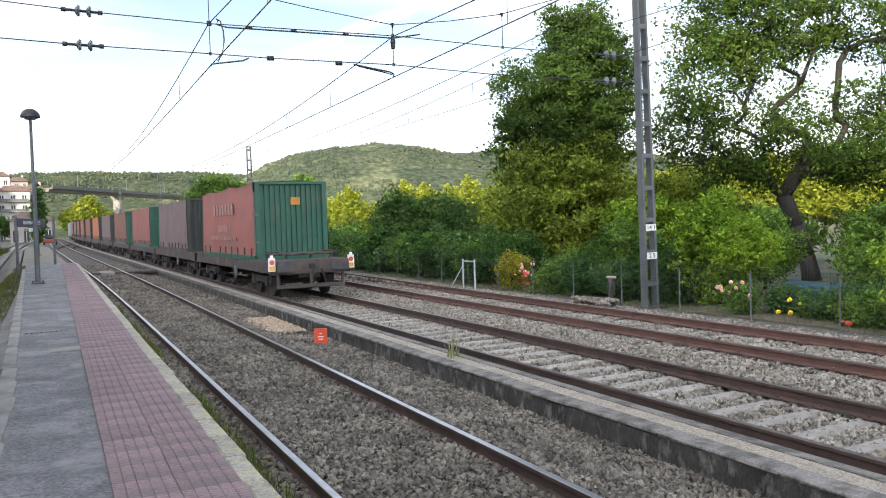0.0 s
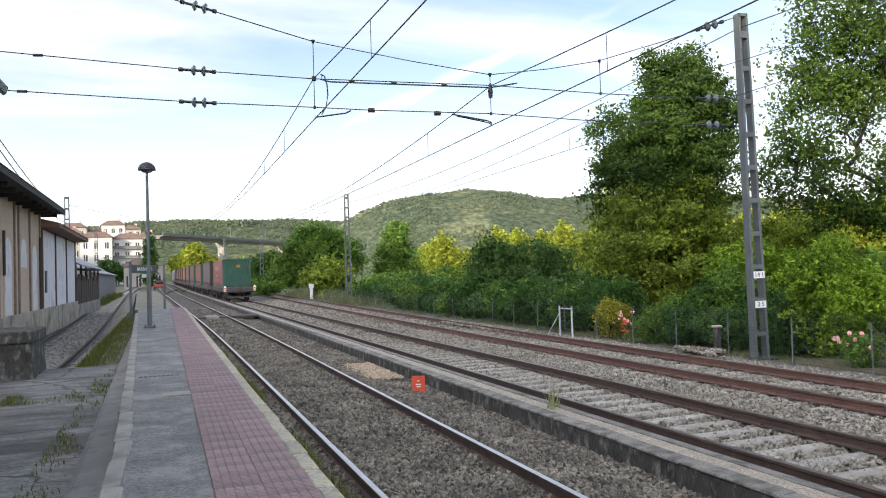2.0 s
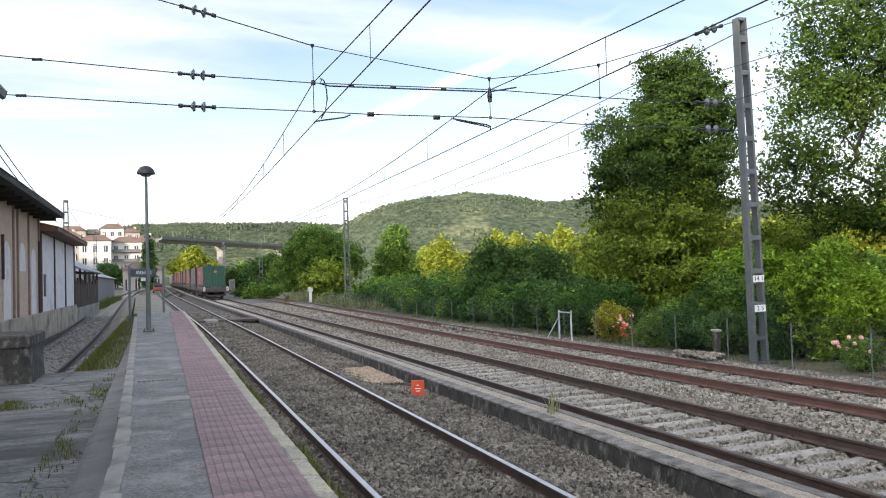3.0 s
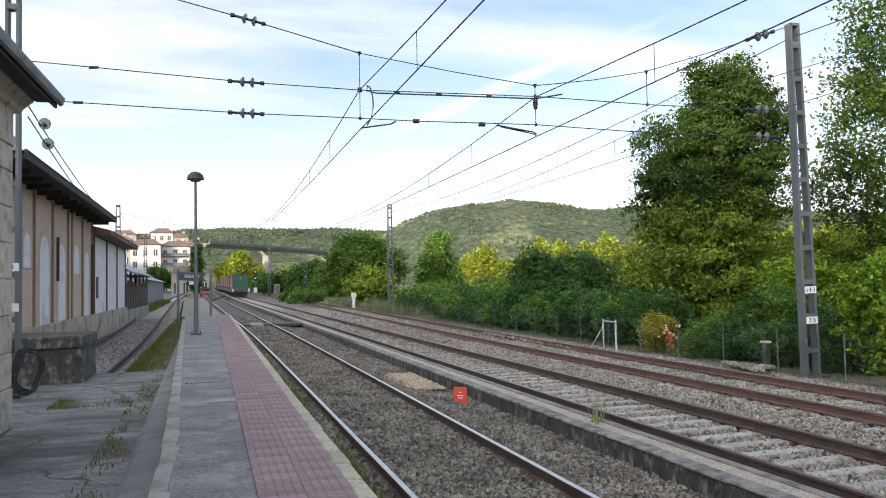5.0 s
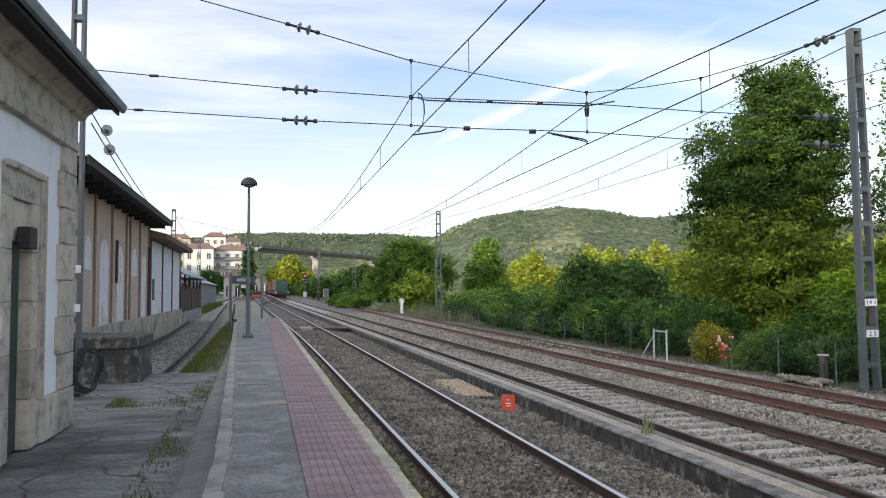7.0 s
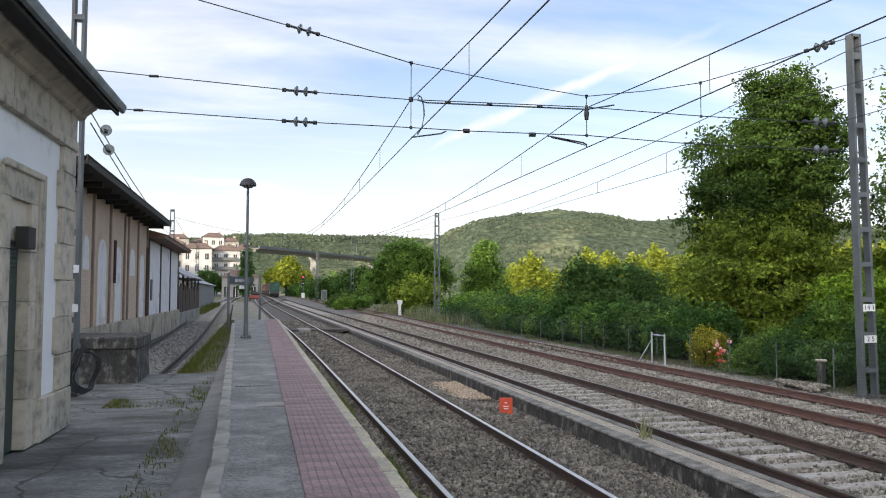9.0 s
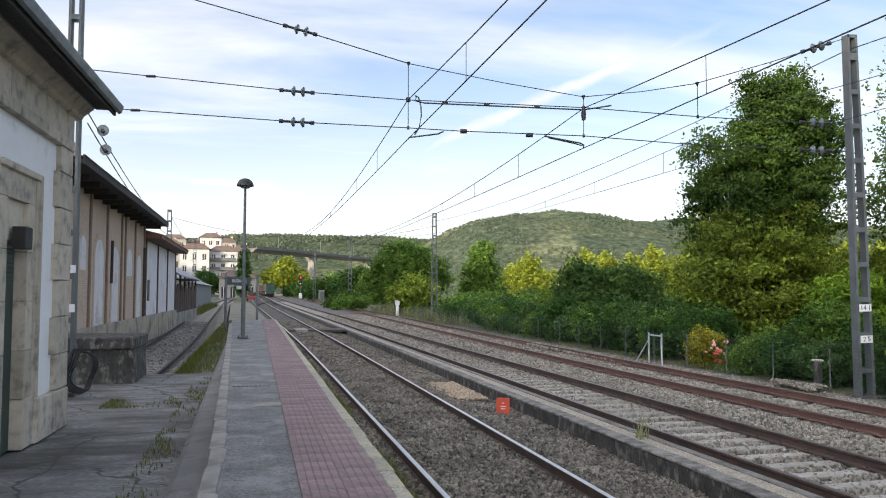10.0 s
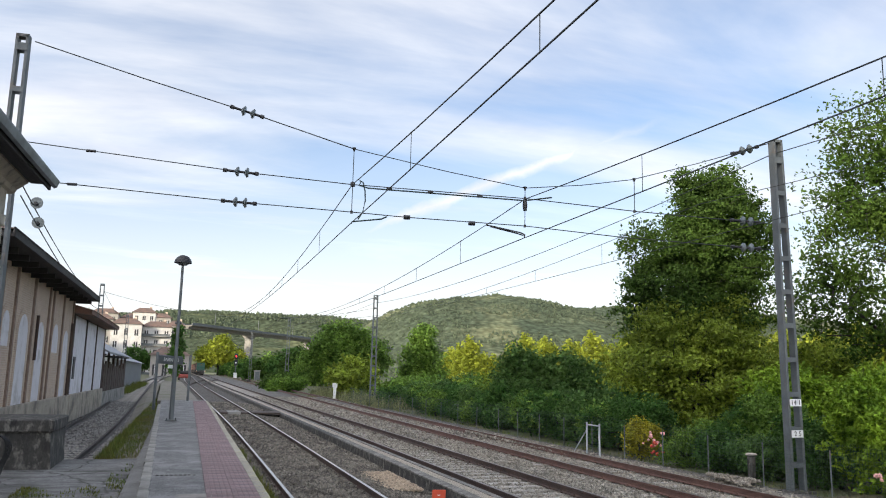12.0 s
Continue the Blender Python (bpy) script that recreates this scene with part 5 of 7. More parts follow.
lettering("BARBANTES", 0.27, m @ pose(-0.7, -0.045, 0.17, 90, 0, 0) @ Matrix.Diagonal((1.75, 1, 1, 1)), WHITE_SIGN, "letters", pan)
bm = block(-1.0, 0.2, -0.04, 0.04, -0.30, -0.10, 0.01)
bm.transform(m)
part("lower_panel", bm, WHITE_SIGN, board)

red = thing("trackside_sign", (5.0, 15.5, -0.90), "small orange-red warning sign standing against the wall", "sign")
pl = part("plate", block(-0.015, 0.015, -0.135, 0.135, 0.03, 0.42, 0.006), RED_SIGN, red)
pl.rotation_euler = (0, 0, radians(72))
for dz, w in ((0.31, 0.05), (0.24, 0.11), (0.19, 0.09)):
    b_ = part("writing_bar", block(-0.021, -0.015, -w / 2, w / 2, dz, dz + 0.016), WHITE_SIGN, pl)

white_post = thing("marker_post", (12.3, 69.0, -0.3), "short white marker post", "post")
part("post", block(-0.12, 0.12, -0.1, 0.1, 0, 1.25, 0.03), WHITE_SIGN, white_post)
part("head", block(-0.22, 0.22, -0.08, 0.08, 0.95, 1.35, 0.04), WHITE_SIGN, white_post)

signal = thing("light_signal", (9.6, 176, 0.6), "railway light signal showing red on a pale post", "signal")
part("post", rod((0, 0, 0), (0, 0, 3.6), 0.09, 8), GALV, signal)
part("cabinet", block(-0.35, 0.35, -0.3, 0.3, 0, 1.1, 0.03), WHITE_SIGN, signal)
for z, m_ in ((3.2, WHITE_SIGN), (4.6, RED_LIGHT)):
    hd = part("head", block(-0.35, 0.35, -0.12, 0.2, z - 0.6, z + 0.6, 0.1), DARK, signal)
    part("lens", rod((0, -0.14, z), (0, -0.12, z), 0.17 if m_ is RED_LIGHT else 0.12, 12), m_, hd)
cabinet = thing("relay_cabinet", (12.1, 150, 0.4), "pale concrete relay cabinet beside the line", "cabinet")
part("body", block(-0.5, 0.5, -0.4, 0.4, 0, 1.7, 0.04), CONCRETE, cabinet)
part("lid", block(-0.6, 0.6, -0.5, 0.5, 1.7, 1.85, 0.03), CONCRETE, cabinet)
part("door", block(-0.4, 0.4, -0.42, -0.4, 0.1, 1.6), GALV, cabinet)
car = thing("parked_car", (-0.5, 128, 0.45), "red car parked beyond the platform", "car")
part("body", block(-0.85, 0.85, -2, 2, 0.3, 0.85, 0.1), CAR_RED, car)
part("cabin", block(-0.7, 0.7, -1.2, 1.0, 0.85, 1.4, 0.15), DARK, car)
for x in (-0.8, 0.8):
    for y in (-1.3, 1.3):
        part("wheel", rod((x - 0.1, y, 0.3), (x + 0.1, y, 0.3), 0.3, 12), WHEEL_M, car)

# ---------------------------------------------------------------- fence, gate and stone post
FX = 12.95
fence = thing("wire_fence", (0, 0, 0), "low green wire fence on thin posts along the gardens", "fence")
y = 7.4
while y < 62:
    part("post", rod(on_line(FX, y, -0.7), on_line(FX, y, 0.42), 0.016, 6), GALV, fence)
    y += 2.05 if y < 32 else 2.6
vs, fs = [], []
for k in range(15):
    v, f = tube([on_line(FX, q, -0.58 + 0.08 * k) for q in spaced([(6, 62, 30)])], 0.0022, 3)
    fs += [tuple(i + len(vs) for i in g) for g in f]
    vs += v
for k in range(800):
    q = 6 + k * 0.07
    v, f = tube([on_line(FX, q, -0.6), on_line(FX, q, 0.6)], 0.0018, 3)
    fs += [tuple(i + len(vs) for i in g) for g in f]
    vs += v
raw("wire_mesh", vs, fs, DOOR_GREEN, fence)
gate = thing("garden_gate", (12.75, 23.4, -0.62), "narrow pale metal garden gate with slanting stays", "gate", turn=90)
for x in (-0.42, 0.42):
    part("post", rod((x, 0, 0), (x, 0, 1.0), 0.032, 8), PALE_STEEL, gate)
    part("stay", rod((x + 0.03, 0, 0.75), (x + (0.55 if x > 0 else -0.4), 0.2, 0), 0.022, 6), PALE_STEEL, gate)
part("top_bar", rod((-0.42, 0, 0.93), (0.42, 0, 0.93), 0.022, 6), PALE_STEEL, gate)
for k in range(6):
    part("wire", rod((-0.42, 0, 0.1 + k * 0.14), (0.42, 0, 0.1 + k * 0.14), 0.003, 4), GALV, gate)
stub = thing("stone_post", (13.1, 16.2, -0.65), "short weathered stone post in the hedge", "post")
part("shaft", block(-0.08, 0.08, -0.08, 0.08, 0, 0.7, 0.03), DARK_WALL, stub)
part("cap", block(-0.1, 0.1, -0.1, 0.1, 0.7, 0.76, 0.02), GRANITE, stub)


# ---------------------------------------------------------------- plants
def leaf_mesh(name, centres, size, mat, parent=None, seed=0, droop=0.3, label="", up=1.1, slim=0.55):
    """One folded leaf at each centre, turned at random."""
    rng = np.random.default_rng(seed)
    c = np.asarray(centres, float)
    n = len(c)
    nrm = rng.normal(size=(n, 3)) + np.array([0, 0, up])
    nrm /= np.linalg.norm(nrm, axis=1)[:, None]
    u = np.cross(nrm, rng.normal(size=(n, 3)))
    u /= np.linalg.norm(u, axis=1)[:, None]
    w = np.cross(nrm, u)
    s = (size * rng.uniform(0.6, 1.3, n))[:, None]
    v = np.empty((n, 4, 3))
    v[:, 0] = c - u * s
    v[:, 1] = c + w * s * slim + nrm * s * 0.12
    v[:, 2] = c + u * s - nrm * s * droop
    v[:, 3] = c - w * s * slim + nrm * s * 0.12
    i = np.arange(n)[:, None] * 4
    f = np.concatenate([np.hstack([i, i + 1, i + 2]), np.hstack([i, i + 2, i + 3])])
    return raw(name, v.reshape(-1, 3).tolist(), f.tolist(), mat, parent, label)


def crown_points(blobs, clumps, per, spread, seed, shell=0.62):
    """Leaf places: many small clumps in the outer shell of several lobes."""
    rng = np.random.default_rng(seed)
    vol = np.array([b[3] * b[4] * b[5] for b in blobs]) ** 0.75
    pick = rng.choice(len(blobs), clumps, p=vol / vol.sum())
    out = []
    for k in pick:
        x, y, z, a, b, c = blobs[k]
        d = rng.normal(size=3)
        d /= np.linalg.norm(d)
        r = rng.uniform(shell, 1.0) * (1 + 0.22 * noise.noise((d[0] * 2.3 + k, d[1] * 2.3, d[2] * 2.3)))
        p = np.array([x, y, z]) + d * r * np.array([a, b, c])
        out.append(p + rng.normal(size=(per, 3)) * spread * np.array([1, 1, 0.7]))
    return np.concatenate(out)


def limb(a, b, r0, r1, seed, n=6, wob=0.12):
    rng = random.Random(seed)
    a, b = Vector(a), Vector(b)
    L = (b - a).length
    pts = [a.lerp(b, i / n) + Vector((rng.uniform(-1, 1), rng.uniform(-1, 1), rng.uniform(-.5, .5))) * L * wob * (0 < i < n) * 0.5 for i in range(n + 1)]
    return tube(pts, [r0 + (r1 - r0) * i / n for i in range(n + 1)], 7), pts


def tree(name, at, label, blobs, clumps, per, spread, size, mat, trunk=0.2, fork=2.0, seed=1, category="tree", limbs=True, shell=0.62, twigs=3, lean=(0, 0)):
    root = thing(name, at, label, category, "trees" if category == "tree" else "shrubs")
    rng = random.Random(seed)
    vs, fs = [], []

    def add(g):
        fs.extend(tuple(i + len(vs) for i in f) for f in g[1])
        vs.extend(g[0])

    if limbs:
        top = (lean[0] + rng.uniform(-.1, .1), lean[1] + rng.uniform(-.1, .1), fork)
        g, _ = limb((0, 0, -0.2), top, trunk * 1.25, trunk * 0.8, seed)
        add(g)
        for k, (x, y, z, a, b, c) in enumerate(blobs):
            g, pts = limb(top, (x, y, z + c * 0.3), trunk * 0.55, trunk * 0.12, seed + k + 1)
            add(g)
            for j in range(twigs):
                p = pts[rng.randint(2, 5)]
                d = Vector((rng.gauss(0, 1), rng.gauss(0, 1), rng.gauss(0.3, .7))).normalized()
                g, _ = limb(p, p + Vector((d.x * a, d.y * b, d.z * c)) * 0.85, trunk * 0.2, trunk * 0.05, seed * 7 + k * 5 + j, 4)
                add(g)
        raw("trunk", vs, fs, BARK, root, "dark branching trunk", smooth=True)
    leaf_mesh("crown", crown_points(blobs, clumps, per, spread, seed, shell), size, mat, root, seed)
    return root


def grown_tree(name, at, label, stem, blobs, clumps, per, spread, size, mat, trunk, seed, shell=0.4, up=0.5, reach=0.35, flat=0.6):
    """A tree whose limbs branch from the stem towards every clump of leaves; limbs thicken with what they carry."""
    root = thing(name, at, label, "tree", "trees")
    rg = np.random.default_rng(seed)
    goals = crown_points(blobs, clumps, 1, 0.0, seed, shell)
    pos, par, path = [np.array(p, float) for p in stem], [-1] + list(range(len(stem) - 1)), [0.0]
    for i in range(1, len(stem)):
        path.append(path[-1] + np.linalg.norm(pos[i] - pos[i - 1]))
    carried, first_free = [0] * len(pos), len(stem) - max(1, len(stem) // 2)
    for g in goals[np.argsort(np.linalg.norm(goals - pos[-1], axis=1))]:
        allp = np.array(pos)
        d = np.linalg.norm(allp - g, axis=1)
        cost = d + reach * np.array(path) + 1.2 * np.maximum(0, allp[:, 2] - g[2])
        cost[:first_free] += 50
        i = int(np.argmin(cost))
        gap, start = d[i], pos[i]
        n = max(1, int(gap / 0.55))
        for k in range(1, n + 1):
            f = k / n
            p = start + (g - start) * f + np.array([0, 0, 0.16 * gap * math.sin(math.pi * f) * (1 if k < n else 0)]) + rg.normal(size=3) * 0.07 * (k < n)
            pos.append(p)
            par.append(i)
            path.append(path[i] + np.linalg.norm(p - pos[i]))
            carried.append(0)
            i = len(pos) - 1
        carried[i] += 1
    for i in range(len(pos) - 1, 0, -1):
        carried[par[i]] += carried[i]
    radius = [max(0.010, trunk * (c / clumps) ** 0.58) for c in carried]
    vs, fs = [], []
    for i in range(1, len(pos)):
        r0 = trunk * 1.35 if par[i] == 0 else min(radius[par[i]], radius[i] * 1.5)
        v, f = tube([pos[par[i]], pos[i]], [r0, radius[i]], 7 if radius[i] > 0.05 else 4)
        fs.extend(tuple(q + len(vs) for q in g) for g in f)
        vs.extend(v)
    raw("trunk", vs, fs, BARK, root, "dark branching trunk", smooth=True)
    per_clump = rg.normal(size=(clumps, per, 3)) * spread * rg.uniform(0.6, 1.4, (clumps, 1, 1)) * np.array([1, 1, flat])
    leaf_mesh("crown", (goals[:, None] + per_clump).reshape(-1, 3), size, mat, root, seed, up=up)
    return root


def shrub(name, at, label, w, d, h, clumps, size, mat, seed, per=16):
    rng = random.Random(seed)
    if at[1] < 25 and size < 0.13:          # near the camera single leaves show
        clumps, per, size = int(clumps * 1.25), int(per * 1.7), size * 0.62
    blobs = [(0, 0, h * 0.5, w * 0.42, d * 0.42, h * 0.5)]
    for k in range(4):
        s = rng.uniform(0.3, 0.55)
        blobs.append((rng.uniform(-.4, .4) * w, rng.uniform(-.4, .4) * d, h * rng.uniform(0.25, 0.75), w * 0.5 * s, d * 0.5 * s, h * 0.5 * s))
    return tree(name, at, label, blobs, clumps, per, max(0.09, size * 1.5), size, mat, trunk=0.05, fork=h * 0.3, seed=seed, category="shrub", shell=0.55, twigs=1)


grown_tree("tall_tree", (19.0, 27.0, -0.7), "tall dense dark green tree behind the fence",
           [(0.5, 0.4, -0.2), (0.6, 0.4, 1.2), (0.8, 0.3, 2.6), (0.9, 0.2, 4.2), (0.9, 0.1, 5.8), (1.0, 0, 7.6), (1.0, 0, 9.4)],
           [(0.4, 0.3, 3.8, 2.5, 2.6, 1.3), (-0.7, 0, 5.0, 2.1, 2.4, 1.1), (1.6, 0.2, 5.1, 2.2, 2.4, 1.1), (-0.6, 0, 6.3, 2.4, 2.6, 1.2), (1.9, 0.3, 6.5, 2.3, 2.6, 1.4), (-0.7, 0, 7.8, 2.0, 2.2, 1.2), (1.5, 0, 8.6, 2.1, 2.3, 1.7), (0.9, 0, 9.5, 2.0, 1.8, 1.3), (1.7, 0, 10.6, 1.6, 1.5, 1.0), (2.7, 0.2, 7.8, 1.8, 1.8, 1.7), (0.6, 0, 10.7, 0.9, 0.9, 0.7), (2.6, 0.1, 9.4, 1.3, 1.3, 1.2)],
           760, 105, 0.25, 0.080, LEAF_TALL, 0.22, 11, 0.42, 0.5)
grown_tree("walnut_tree", (22.2, 17.6, -0.7), "large spreading walnut tree with open crown and dark limbs",
           [(0.2, -0.1, -0.2), (0.05, 0, 0.9), (-0.25, 0.15, 1.9), (-0.6, 0.35, 2.9)],
           [(-2.9, 2.0, 5.6, 1.7, 1.7, 1.4), (-2.4, 1.7, 7.8, 1.6, 1.6, 1.5), (-1.6, 1.2, 3.9, 2.0, 2.0, 0.9), (1.5, -1.0, 4.1, 2.4, 2.4, 0.9), (-0.8, 0.8, 5.2, 2.6, 2.6, 1.3), (2.4, -1.2, 5.4, 2.8, 2.8, 1.4), (-1.5, 1.1, 7.6, 2.3, 2.3, 1.8), (0.5, 0.2, 8.6, 3.2, 3.2, 2.0), (3.4, -2.2, 8.0, 3.0, 3.0, 1.9), (-0.4, 0.6, 11.0, 2.6, 2.6, 1.8), (2.2, -1.4, 11.4, 3.0, 3.0, 1.8), (4.6, -3.4, 10.4, 2.6, 2.6, 1.9), (-1.9, 1.4, 9.6, 1.8, 1.8, 1.7), (5.6, -4.2, 5.6, 2.2, 2.2, 1.4), (-2.3, 1.6, 4.2, 1.9, 1.9, 1.0), (0.6, -0.3, 3.9, 2.3, 2.3, 0.9), (3.5, -2.4, 4.4, 2.2, 2.2, 1.1), (2.4, -1.6, 3.3, 1.7, 1.7, 0.8)],
           1080, 66, 0.30, 0.072, LEAF_WALNUT, 0.25, 21, 0.25, 0.5, 0.12)
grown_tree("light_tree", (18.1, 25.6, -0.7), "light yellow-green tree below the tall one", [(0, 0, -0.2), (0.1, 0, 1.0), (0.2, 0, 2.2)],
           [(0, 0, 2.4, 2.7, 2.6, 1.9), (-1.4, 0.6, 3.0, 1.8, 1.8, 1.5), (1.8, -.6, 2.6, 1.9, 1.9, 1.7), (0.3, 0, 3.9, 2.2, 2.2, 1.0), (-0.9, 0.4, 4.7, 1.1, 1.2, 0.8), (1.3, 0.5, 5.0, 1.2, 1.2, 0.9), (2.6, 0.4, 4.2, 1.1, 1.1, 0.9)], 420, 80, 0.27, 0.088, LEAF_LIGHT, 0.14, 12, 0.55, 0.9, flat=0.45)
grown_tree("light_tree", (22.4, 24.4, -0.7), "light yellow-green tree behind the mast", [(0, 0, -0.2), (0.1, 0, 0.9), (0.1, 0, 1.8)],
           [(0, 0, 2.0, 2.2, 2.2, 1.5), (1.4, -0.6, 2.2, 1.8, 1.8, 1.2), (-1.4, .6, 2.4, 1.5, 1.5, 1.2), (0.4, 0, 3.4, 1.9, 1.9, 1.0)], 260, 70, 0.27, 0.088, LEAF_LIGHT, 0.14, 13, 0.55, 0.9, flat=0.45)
tree("fig_tree", (17.8, 37.0, -1.1), "broad dark green fig tree", [(0, 0, 2.0, 3.2, 2.6, 1.9), (-1.6, 0, 2.9, 1.5, 1.5, 1.3), (1.6, 0.2, 2.2, 1.9, 1.8, 1.6), (0.2, -0.3, 3.1, 1.8, 1.6, 1.1), (-1.9, 0, 3.7, .7, .7, .8)],
     760, 26, 0.25, 0.115, LEAF_FIG, trunk=0.16, fork=1.0, seed=31)
tree("garden_tree", (15.6, 82.0, -0.3), "round leafy tree beside the line", [(0, 0, 4.4, 3.8, 3.4, 2.9), (-2.4, 0, 3.4, 2.2, 2.2, 2.2), (2.6, 0.4, 3.8, 2.2, 2.2, 2.2), (-0.4, 0, 6.0, 2.2, 2.2, 1.7)], 800, 22, 0.36, 0.19, LEAF_MID, trunk=0.22, fork=2.0, seed=41)
tree("garden_tree", (22.0, 76.0, -0.4), "slim leafy tree beside the line", [(0, 0, 4.2, 1.5, 1.5, 2.4), (0.4, 0, 6.0, 1.2, 1.2, 1.4), (-0.9, 0, 3.4, 1.2, 1.2, 1.6), (1.4, 0, 3.4, 1.3, 1.3, 1.8)], 330, 22, 0.32, 0.18, LEAF_MID, trunk=0.14, fork=2.0, seed=42)
tree("golden_tree", (9.3, 275.0, 1.0), "tree in yellow-green evening sunlight", [(0, 0, 7.5, 4.5, 4, 4), (-4, 0, 5.5, 3.2, 3, 3.2), (5, 0, 6, 3.6, 3, 3), (0.5, 0, 10.8, 2.2, 2, 2)], 420, 14, 0.9, 0.6, LEAF_SUNLIT, trunk=0.3, fork=4, seed=43)
tree("dark_conifer", (-2.6, 168.0, 0.6), "dark cypress beside the line", [(0, 0, 3, 1.3, 1.3, 3), (0, 0, 6, 1.1, 1.1, 2.6), (0, 0, 8.4, .7, .7, 1.8)], 160, 14, 0.4, 0.35, LEAF_DARK, trunk=0.2, fork=2, seed=44)
tree("garden_tree", (-11.6, 92.0, 0.0), "dark round tree behind the sheds", [(0, 0, 6, 1.8, 1.8, 2.0), (1.2, 0, 5.2, 1.2, 1.2, 1.4)], 160, 14, 0.35, 0.28, LEAF_DARK, trunk=0.2, fork=3.5, seed=45)
tree("garden_tree", (-13.2, 215.0, 1.6), "dark tree beside the houses", [(0, 0, 3.6, 3, 2, 2.6), (3, 0, 2.4, 2, 2, 2.2), (-1.4, 0, 1.8, 2, 2, 1.9)], 160, 14, 0.5, 0.4, LEAF_DARK, trunk=0.2, fork=2, seed=46)

# woods beside the far line
rng = random.Random(5)
for k in range(16):
    y = 118 + k * 11 + rng.uniform(-3, 3)
    x = 15.5 + bend(y) + rng.uniform(0, 5) + 0.02 * max(0, 210 - y)
    h = rng.uniform(3.5, 6.5)
    tree("line_side_tree", (x, y, ground_z(x, y) - 0.1), "bushy green tree beside the far line", [(0, 0, h * .5, h * .55, h * .5, h * .5), (h * .35, 0, h * .4, h * .4, h * .4, h * .4), (-h * .3, 0, h * .35, h * .38, h * .38, h * .36)], 190, 14, 0.5, 0.34, (LEAF_MID, LEAF_TALL, LEAF_DARK)[k % 3], trunk=0.15, fork=h * .3, seed=60 + k)

# sunlit poplars beyond the gardens
pop_blobs = [(0, 0, 3.4, 2.3, 2.3, 2.6), (0.3, 0, 6.2, 2.2, 2.2, 2.6), (-0.2, 0, 8.6, 1.8, 1.8, 2.0), (0.1, 0, 10.0, 1.2, 1.2, 1.3)]
poplar = tree("poplar", (52, 150, -3.2), "slender poplar glowing yellow-green in low sun", pop_blobs, 210, 11, 0.38, 0.36, LEAF_SUNLIT, trunk=0.18, fork=2, seed=71)
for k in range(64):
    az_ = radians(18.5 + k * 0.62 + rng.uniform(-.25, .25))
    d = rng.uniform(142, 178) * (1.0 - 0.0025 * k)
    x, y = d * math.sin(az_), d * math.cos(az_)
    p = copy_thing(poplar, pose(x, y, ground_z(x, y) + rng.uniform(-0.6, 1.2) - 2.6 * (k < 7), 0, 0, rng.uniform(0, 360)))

# shrubs and hedges along the fence
shrub("bright_laurel", (14.9, 14.2, -0.65), "dense bright green laurel bush by the mast", 2.5, 2.4, 2.9, 330, 0.10, LEAF_BRIGHT, 81, 20)
shrub("green_shrub", (14.9, 17.6, -0.65), "leafy green shrub behind the fence", 2.2, 2.4, 2.3, 240, 0.10, LEAF_MID, 82)
shrub("green_shrub", (17.2, 19.6, -0.65), "tall green shrub below the big tree", 3.6, 3.0, 3.2, 330, 0.12, LEAF_BRIGHT, 83)
shrub("dark_hedge", (13.9, 15.4, -0.65), "dark clipped shrub at the mast's foot", 0.9, 0.9, 1.2, 130, 0.07, LEAF_DARK, 84)
shrub("yellow_shrub", (13.6, 21.9, -0.65), "low golden-yellow shrub by the gate", 1.4, 1.2, 1.25, 190, 0.07, LEAF_YELLOW, 85)
shrub("rose_bush", (13.8, 19.9, -0.65), "rose bush with pink and red blooms", 1.3, 1.1, 0.95, 110, 0.07, LEAF_MID, 86)
shrub("low_shrub", (14.1, 18.6, -0.65), "low green garden shrub", 1.6, 1.2, 1.25, 150, 0.08, LEAF_DARK, 87)
shrub("low_shrub", (13.9, 16.8, -0.65), "low green garden shrub", 1.5, 1.2, 1.2, 150, 0.08, LEAF_FIG, 88)
shrub("rose_bush", (13.7, 12.4, -0.65), "rose bush with pale pink blooms", 0.8, 0.8, 0.75, 70, 0.06, LEAF_MID, 89)
shrub("green_shrub", (15.0, 8.7, -0.65), "bright leafy bush at the garden's edge", 2.2, 2.2, 1.9, 230, 0.09, LEAF_BRIGHT, 90)
shrub("low_shrub", (14.7, 10.6, -0.65), "low weeds in the garden", 2.6, 1.6, 0.75, 140, 0.07, LEAF_FIG, 91)
shrub("low_shrub", (20.5, 13.2, -0.65), "green bushes behind the garden", 5.0, 3.0, 2.4, 300, 0.12, LEAF_MID, 92)
shrub("low_shrub", (24.5, 12.0, -0.65), "green bushes behind the garden", 5.0, 4.0, 3.0, 300, 0.14, LEAF_MID, 93)
for k in range(22):
    y = 15.3 + k * 1.55 + rng.uniform(-.3, .3)
    if 20.5 < y < 22.3:
        continue
    x = 14.55 + bend(y) + rng.uniform(-.25, .35)
    shrub("hedge_shrub", (x, y, ground_z(x, y)), "leafy green shrub crowding the fence", rng.uniform(1.6, 2.2), 1.9, rng.uniform(1.2, 2.0), 170, 0.085, (LEAF_FIG, LEAF_DARK, LEAF_DARK, LEAF_MID)[k % 4], 300 + k)
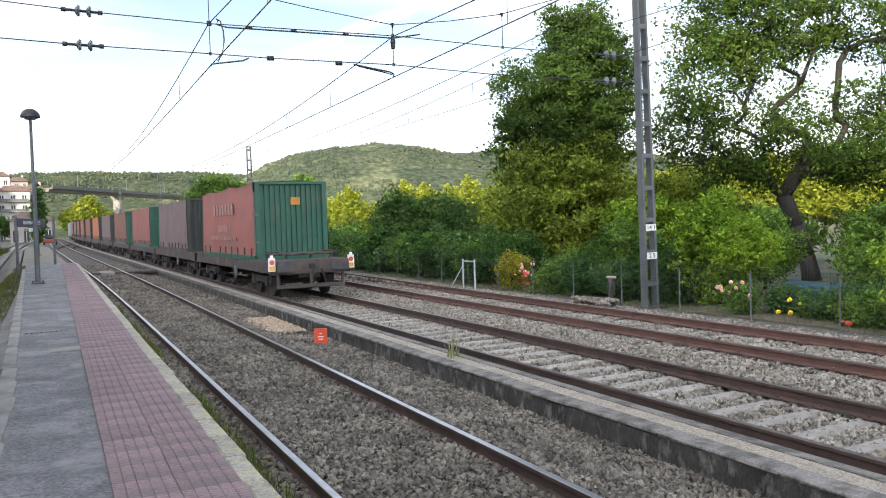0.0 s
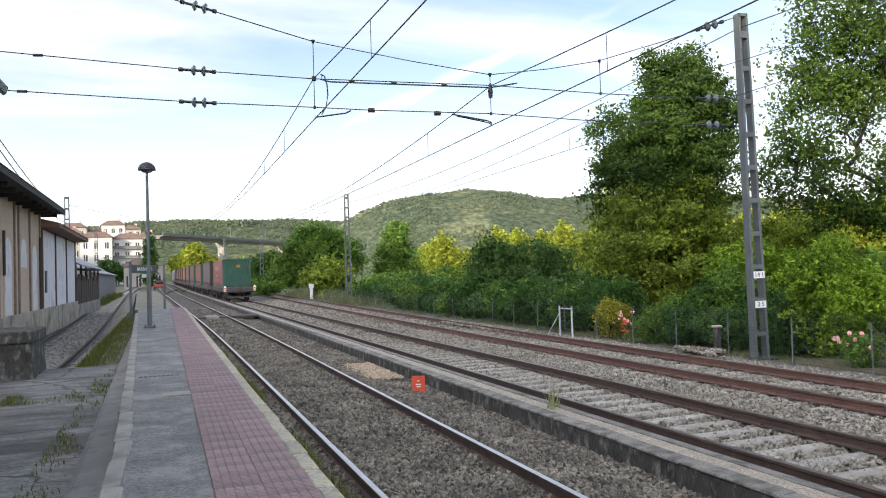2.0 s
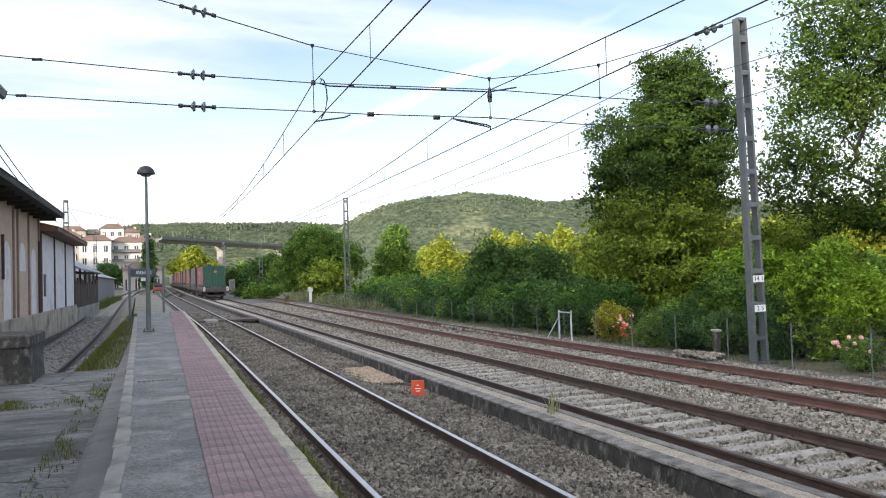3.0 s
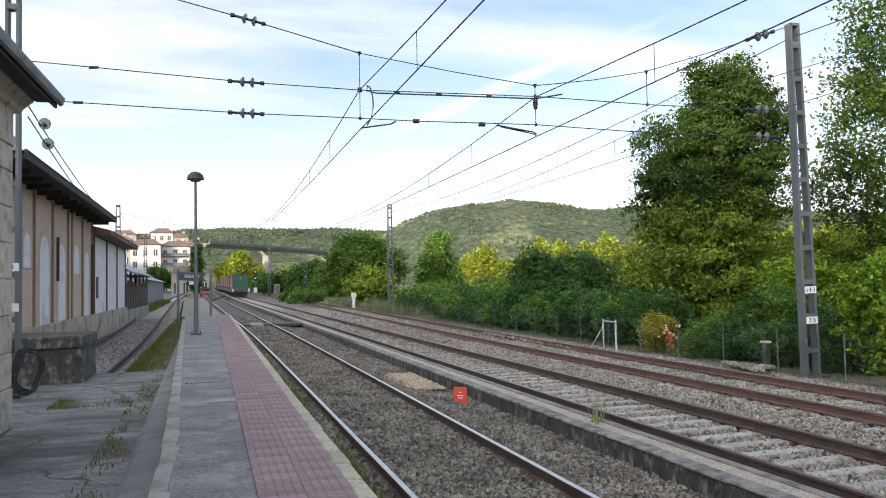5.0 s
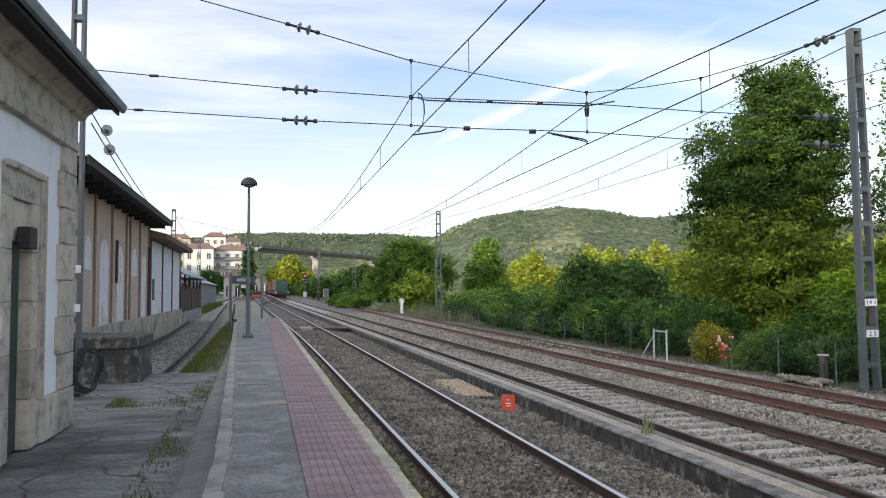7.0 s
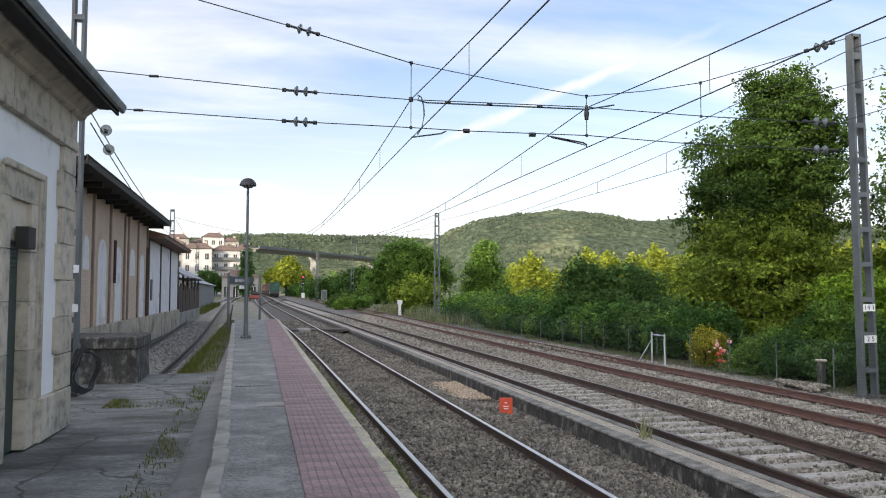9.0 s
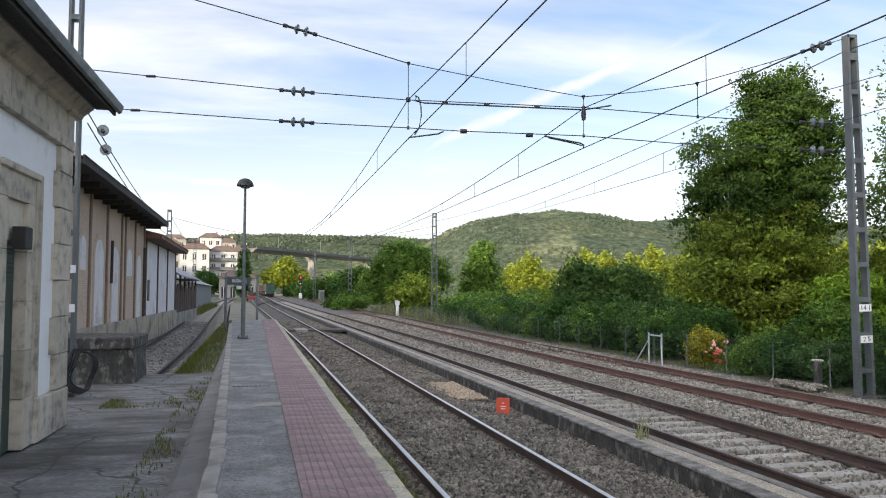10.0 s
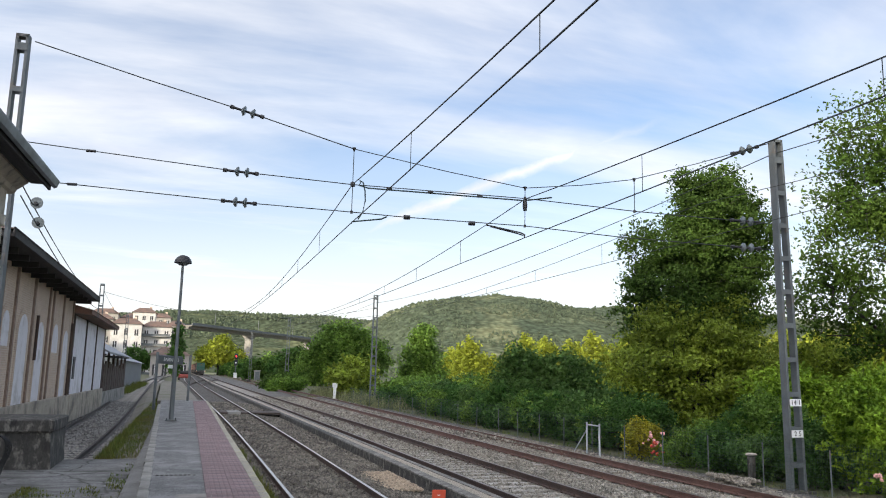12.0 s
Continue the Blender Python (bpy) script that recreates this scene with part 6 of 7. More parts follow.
for k, (x, y, w, h, m_) in enumerate(((17.0, 15.6, 2.6, 2.2, LEAF_BRIGHT), (16.4, 10.9, 1.3, 0.5, LEAF_FIG), (18.6, 12.4, 2.6, 1.5, LEAF_MID), (17.6, 9.4, 2.2, 1.3, LEAF_MID), (19.0, 16.5, 3, 2.4, LEAF_MID), (21.5, 10.0, 3.4, 2.2, LEAF_BRIGHT), (24.0, 15.4, 4, 2.6, LEAF_MID), (26.5, 17.5, 4, 3.0, LEAF_DARK), (13.9, 8.0, 1.3, 1.0, LEAF_BRIGHT), (13.7, 6.8, 1.2, .8, LEAF_FIG), (14.4, 11.8, .9, .6, LEAF_FIG), (14.0, 9.6, 1.2, .6, LEAF_MID))):
    shrub("garden_shrub", (x, y, -0.62), "leafy garden plant behind the fence", w, w, h, 190, 0.085, m_, 340 + k)
sheet = thing("blue_sheet", (17.2, 13.2, -0.6), "blue plastic sheet over a heap in the garden", "tarpaulin")
raw("sheet", *sweep([(-0.6, 0), (0.6, 0), (0.45, 0.32), (0.1, 0.46), (-0.4, 0.38)], spaced([(-0.8, 0.8, 8)]), lambda x, y, z: (x, y, z * (1 + 0.25 * noise.noise((x * 3, y * 3, 1))))), BLUE_SHEET, sheet)
for k in range(13):
    y = 24.5 + k * 2.7 + rng.uniform(-.6, .6)
    x = 15.0 + bend(y) + rng.uniform(-.4, 1.6)
    h = rng.uniform(1.5, 2.7)
    shrub("hedge_shrub", (x, y, ground_z(x, y)), "dark green shrub crowding the fence", rng.uniform(2.2, 3.4), 2.6, h, 210, 0.10, (LEAF_DARK, LEAF_FIG, LEAF_MID, LEAF_FIG)[k % 4], 100 + k)
for k in range(12):
    y = 22 + k * 4.0 + rng.uniform(-1, 1)
    x = 19.5 + rng.uniform(-1.2, 3.0) + 0.05 * (y - 22)
    h = rng.uniform(1.7, 2.7)
    shrub("back_shrub", (x, y, ground_z(x, y)), "tall green shrub behind the fence", rng.uniform(3.4, 4.8), 3.4, h, 240, 0.16, (LEAF_MID, LEAF_LIGHT, LEAF_FIG)[k % 3], 130 + k)
for k, (x, y, w, h, m_) in enumerate(((14.2, 70, 5.4, 5.2, LEAF_LIGHT), (16.6, 63, 4.5, 2.6, LEAF_MID), (19.5, 66, 5, 3.0, LEAF_MID), (11.2, 96, 5, 2.5, LEAF_MID), (11.6, 105, 5, 3.2, LEAF_TALL), (23, 60, 5, 3.2, LEAF_MID), (27, 58, 5, 3.4, LEAF_DARK), (31, 62, 6, 3.6, LEAF_MID), (26, 46, 5, 3.2, LEAF_MID), (30, 42, 5, 3.5, LEAF_DARK), (28, 33, 5, 3.4, LEAF_MID), (30, 26, 6, 3.6, LEAF_MID), (33, 20, 6, 3.8, LEAF_DARK), (36, 52, 7, 4, LEAF_MID), (40, 36, 7, 4, LEAF_MID), (34, 14, 7, 4, LEAF_MID))):
    shrub("field_shrub", (x, y, ground_z(x, y)), "leafy shrub in the rough ground", w, w * .8, h * 0.72, 250, 0.2, m_, 160 + k)


def flowers(at, spread_x, spread_z, count, mat, seed, label):
    root = thing("rose_blooms", at, label, "flowers")
    rg = random.Random(seed)
    for k in range(count):
        bm = bmesh.new()
        bmesh.ops.create_icosphere(bm, subdivisions=1, radius=rg.uniform(0.035, 0.062))
        for v in bm.verts:
            v.co *= rg.uniform(0.75, 1.2)
        bm.transform(Matrix.Translation((rg.uniform(-1, 1) * spread_x * .4, rg.uniform(-1, 1) * spread_x, rg.uniform(0, spread_z))))
        part("bloom", bm, mat, root)


stones("gravel_heap", 900, 12.5, 13.0, 15.7, 17.2, -0.56, STONE, "low heap of gravel beside the outer track", 0.05, (), 9, 1.0, 0.08)
stones("sand_patch", 2600, 4.15, 5.25, 17.4, 20.6, -0.755, SAND, "patch of spilt beige sand beside the track", 0.05, (), 15, 1.0)
flowers((13.2, 20.5, -0.15), 0.55, 0.45, 12, ROSE, 1, "pink roses over the fence")
flowers((13.2, 20.3, -0.35), 0.4, 0.35, 10, ROSE_RED, 2, "red roses in the hedge")
flowers((13.3, 12.3, -0.15), 0.4, 0.3, 8, ROSE, 3, "pale pink roses by the mast")
flowers((13.6, 11.0, -0.45), 0.5, 0.25, 6, ROSE_YELLOW, 4, "yellow roses in the garden")
flowers((13.4, 9.6, -0.55), 0.12, 0.1, 3, ROSE_RED, 5, "red flower in the garden")

tagged(raw("garden_bed", *sweep([(13.1, -0.9), (24, -0.9), (24, -0.50), (13.1, -0.58)], spaced([(4, 14, 20)]), lambda x, y, z: (x, y, z + 0.05 * noise.noise((x * 1.5, y * 1.5, 8)))), DRY_SOIL), "dry garden soil behind the fence", "soil", kind="structure")


def tufts(name, count, area, h, mat, label, seed, z, bare=-0.05):
    rg = np.random.default_rng(seed)
    x = rg.uniform(area[0], area[1], count)
    y = rg.uniform(area[2], area[3], count)
    keep = np.array([noise.noise((a * 0.9, b * 0.5, seed)) + 0.5 * noise.noise((a * 4, b * 2.5, seed)) > bare + 0.3 * math.sin(a * 91 + b * 57) for a, b in zip(x, y)])
    x, y = x[keep], y[keep]
    n = len(x)
    zz = np.array([z(a, b) for a, b in zip(x, y)])
    ang, lean = rg.uniform(0, 2 * math.pi, n), rg.uniform(0.05, 0.6, n)
    hh = h * rg.uniform(0.4, 1.2, n)
    w = 0.007 + 0.012 * h
    v = np.empty((n, 3, 3))
    v[:, 0] = np.stack([x - w * np.cos(ang), y - w * np.sin(ang), zz], 1)
    v[:, 1] = np.stack([x + w * np.cos(ang), y + w * np.sin(ang), zz], 1)
    v[:, 2] = np.stack([x + hh * lean * np.sin(ang), y - hh * lean * np.cos(ang), zz + hh], 1)
    f = np.arange(n * 3).reshape(-1, 3)
    return tagged(raw(name, v.reshape(-1, 3).tolist(), f.tolist(), mat), label, "grass", kind="stuff")


tufts("weeds", 30000, (-2.05, -1.0, 21.5, 60), 0.22, GRASS, "yellowish weeds between siding and platform", 1, lambda x, y: -0.55 + rise(y), -0.35)
tufts("weeds", 9000, (1.32, 1.85, 4, 26), 0.19, GRASS, "sparse weeds below the platform edge", 2, lambda x, y: -0.72)
tufts("weeds", 6000, (-1.35, -0.82, 6, 21), 0.065, GRASS, "weeds along the platform ledge", 3, lambda x, y: -0.43, 0.28)
tufts("weeds", 2400, (-2.7, -1.3, 15.2, 16.4), 0.06, GRASS, "weeds in the cracks of the yard", 4, lambda x, y: -0.42, 0.3)
tufts("dry_grass", 9000, (12.2, 15.5, 52, 85), 0.9, DRY_GRASS, "tall dry grass beside the outer track", 5, lambda x, y: ground_z(x, y))
tufts("verge_grass", 2500, (13.0, 13.5, 8, 60), 0.25, GRASS, "verge grass along the fence", 6, lambda x, y: -0.68 + rise(y))
tufts("dry_grass", 26, (5.85, 6.05, 11.2, 11.6), 0.42, DRY_GRASS, "dry grass tuft on the low wall", 7, lambda x, y: -0.6)
tufts("weeds", 5000, (-6.5, -4.8, 72, 110), 0.6, GRASS, "rough grass beside the siding", 8, lambda x, y: -0.6 + rise(y))

# ---------------------------------------------------------------- village, viaduct, far houses
def town_house(at, w, d, h, floors, cols, wall_mat, label, turn=0.0, balcony=False, grounded=True):
    low = ground_z(at[0], at[1]) - 0.6 if grounded else at[2]
    extra = max(0.0, at[2] - low)
    root = thing("house", (at[0], at[1], at[2] - extra), label, "house", "village houses", turn)
    h, floors = h + extra, floors + int(extra // 3)
    part("wall", block(-w / 2, w / 2, 0, d, 0, h), wall_mat, root)
    raw("roof", [(-w / 2 - .5, -.5, h), (w / 2 + .5, -.5, h), (w / 2 + .5, d + .5, h), (-w / 2 - .5, d + .5, h), (-w / 4, d / 2, h + 2.0), (w / 4, d / 2, h + 2.0)], [(0, 1, 5, 4), (1, 2, 5), (2, 3, 4, 5), (3, 0, 4), (0, 3, 2, 1)], TOWN_ROOF, root)
    fh = (h - 0.6) / floors
    for f in range(floors):
        for c in range(cols):
            x = -w / 2 + w * (c + 0.5) / cols
            wn_ = part("window", block(x - 0.55, x + 0.55, -0.06, 0.1, 0.9 + f * fh, 0.9 + f * fh + fh * 0.5), DARK, root, "dark window")
            part("frame", block(x - 0.05, x + 0.05, -0.1, -0.05, 0.9 + f * fh, 0.9 + f * fh + fh * 0.5), WHITE_SIGN, wn_)
        if balcony:
            part("balcony", block(-w / 2 + .3, w / 2 - .3, -1.2, 0, f * fh + 0.45, f * fh + 0.65), CONCRETE, root)
            part("railing", block(-w / 2 + .3, w / 2 - .3, -1.2, -1.14, f * fh + 0.65, f * fh + 1.35), GALV, root)
    part("chimney", block(w * .2, w * .2 + .8, d * .5, d * .5 + .8, h + .5, h + 2.6), BRICK, root)
    return root


town_house((-19.3, 262, 5.9), 9, 8, 10.0, 3, 3, TOWN_WALL, "white three-storey house with a brown tiled roof")
town_house((-10.6, 266, 5.0), 9, 8, 10.5, 4, 3, TOWN_WALL, "pale apartment house with balconies", balcony=True)
town_house((-5.2, 285, 4.6), 5, 8, 12.5, 4, 2, TOWN_GREY, "tall beige house beside the apartments", balcony=True)
town_house((-29.5, 276, 9.5), 10, 8, 8.5, 2, 3, TOWN_GREY, "dark house with a brown roof on the slope")
town_house((-34.0, 240, 8.5), 9, 8, 6.0, 2, 3, TOWN_WALL, "pale house on the slope")
town_house((-21.0, 330, 14), 12, 8, 8, 2, 3, TILE, "brown house above the village")
town_house((-17.5, 318, 17.5), 8, 8, 6.0, 2, 3, TOWN_WALL, "pale house higher up the slope")
town_house((-32.0, 322, 16.5), 10, 8, 6.5, 2, 3, TOWN_GREY, "grey house higher up the slope")
town_house((-12.5, 345, 18.5), 8, 8, 5.0, 2, 3, TOWN_GREY, "small house at the top of the village")
town_house((-4.6, 206, 2.0), 9, 8, 3.6, 1, 4, TOWN_GREY, "low brick building with a red tiled roof", 0)
far_z = lambda x, y: hill_z(x, y)
for k, (x, y) in enumerate(((118, 520), (124, 528), (131, 524), (137, 530), (143, 524), (150, 532), (300, 640), (312, 648), (322, 640), (360, 690), (250, 640), (70, 505), (62, 500), (78, 512))):
    town_house((x * 0.6 if k < 6 else x, y, max(ground_z(x, y), far_z(x * 0.6 if k < 6 else x, y)) - 0.4), 9 + k % 3 * 3, 7, 4.5, 1, 2, WHITE_PAINT, "small pale house in the valley", k * 17 % 40 - 20, grounded=False)

via = thing("viaduct", (0, 0, 0), "long grey concrete road viaduct on tall piers", "bridge")
A, B = Vector((-3.0, 325, 19.8)), Vector((150, 610, 23.0))
d_ = (B - A).normalized()
s_ = Vector((d_.y, -d_.x, 0))


def deck_at(x, y, z):
    p = A + d_ * y + s_ * x
    return (p.x, p.y, p.z + z)


LEN = (B - A).length
# the deck takes the darker wall material: its shade is put into the colour
raw("deck", *sweep([(-3.6, -0.2), (-3.3, -0.45), (-2.2, -0.6), (-1.9, -1.5), (1.9, -1.5), (2.2, -0.6), (3.3, -0.45), (3.6, -0.2), (3.6, 0), (-3.6, 0)], [0, LEN], deck_at), WALL_TOP, via)
for x in (-3.45, 3.45):
    raw("parapet", *sweep([(x - .12, 0), (x + .12, 0), (x + .12, 0.9), (x - .12, 0.9)], [0, LEN], deck_at), GALV, via)
for k in range(4):
    y = 61 + k * 77
    raw("pier", *sweep([(-1.6, -1.1), (1.6, -1.1), (1.6, 1.1), (-1.6, 1.1)], [0, 1], lambda x, q, z, y=y: deck_at(x, y + z, -24 + q * 21.5)), CONCRETE, via)
    raw("pier_cap", *sweep([(-1.7, -1.2), (1.7, -1.2), (1.7, 1.2), (-1.7, 1.2)], [0, 1], lambda x, q, z, y=y: deck_at(x * (1 + 0.7 * q), y + z, -3.2 + q * 1.7)), CONCRETE, via)
for k in range(9):
    p = deck_at(3.0, 20 + k * 44, 0)
    part("lamp_mast", rod(p, (p[0], p[1], p[2] + 6), 0.12, 6), GALV, via)

# ---------------------------------------------------------------- freight train
PITCH, WLEN = 13.6, 13.0


def wheel_bm(x, y):
    bm = rod((x - 0.06, y, 0.46), (x + 0.06, y, 0.46), 0.46, 20)
    rod((x - 0.10 * (1 if x > 0 else -1), y, 0.46), (x - 0.06 * (1 if x > 0 else -1), y, 0.46), 0.50, 20, bm=bm)
    return bm


def build_wagon():
    """A flat container wagon; origin at rail level below its rear end, y forward."""
    w = thing("container_wagon", (0, 0, 0), "dusty brown flat container wagon on two bogies", "railway wagon", "container wagons")
    for x in (-1.27, 1.19):
        part("side_sill", block(x, x + 0.08, 0.0, WLEN, 0.78, 1.16, 0.012), WAGON, w)
    part("deck_frame", block(-1.19, 1.19, 0.05, WLEN - 0.05, 0.98, 1.12), WAGON, w)
    for y in (0.0, WLEN - 0.14):
        part("end_beam", block(-1.30, 1.30, y, y + 0.14, 0.74, 1.20, 0.015), WAGON, w)
    part("centre_sill", block(-0.35, 0.35, 0.2, WLEN - 0.2, 0.62, 0.98), WAGON, w)
    for y in (0, WLEN):
        s = -1 if y == 0 else 1
        for x in (-0.875, 0.875):
            b_ = part("buffer", rod((x, y, 1.0), (x, y + s * 0.26, 1.0), 0.10, 12), WHEEL_M, w)
            y0, y1 = sorted((y + s * 0.26, y + s * 0.31))
            part("buffer_head", block(x - 0.27, x + 0.27, y0, y1, 0.82, 1.18, 0.02), BUFFER, b_, "wide grey steel buffer plate")
        hk = part("drawhook", block(-0.06, 0.06, min(y, y + s * 0.3), max(y, y + s * 0.3), 0.92, 1.06, 0.02), WHEEL_M, w)
        for k in range(3):
            part("chain_link", rod((0.03 - 0.02 * k, y + s * 0.26, 0.9 - 0.14 * k), (-0.03 + 0.02 * k, y + s * 0.22, 0.76 - 0.14 * k), 0.025, 6), WHEEL_M, hk)
        part("brake_hose", rod((0.3, y + s * 0.12, 0.9), (0.42, y + s * 0.2, 0.45), 0.03, 6), RUBBER, w)
    for yb in (2.2, WLEN - 2.2):
        bg = part("bogie_frame", block(-1.05, -0.90, yb - 1.35, yb + 1.35, 0.42, 0.68, 0.03), WHEEL_M, w)
        part("bogie_side", block(0.90, 1.05, yb - 1.35, yb + 1.35, 0.42, 0.68, 0.03), WHEEL_M, bg)
        part("bolster", block(-1.0, 1.0, yb - 0.25, yb + 0.25, 0.45, 0.8, 0.03), WHEEL_M, bg)
        for ya in (yb - 0.9, yb + 0.9):
            part("axle", rod((-1.1, ya, 0.46), (1.1, ya, 0.46), 0.08, 8), WHEEL_M, bg)
            for x in (-0.86, 0.86):
                part("wheel", wheel_bm(x, ya), WHEEL_M, bg)
            for x in (-0.99, 0.99):
                for e in (-0.26, 0.26):
                    part("coil_spring", rod((x, ya + e, 0.34), (x, ya + e, 0.62), 0.075, 10), WHEEL_M, bg)
            for x in (-1.0, 1.0):
                part("axle_box", block(x - 0.12, x + 0.12, ya - 0.17, ya + 0.17, 0.32, 0.62, 0.04), WHEEL_M, bg)
    for y in (5.6, 7.3):
        part("brake_gear", block(-0.9, 0.9, y, y + 0.12, 0.5, 0.75), WAGON, w)
    part("brake_wheel", rod((-1.24, 5.0, 0.66), (-1.29, 5.0, 0.66), 0.24, 14), GALV, w, "pale brake handwheel")
    part("end_step", block(-1.1, 1.1, -0.02, 0.16, 0.30, 0.42, 0.02), WAGON, w)
    for x in (-1.05, 0.0, 1.05):
        part("step_bracket", block(x - 0.04, x + 0.04, 0.02, 0.1, 0.42, 0.76), WAGON, w)
    return w


def build_container(tarp_mat, end_mat, label, lettered=False, h=2.6):
    """A bulk container with corrugated ends, corner posts and tarpaulin sides; origin on the wagon's deck, below its rear end."""
    c = thing("freight_container", (0, 0, 0), label, "container", "freight containers")
    L, W, z0 = 9.5, 2.44, 0.12
    for y0, face in ((0.0, -1), (L, 1)):
        prof = []
        x, n = -W / 2 + 0.16, 12
        step = (W - 0.32) / n
        for k in range(n):
            a = x + k * step
            prof += [(a, 0.0), (a + step * .35, 0.0), (a + step * .45, 0.07), (a + step * .9, 0.07)]
        prof.append((W / 2 - 0.16, 0.0))
        vs = [(px, y0 - face * (0.06 + py), z) for z in (z0 + 0.15, z0 + h - 0.1) for px, py in prof]
        m_ = len(prof)
        fs = [(i, i + 1, m_ + i + 1, m_ + i) for i in range(m_ - 1)]
        raw("corrugated_end", vs, fs, end_mat, c)
        a, b = sorted((y0, y0 - face * 0.12))
        for x0, x1 in ((-W / 2, -W / 2 + 0.16), (W / 2 - 0.16, W / 2)):
            part("corner_post", block(x0, x1, a, b, z0, z0 + h, 0.01), end_mat, c)
        part("end_rail", block(-W / 2 + .16, W / 2 - .16, a, b, z0 + h - 0.1, z0 + h, 0.01), end_mat, c)
        part("end_rail", block(-W / 2 + .16, W / 2 - .16, a, b, z0, z0 + 0.15, 0.01), end_mat, c)
    part("floor", block(-W / 2, W / 2, 0.1, L - 0.1, z0, z0 + 0.1), end_mat, c)
    for s in (-1, 1):
        rail_ = part("side_rail", block(s * W / 2 - 0.06, s * W / 2 + 0.06, 0.12, L - 0.12, z0, z0 + 0.18, 0.01), BOX_GREEN if end_mat is BOX_GREEN else WAGON, c)
        # sagging tarpaulin
        ny, nz = 26, 8
        vs = []
        for j in range(nz + 1):
            for i in range(ny + 1):
                y, q = 0.10 + (L - 0.2) * i / ny, j / nz
                bulge = 0.035 + 0.03 * noise.noise((y * 0.9, q * 2, s * 3 + L)) + 0.02 * math.sin(y * 2.1) * (1 - q)
                top = -0.10 * abs(math.sin(y * 0.8)) * (q > 0.95)
                vs.append((s * (W / 2 + bulge), y, z0 + 0.16 + (h - 0.14) * q + top))
        fs = [(j * (ny + 1) + i, j * (ny + 1) + i + 1, (j + 1) * (ny + 1) + i + 1, (j + 1) * (ny + 1) + i) for j in range(nz) for i in range(ny)]
        ta = raw("tarpaulin", vs, fs, tarp_mat, c, smooth=True)
        for k in range(9):
            part("strap", block(s * (W / 2 + 0.05) - 0.015, s * (W / 2 + 0.05) + 0.03 * (s > 0) + 0.015, 0.5 + k * 1.05, 0.56 + k * 1.05, z0 + 0.05, z0 + 0.42), DARK, ta)
    ny = 26
    vs = [(x, 0.1 + (L - 0.2) * i / ny, z0 + h - 0.02 + (0.06 if abs(x) < 1 else 0) - 0.10 * abs(math.sin((0.1 + (L - 0.2) * i / ny) * 0.8))) for i in range(ny + 1) for x in (-W / 2 - 0.05, -0.4, 0.4, W / 2 + 0.05)]
    raw("top_sheet", vs, [(i * 4 + k, i * 4 + k + 1, i * 4 + k + 5, i * 4 + k + 4) for i in range(ny) for k in range(3)], tarp_mat, c, smooth=True)
    if lettered:
        pl = part("plate", block(-0.02, 0.30, 0.04, 0.07, 1.95, 2.2), ORANGE, c, "small yellow plate")
        x = -W / 2 - 0.11
        for y0, y1, a, b in ((3.1, 6.9, 1.72, 2.14), (4.2, 5.9, 1.10, 1.36), (2.6, 7.4, 0.78, 0.92)):
            # plain bars stand for the maker's lettering
            n = 7 if b - a > 0.3 else 5 if b - a > 0.2 else 12
            for k in range(n):
                f0, cell = y0 + (y1 - y0) * k / n, (y1 - y0) / n * 0.68
                part("lettering_bar", block(x + 0.02, x + 0.03, f0, f0 + cell * 0.8, a, b), LETTER, c)
        for y in (0.04,):
            part("locking_bar", rod((-W / 2 - 0.03, y, 0.3), (-W / 2 - 0.03, y, 2.4), 0.025, 8), GALV, c)
            part("bar_keeper", block(-W / 2 - 0.08, -W / 2 + 0.1, y - 0.05, y - 0.02, 0.7, 0.78), GALV, c)
            part("bar_keeper", block(-W / 2 - 0.08, -W / 2 + 0.1, y - 0.05, y - 0.02, 1.6, 1.68), GALV, c)
    return c


first = build_wagon()
LOADS = [(TARP_RED, BOX_GREEN, "green corrugated container with faded red tarpaulin sides"), (TARP_MAUVE, BOX_DARK, "dark container under a dusty mauve tarpaulin"),
         (TARP_RED, BOX_GREEN, "green container with red tarpaulin sides"), (TARP_BROWN, BOX_GREEN, "green container with brown tarpaulin sides"),
         (TARP_MAUVE, BOX_DARK, "dark container under a grey tarpaulin"), (TARP_ORANGE, BOX_DARK, "container under an orange tarpaulin"),
         (TARP_BROWN, BOX_DARK, "container under a brown tarpaulin"), (TARP_RED, BOX_DARK, "container under a red tarpaulin"),
         (TARP_BROWN, BOX_DARK, "container under a brown tarpaulin"), (TARP_MAUVE, BOX_DARK, "container under a grey tarpaulin"), (TARP_RED, BOX_DARK, "container under a red tarpaulin")]
TRAIN = []
made = {}
for k, (tm, em, label) in enumerate(LOADS):
    wagon_ = first if k == 0 else copy_thing(first, pose(0, 0, 0))
    if (tm, em) in made and k > 2:
        box_ = copy_thing(made[(tm, em)], pose(0, 0, 0))
        box_["label"] = label
    else:
        box_ = build_container(tm, em, label, lettered=(k == 0))
        made[(tm, em)] = box_
    if k == 2:
        made[(tm, em)] = box_
    TRAIN += [(wagon_, k * PITCH, 0.0), (box_, k * PITCH, 1.9)]
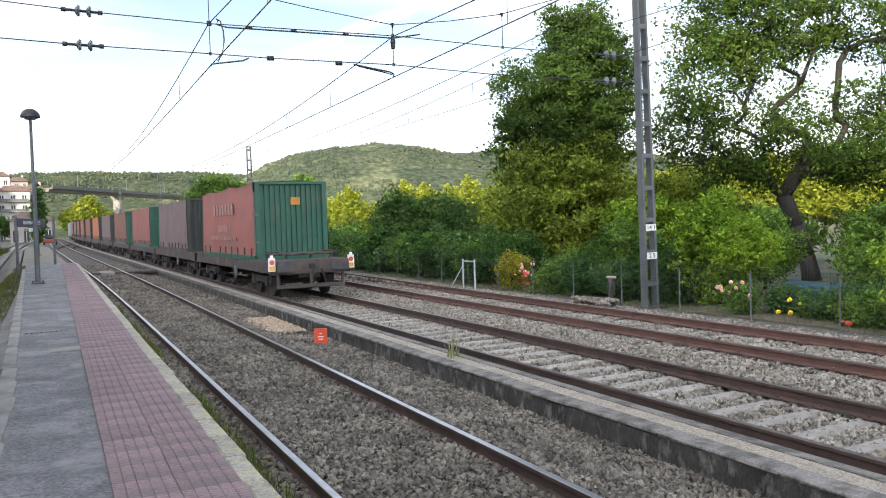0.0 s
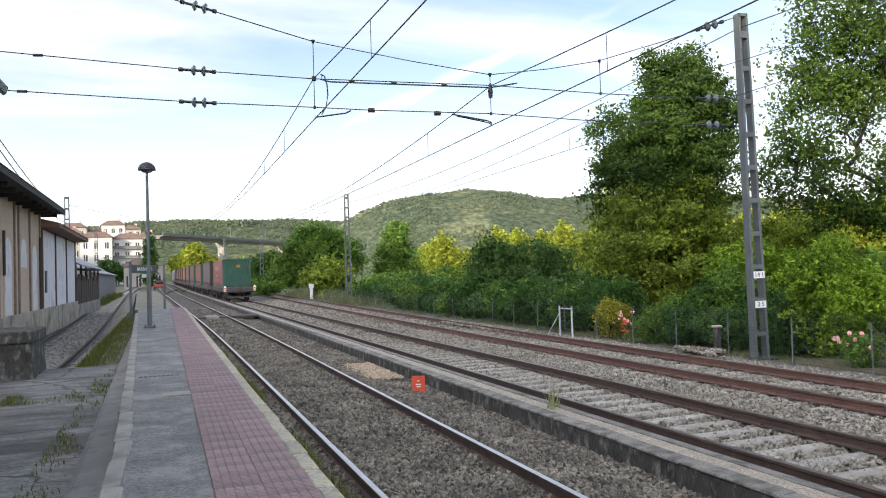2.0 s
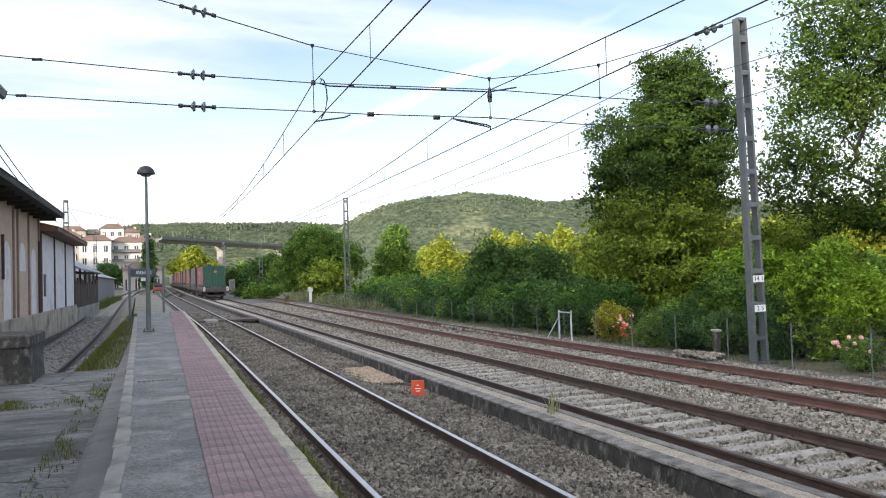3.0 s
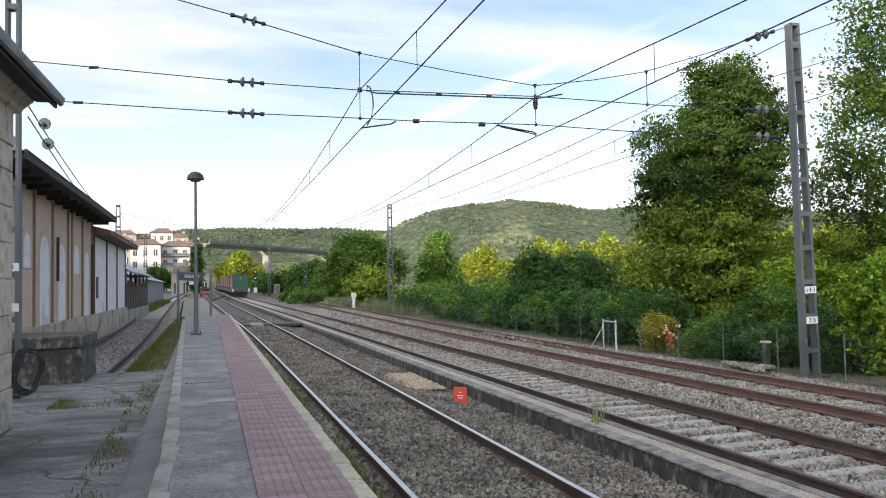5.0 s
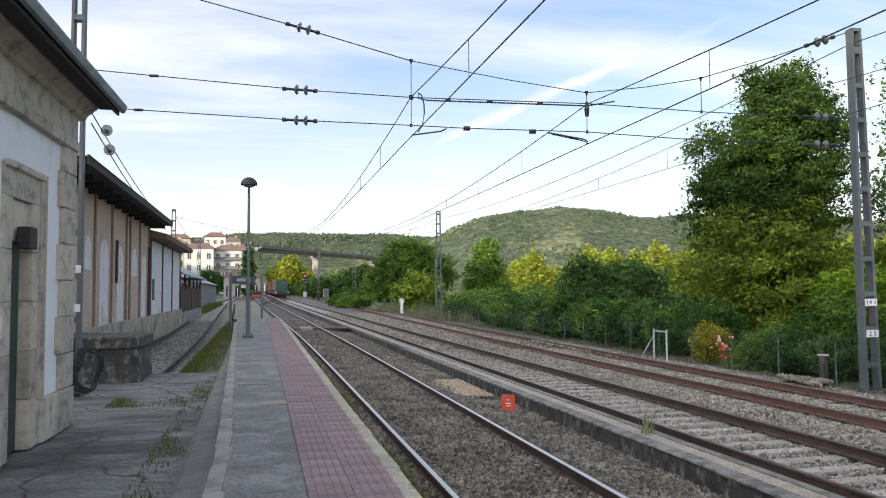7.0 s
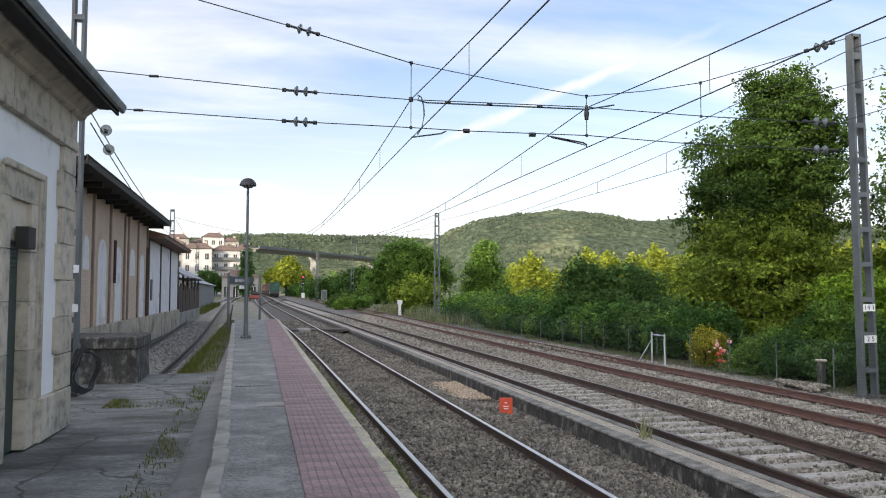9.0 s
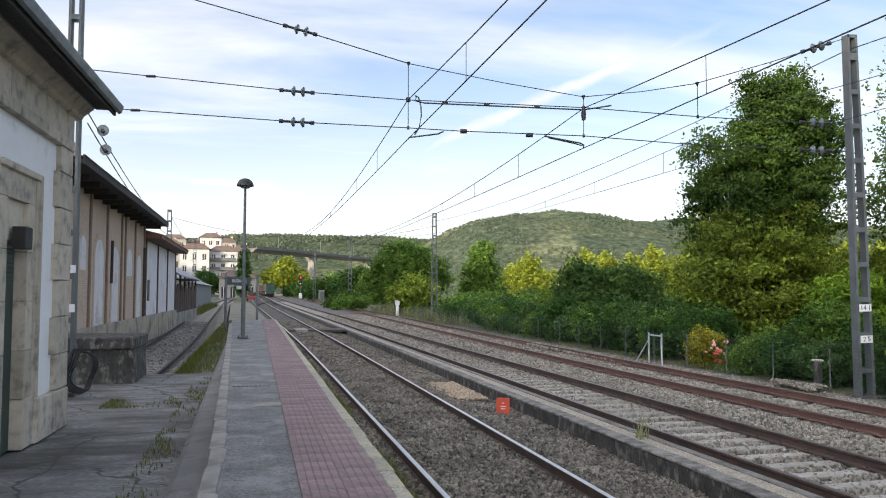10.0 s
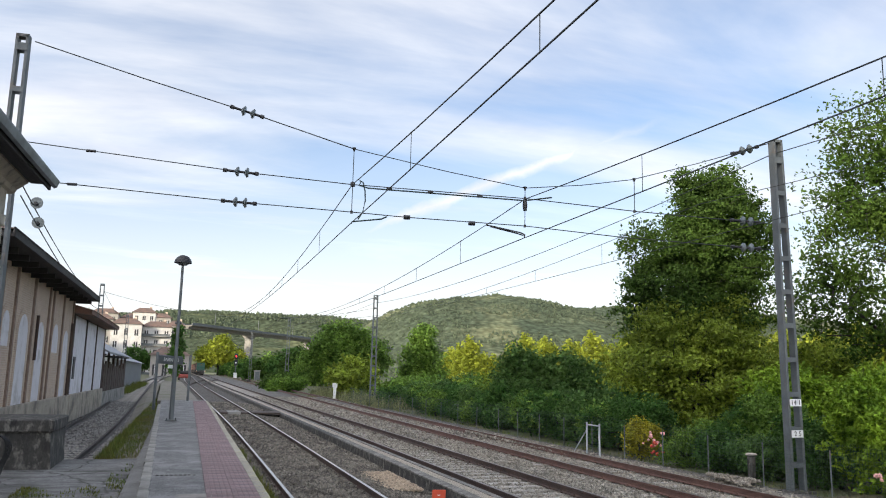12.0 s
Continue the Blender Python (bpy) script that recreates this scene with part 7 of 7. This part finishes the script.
for s in (-1, 1):
    tl = thing("tail_marker", (0, 0, 0), "white tail marker board with red and yellow marks", "marker", "tail markers")
    part("board", block(-0.11, 0.11, -0.03, 0.0, 0, 0.42, 0.02), WHITE_SIGN, tl)
    part("handle", block(-0.05, 0.05, -0.03, 0.0, 0.42, 0.50, 0.01), WHITE_SIGN, tl)
    part("red_disc", rod((0, -0.03, 0.28), (0, -0.036, 0.28), 0.075, 14), RED_SIGN, tl)
    part("yellow_panel", block(-0.08, 0.08, -0.036, -0.03, 0.04, 0.16), YELLOW, tl)
    TRAIN.append((tl, 0.0, -0.12, s * 1.27, 0.86))
chain = thing("lashing_chain", (0, 0, 0), "heap of rusty lashing chain on the wagon's rear deck", "chain")
for k in range(5):
    rg = random.Random(70 + k)
    ends = [(-1.1 + 0.24 * i, 0.25 * math.sin(i * 1.3 + k) + rg.uniform(-.12, .12), 0.05 + rg.uniform(0, 0.13) + 0.07 * abs(math.sin(i * 0.9 + k))) for i in range(10)]
    raw("chain_run", *tube(ends, 0.026, 5), WAGON, chain)
for x in (-1.12, -0.5, 0.3, 1.1):
    part("lashing_ring", rod((x, -0.1, 0.0), (x + 0.05, -0.06, 0.24), 0.045, 8, 0.03), WHEEL_M, chain)
TRAIN.append((chain, 0.0, 1.1, 0.0, 1.19))
loco = thing("locomotive", (0, 0, 0), "pale grey electric locomotive at the train's head", "locomotive")
part("body", block(-1.45, 1.45, 0, 18, 1.0, 3.9, 0.25), LOCO_M, loco)
part("underframe", block(-1.3, 1.3, 0.2, 17.8, 0.35, 1.0, 0.05), WHEEL_M, loco)
part("window", block(-1.1, 1.1, -0.02, 0.1, 2.7, 3.4), DARK, loco)
part("pantograph", block(-0.8, 0.8, 4, 5.5, 3.9, 4.3), DARK, loco)
TRAIN.append((loco, len(LOADS) * PITCH, 0.0))


# ---------------------------------------------------------------- what moves
def motions():
    rear = [(0, 23.6), (0.5, 35.6), (1, 47.6), (1.5, 59.3), (2, 70.8), (2.5, 82), (3, 92.8), (3.5, 103), (4, 112.8), (4.5, 122), (5, 131.4), (5.5, 140.8), (6, 150.3), (6.5, 159.8), (7, 169), (8, 187.5), (9, 205.5), (10, 223), (11, 240.5), (12, 258)]
    for ob, ahead, lift, *more in TRAIN:
        side, up = (more + [0.0, 0.0])[:2]
        rows = []
        for t, y in rear:
            y = y + ahead
            far = y + WLEN
            x0, x1 = T2 + bend(y), T2 + bend(far)
            yaw = math.degrees(math.atan2(-(x1 - x0), WLEN))
            tilt = math.degrees(math.atan2(rise(far) - rise(y), WLEN))
            base = pose(x0, y, RAIL_Z + rise(y), tilt, 0, yaw)
            if up:
                rows.append((t, base @ pose(side, lift, up)))
            else:
                rows.append((t, base @ pose(0, lift, 1.12 - 0.12 if lift else 0.0)))
        walk(ob, rows)


motions()
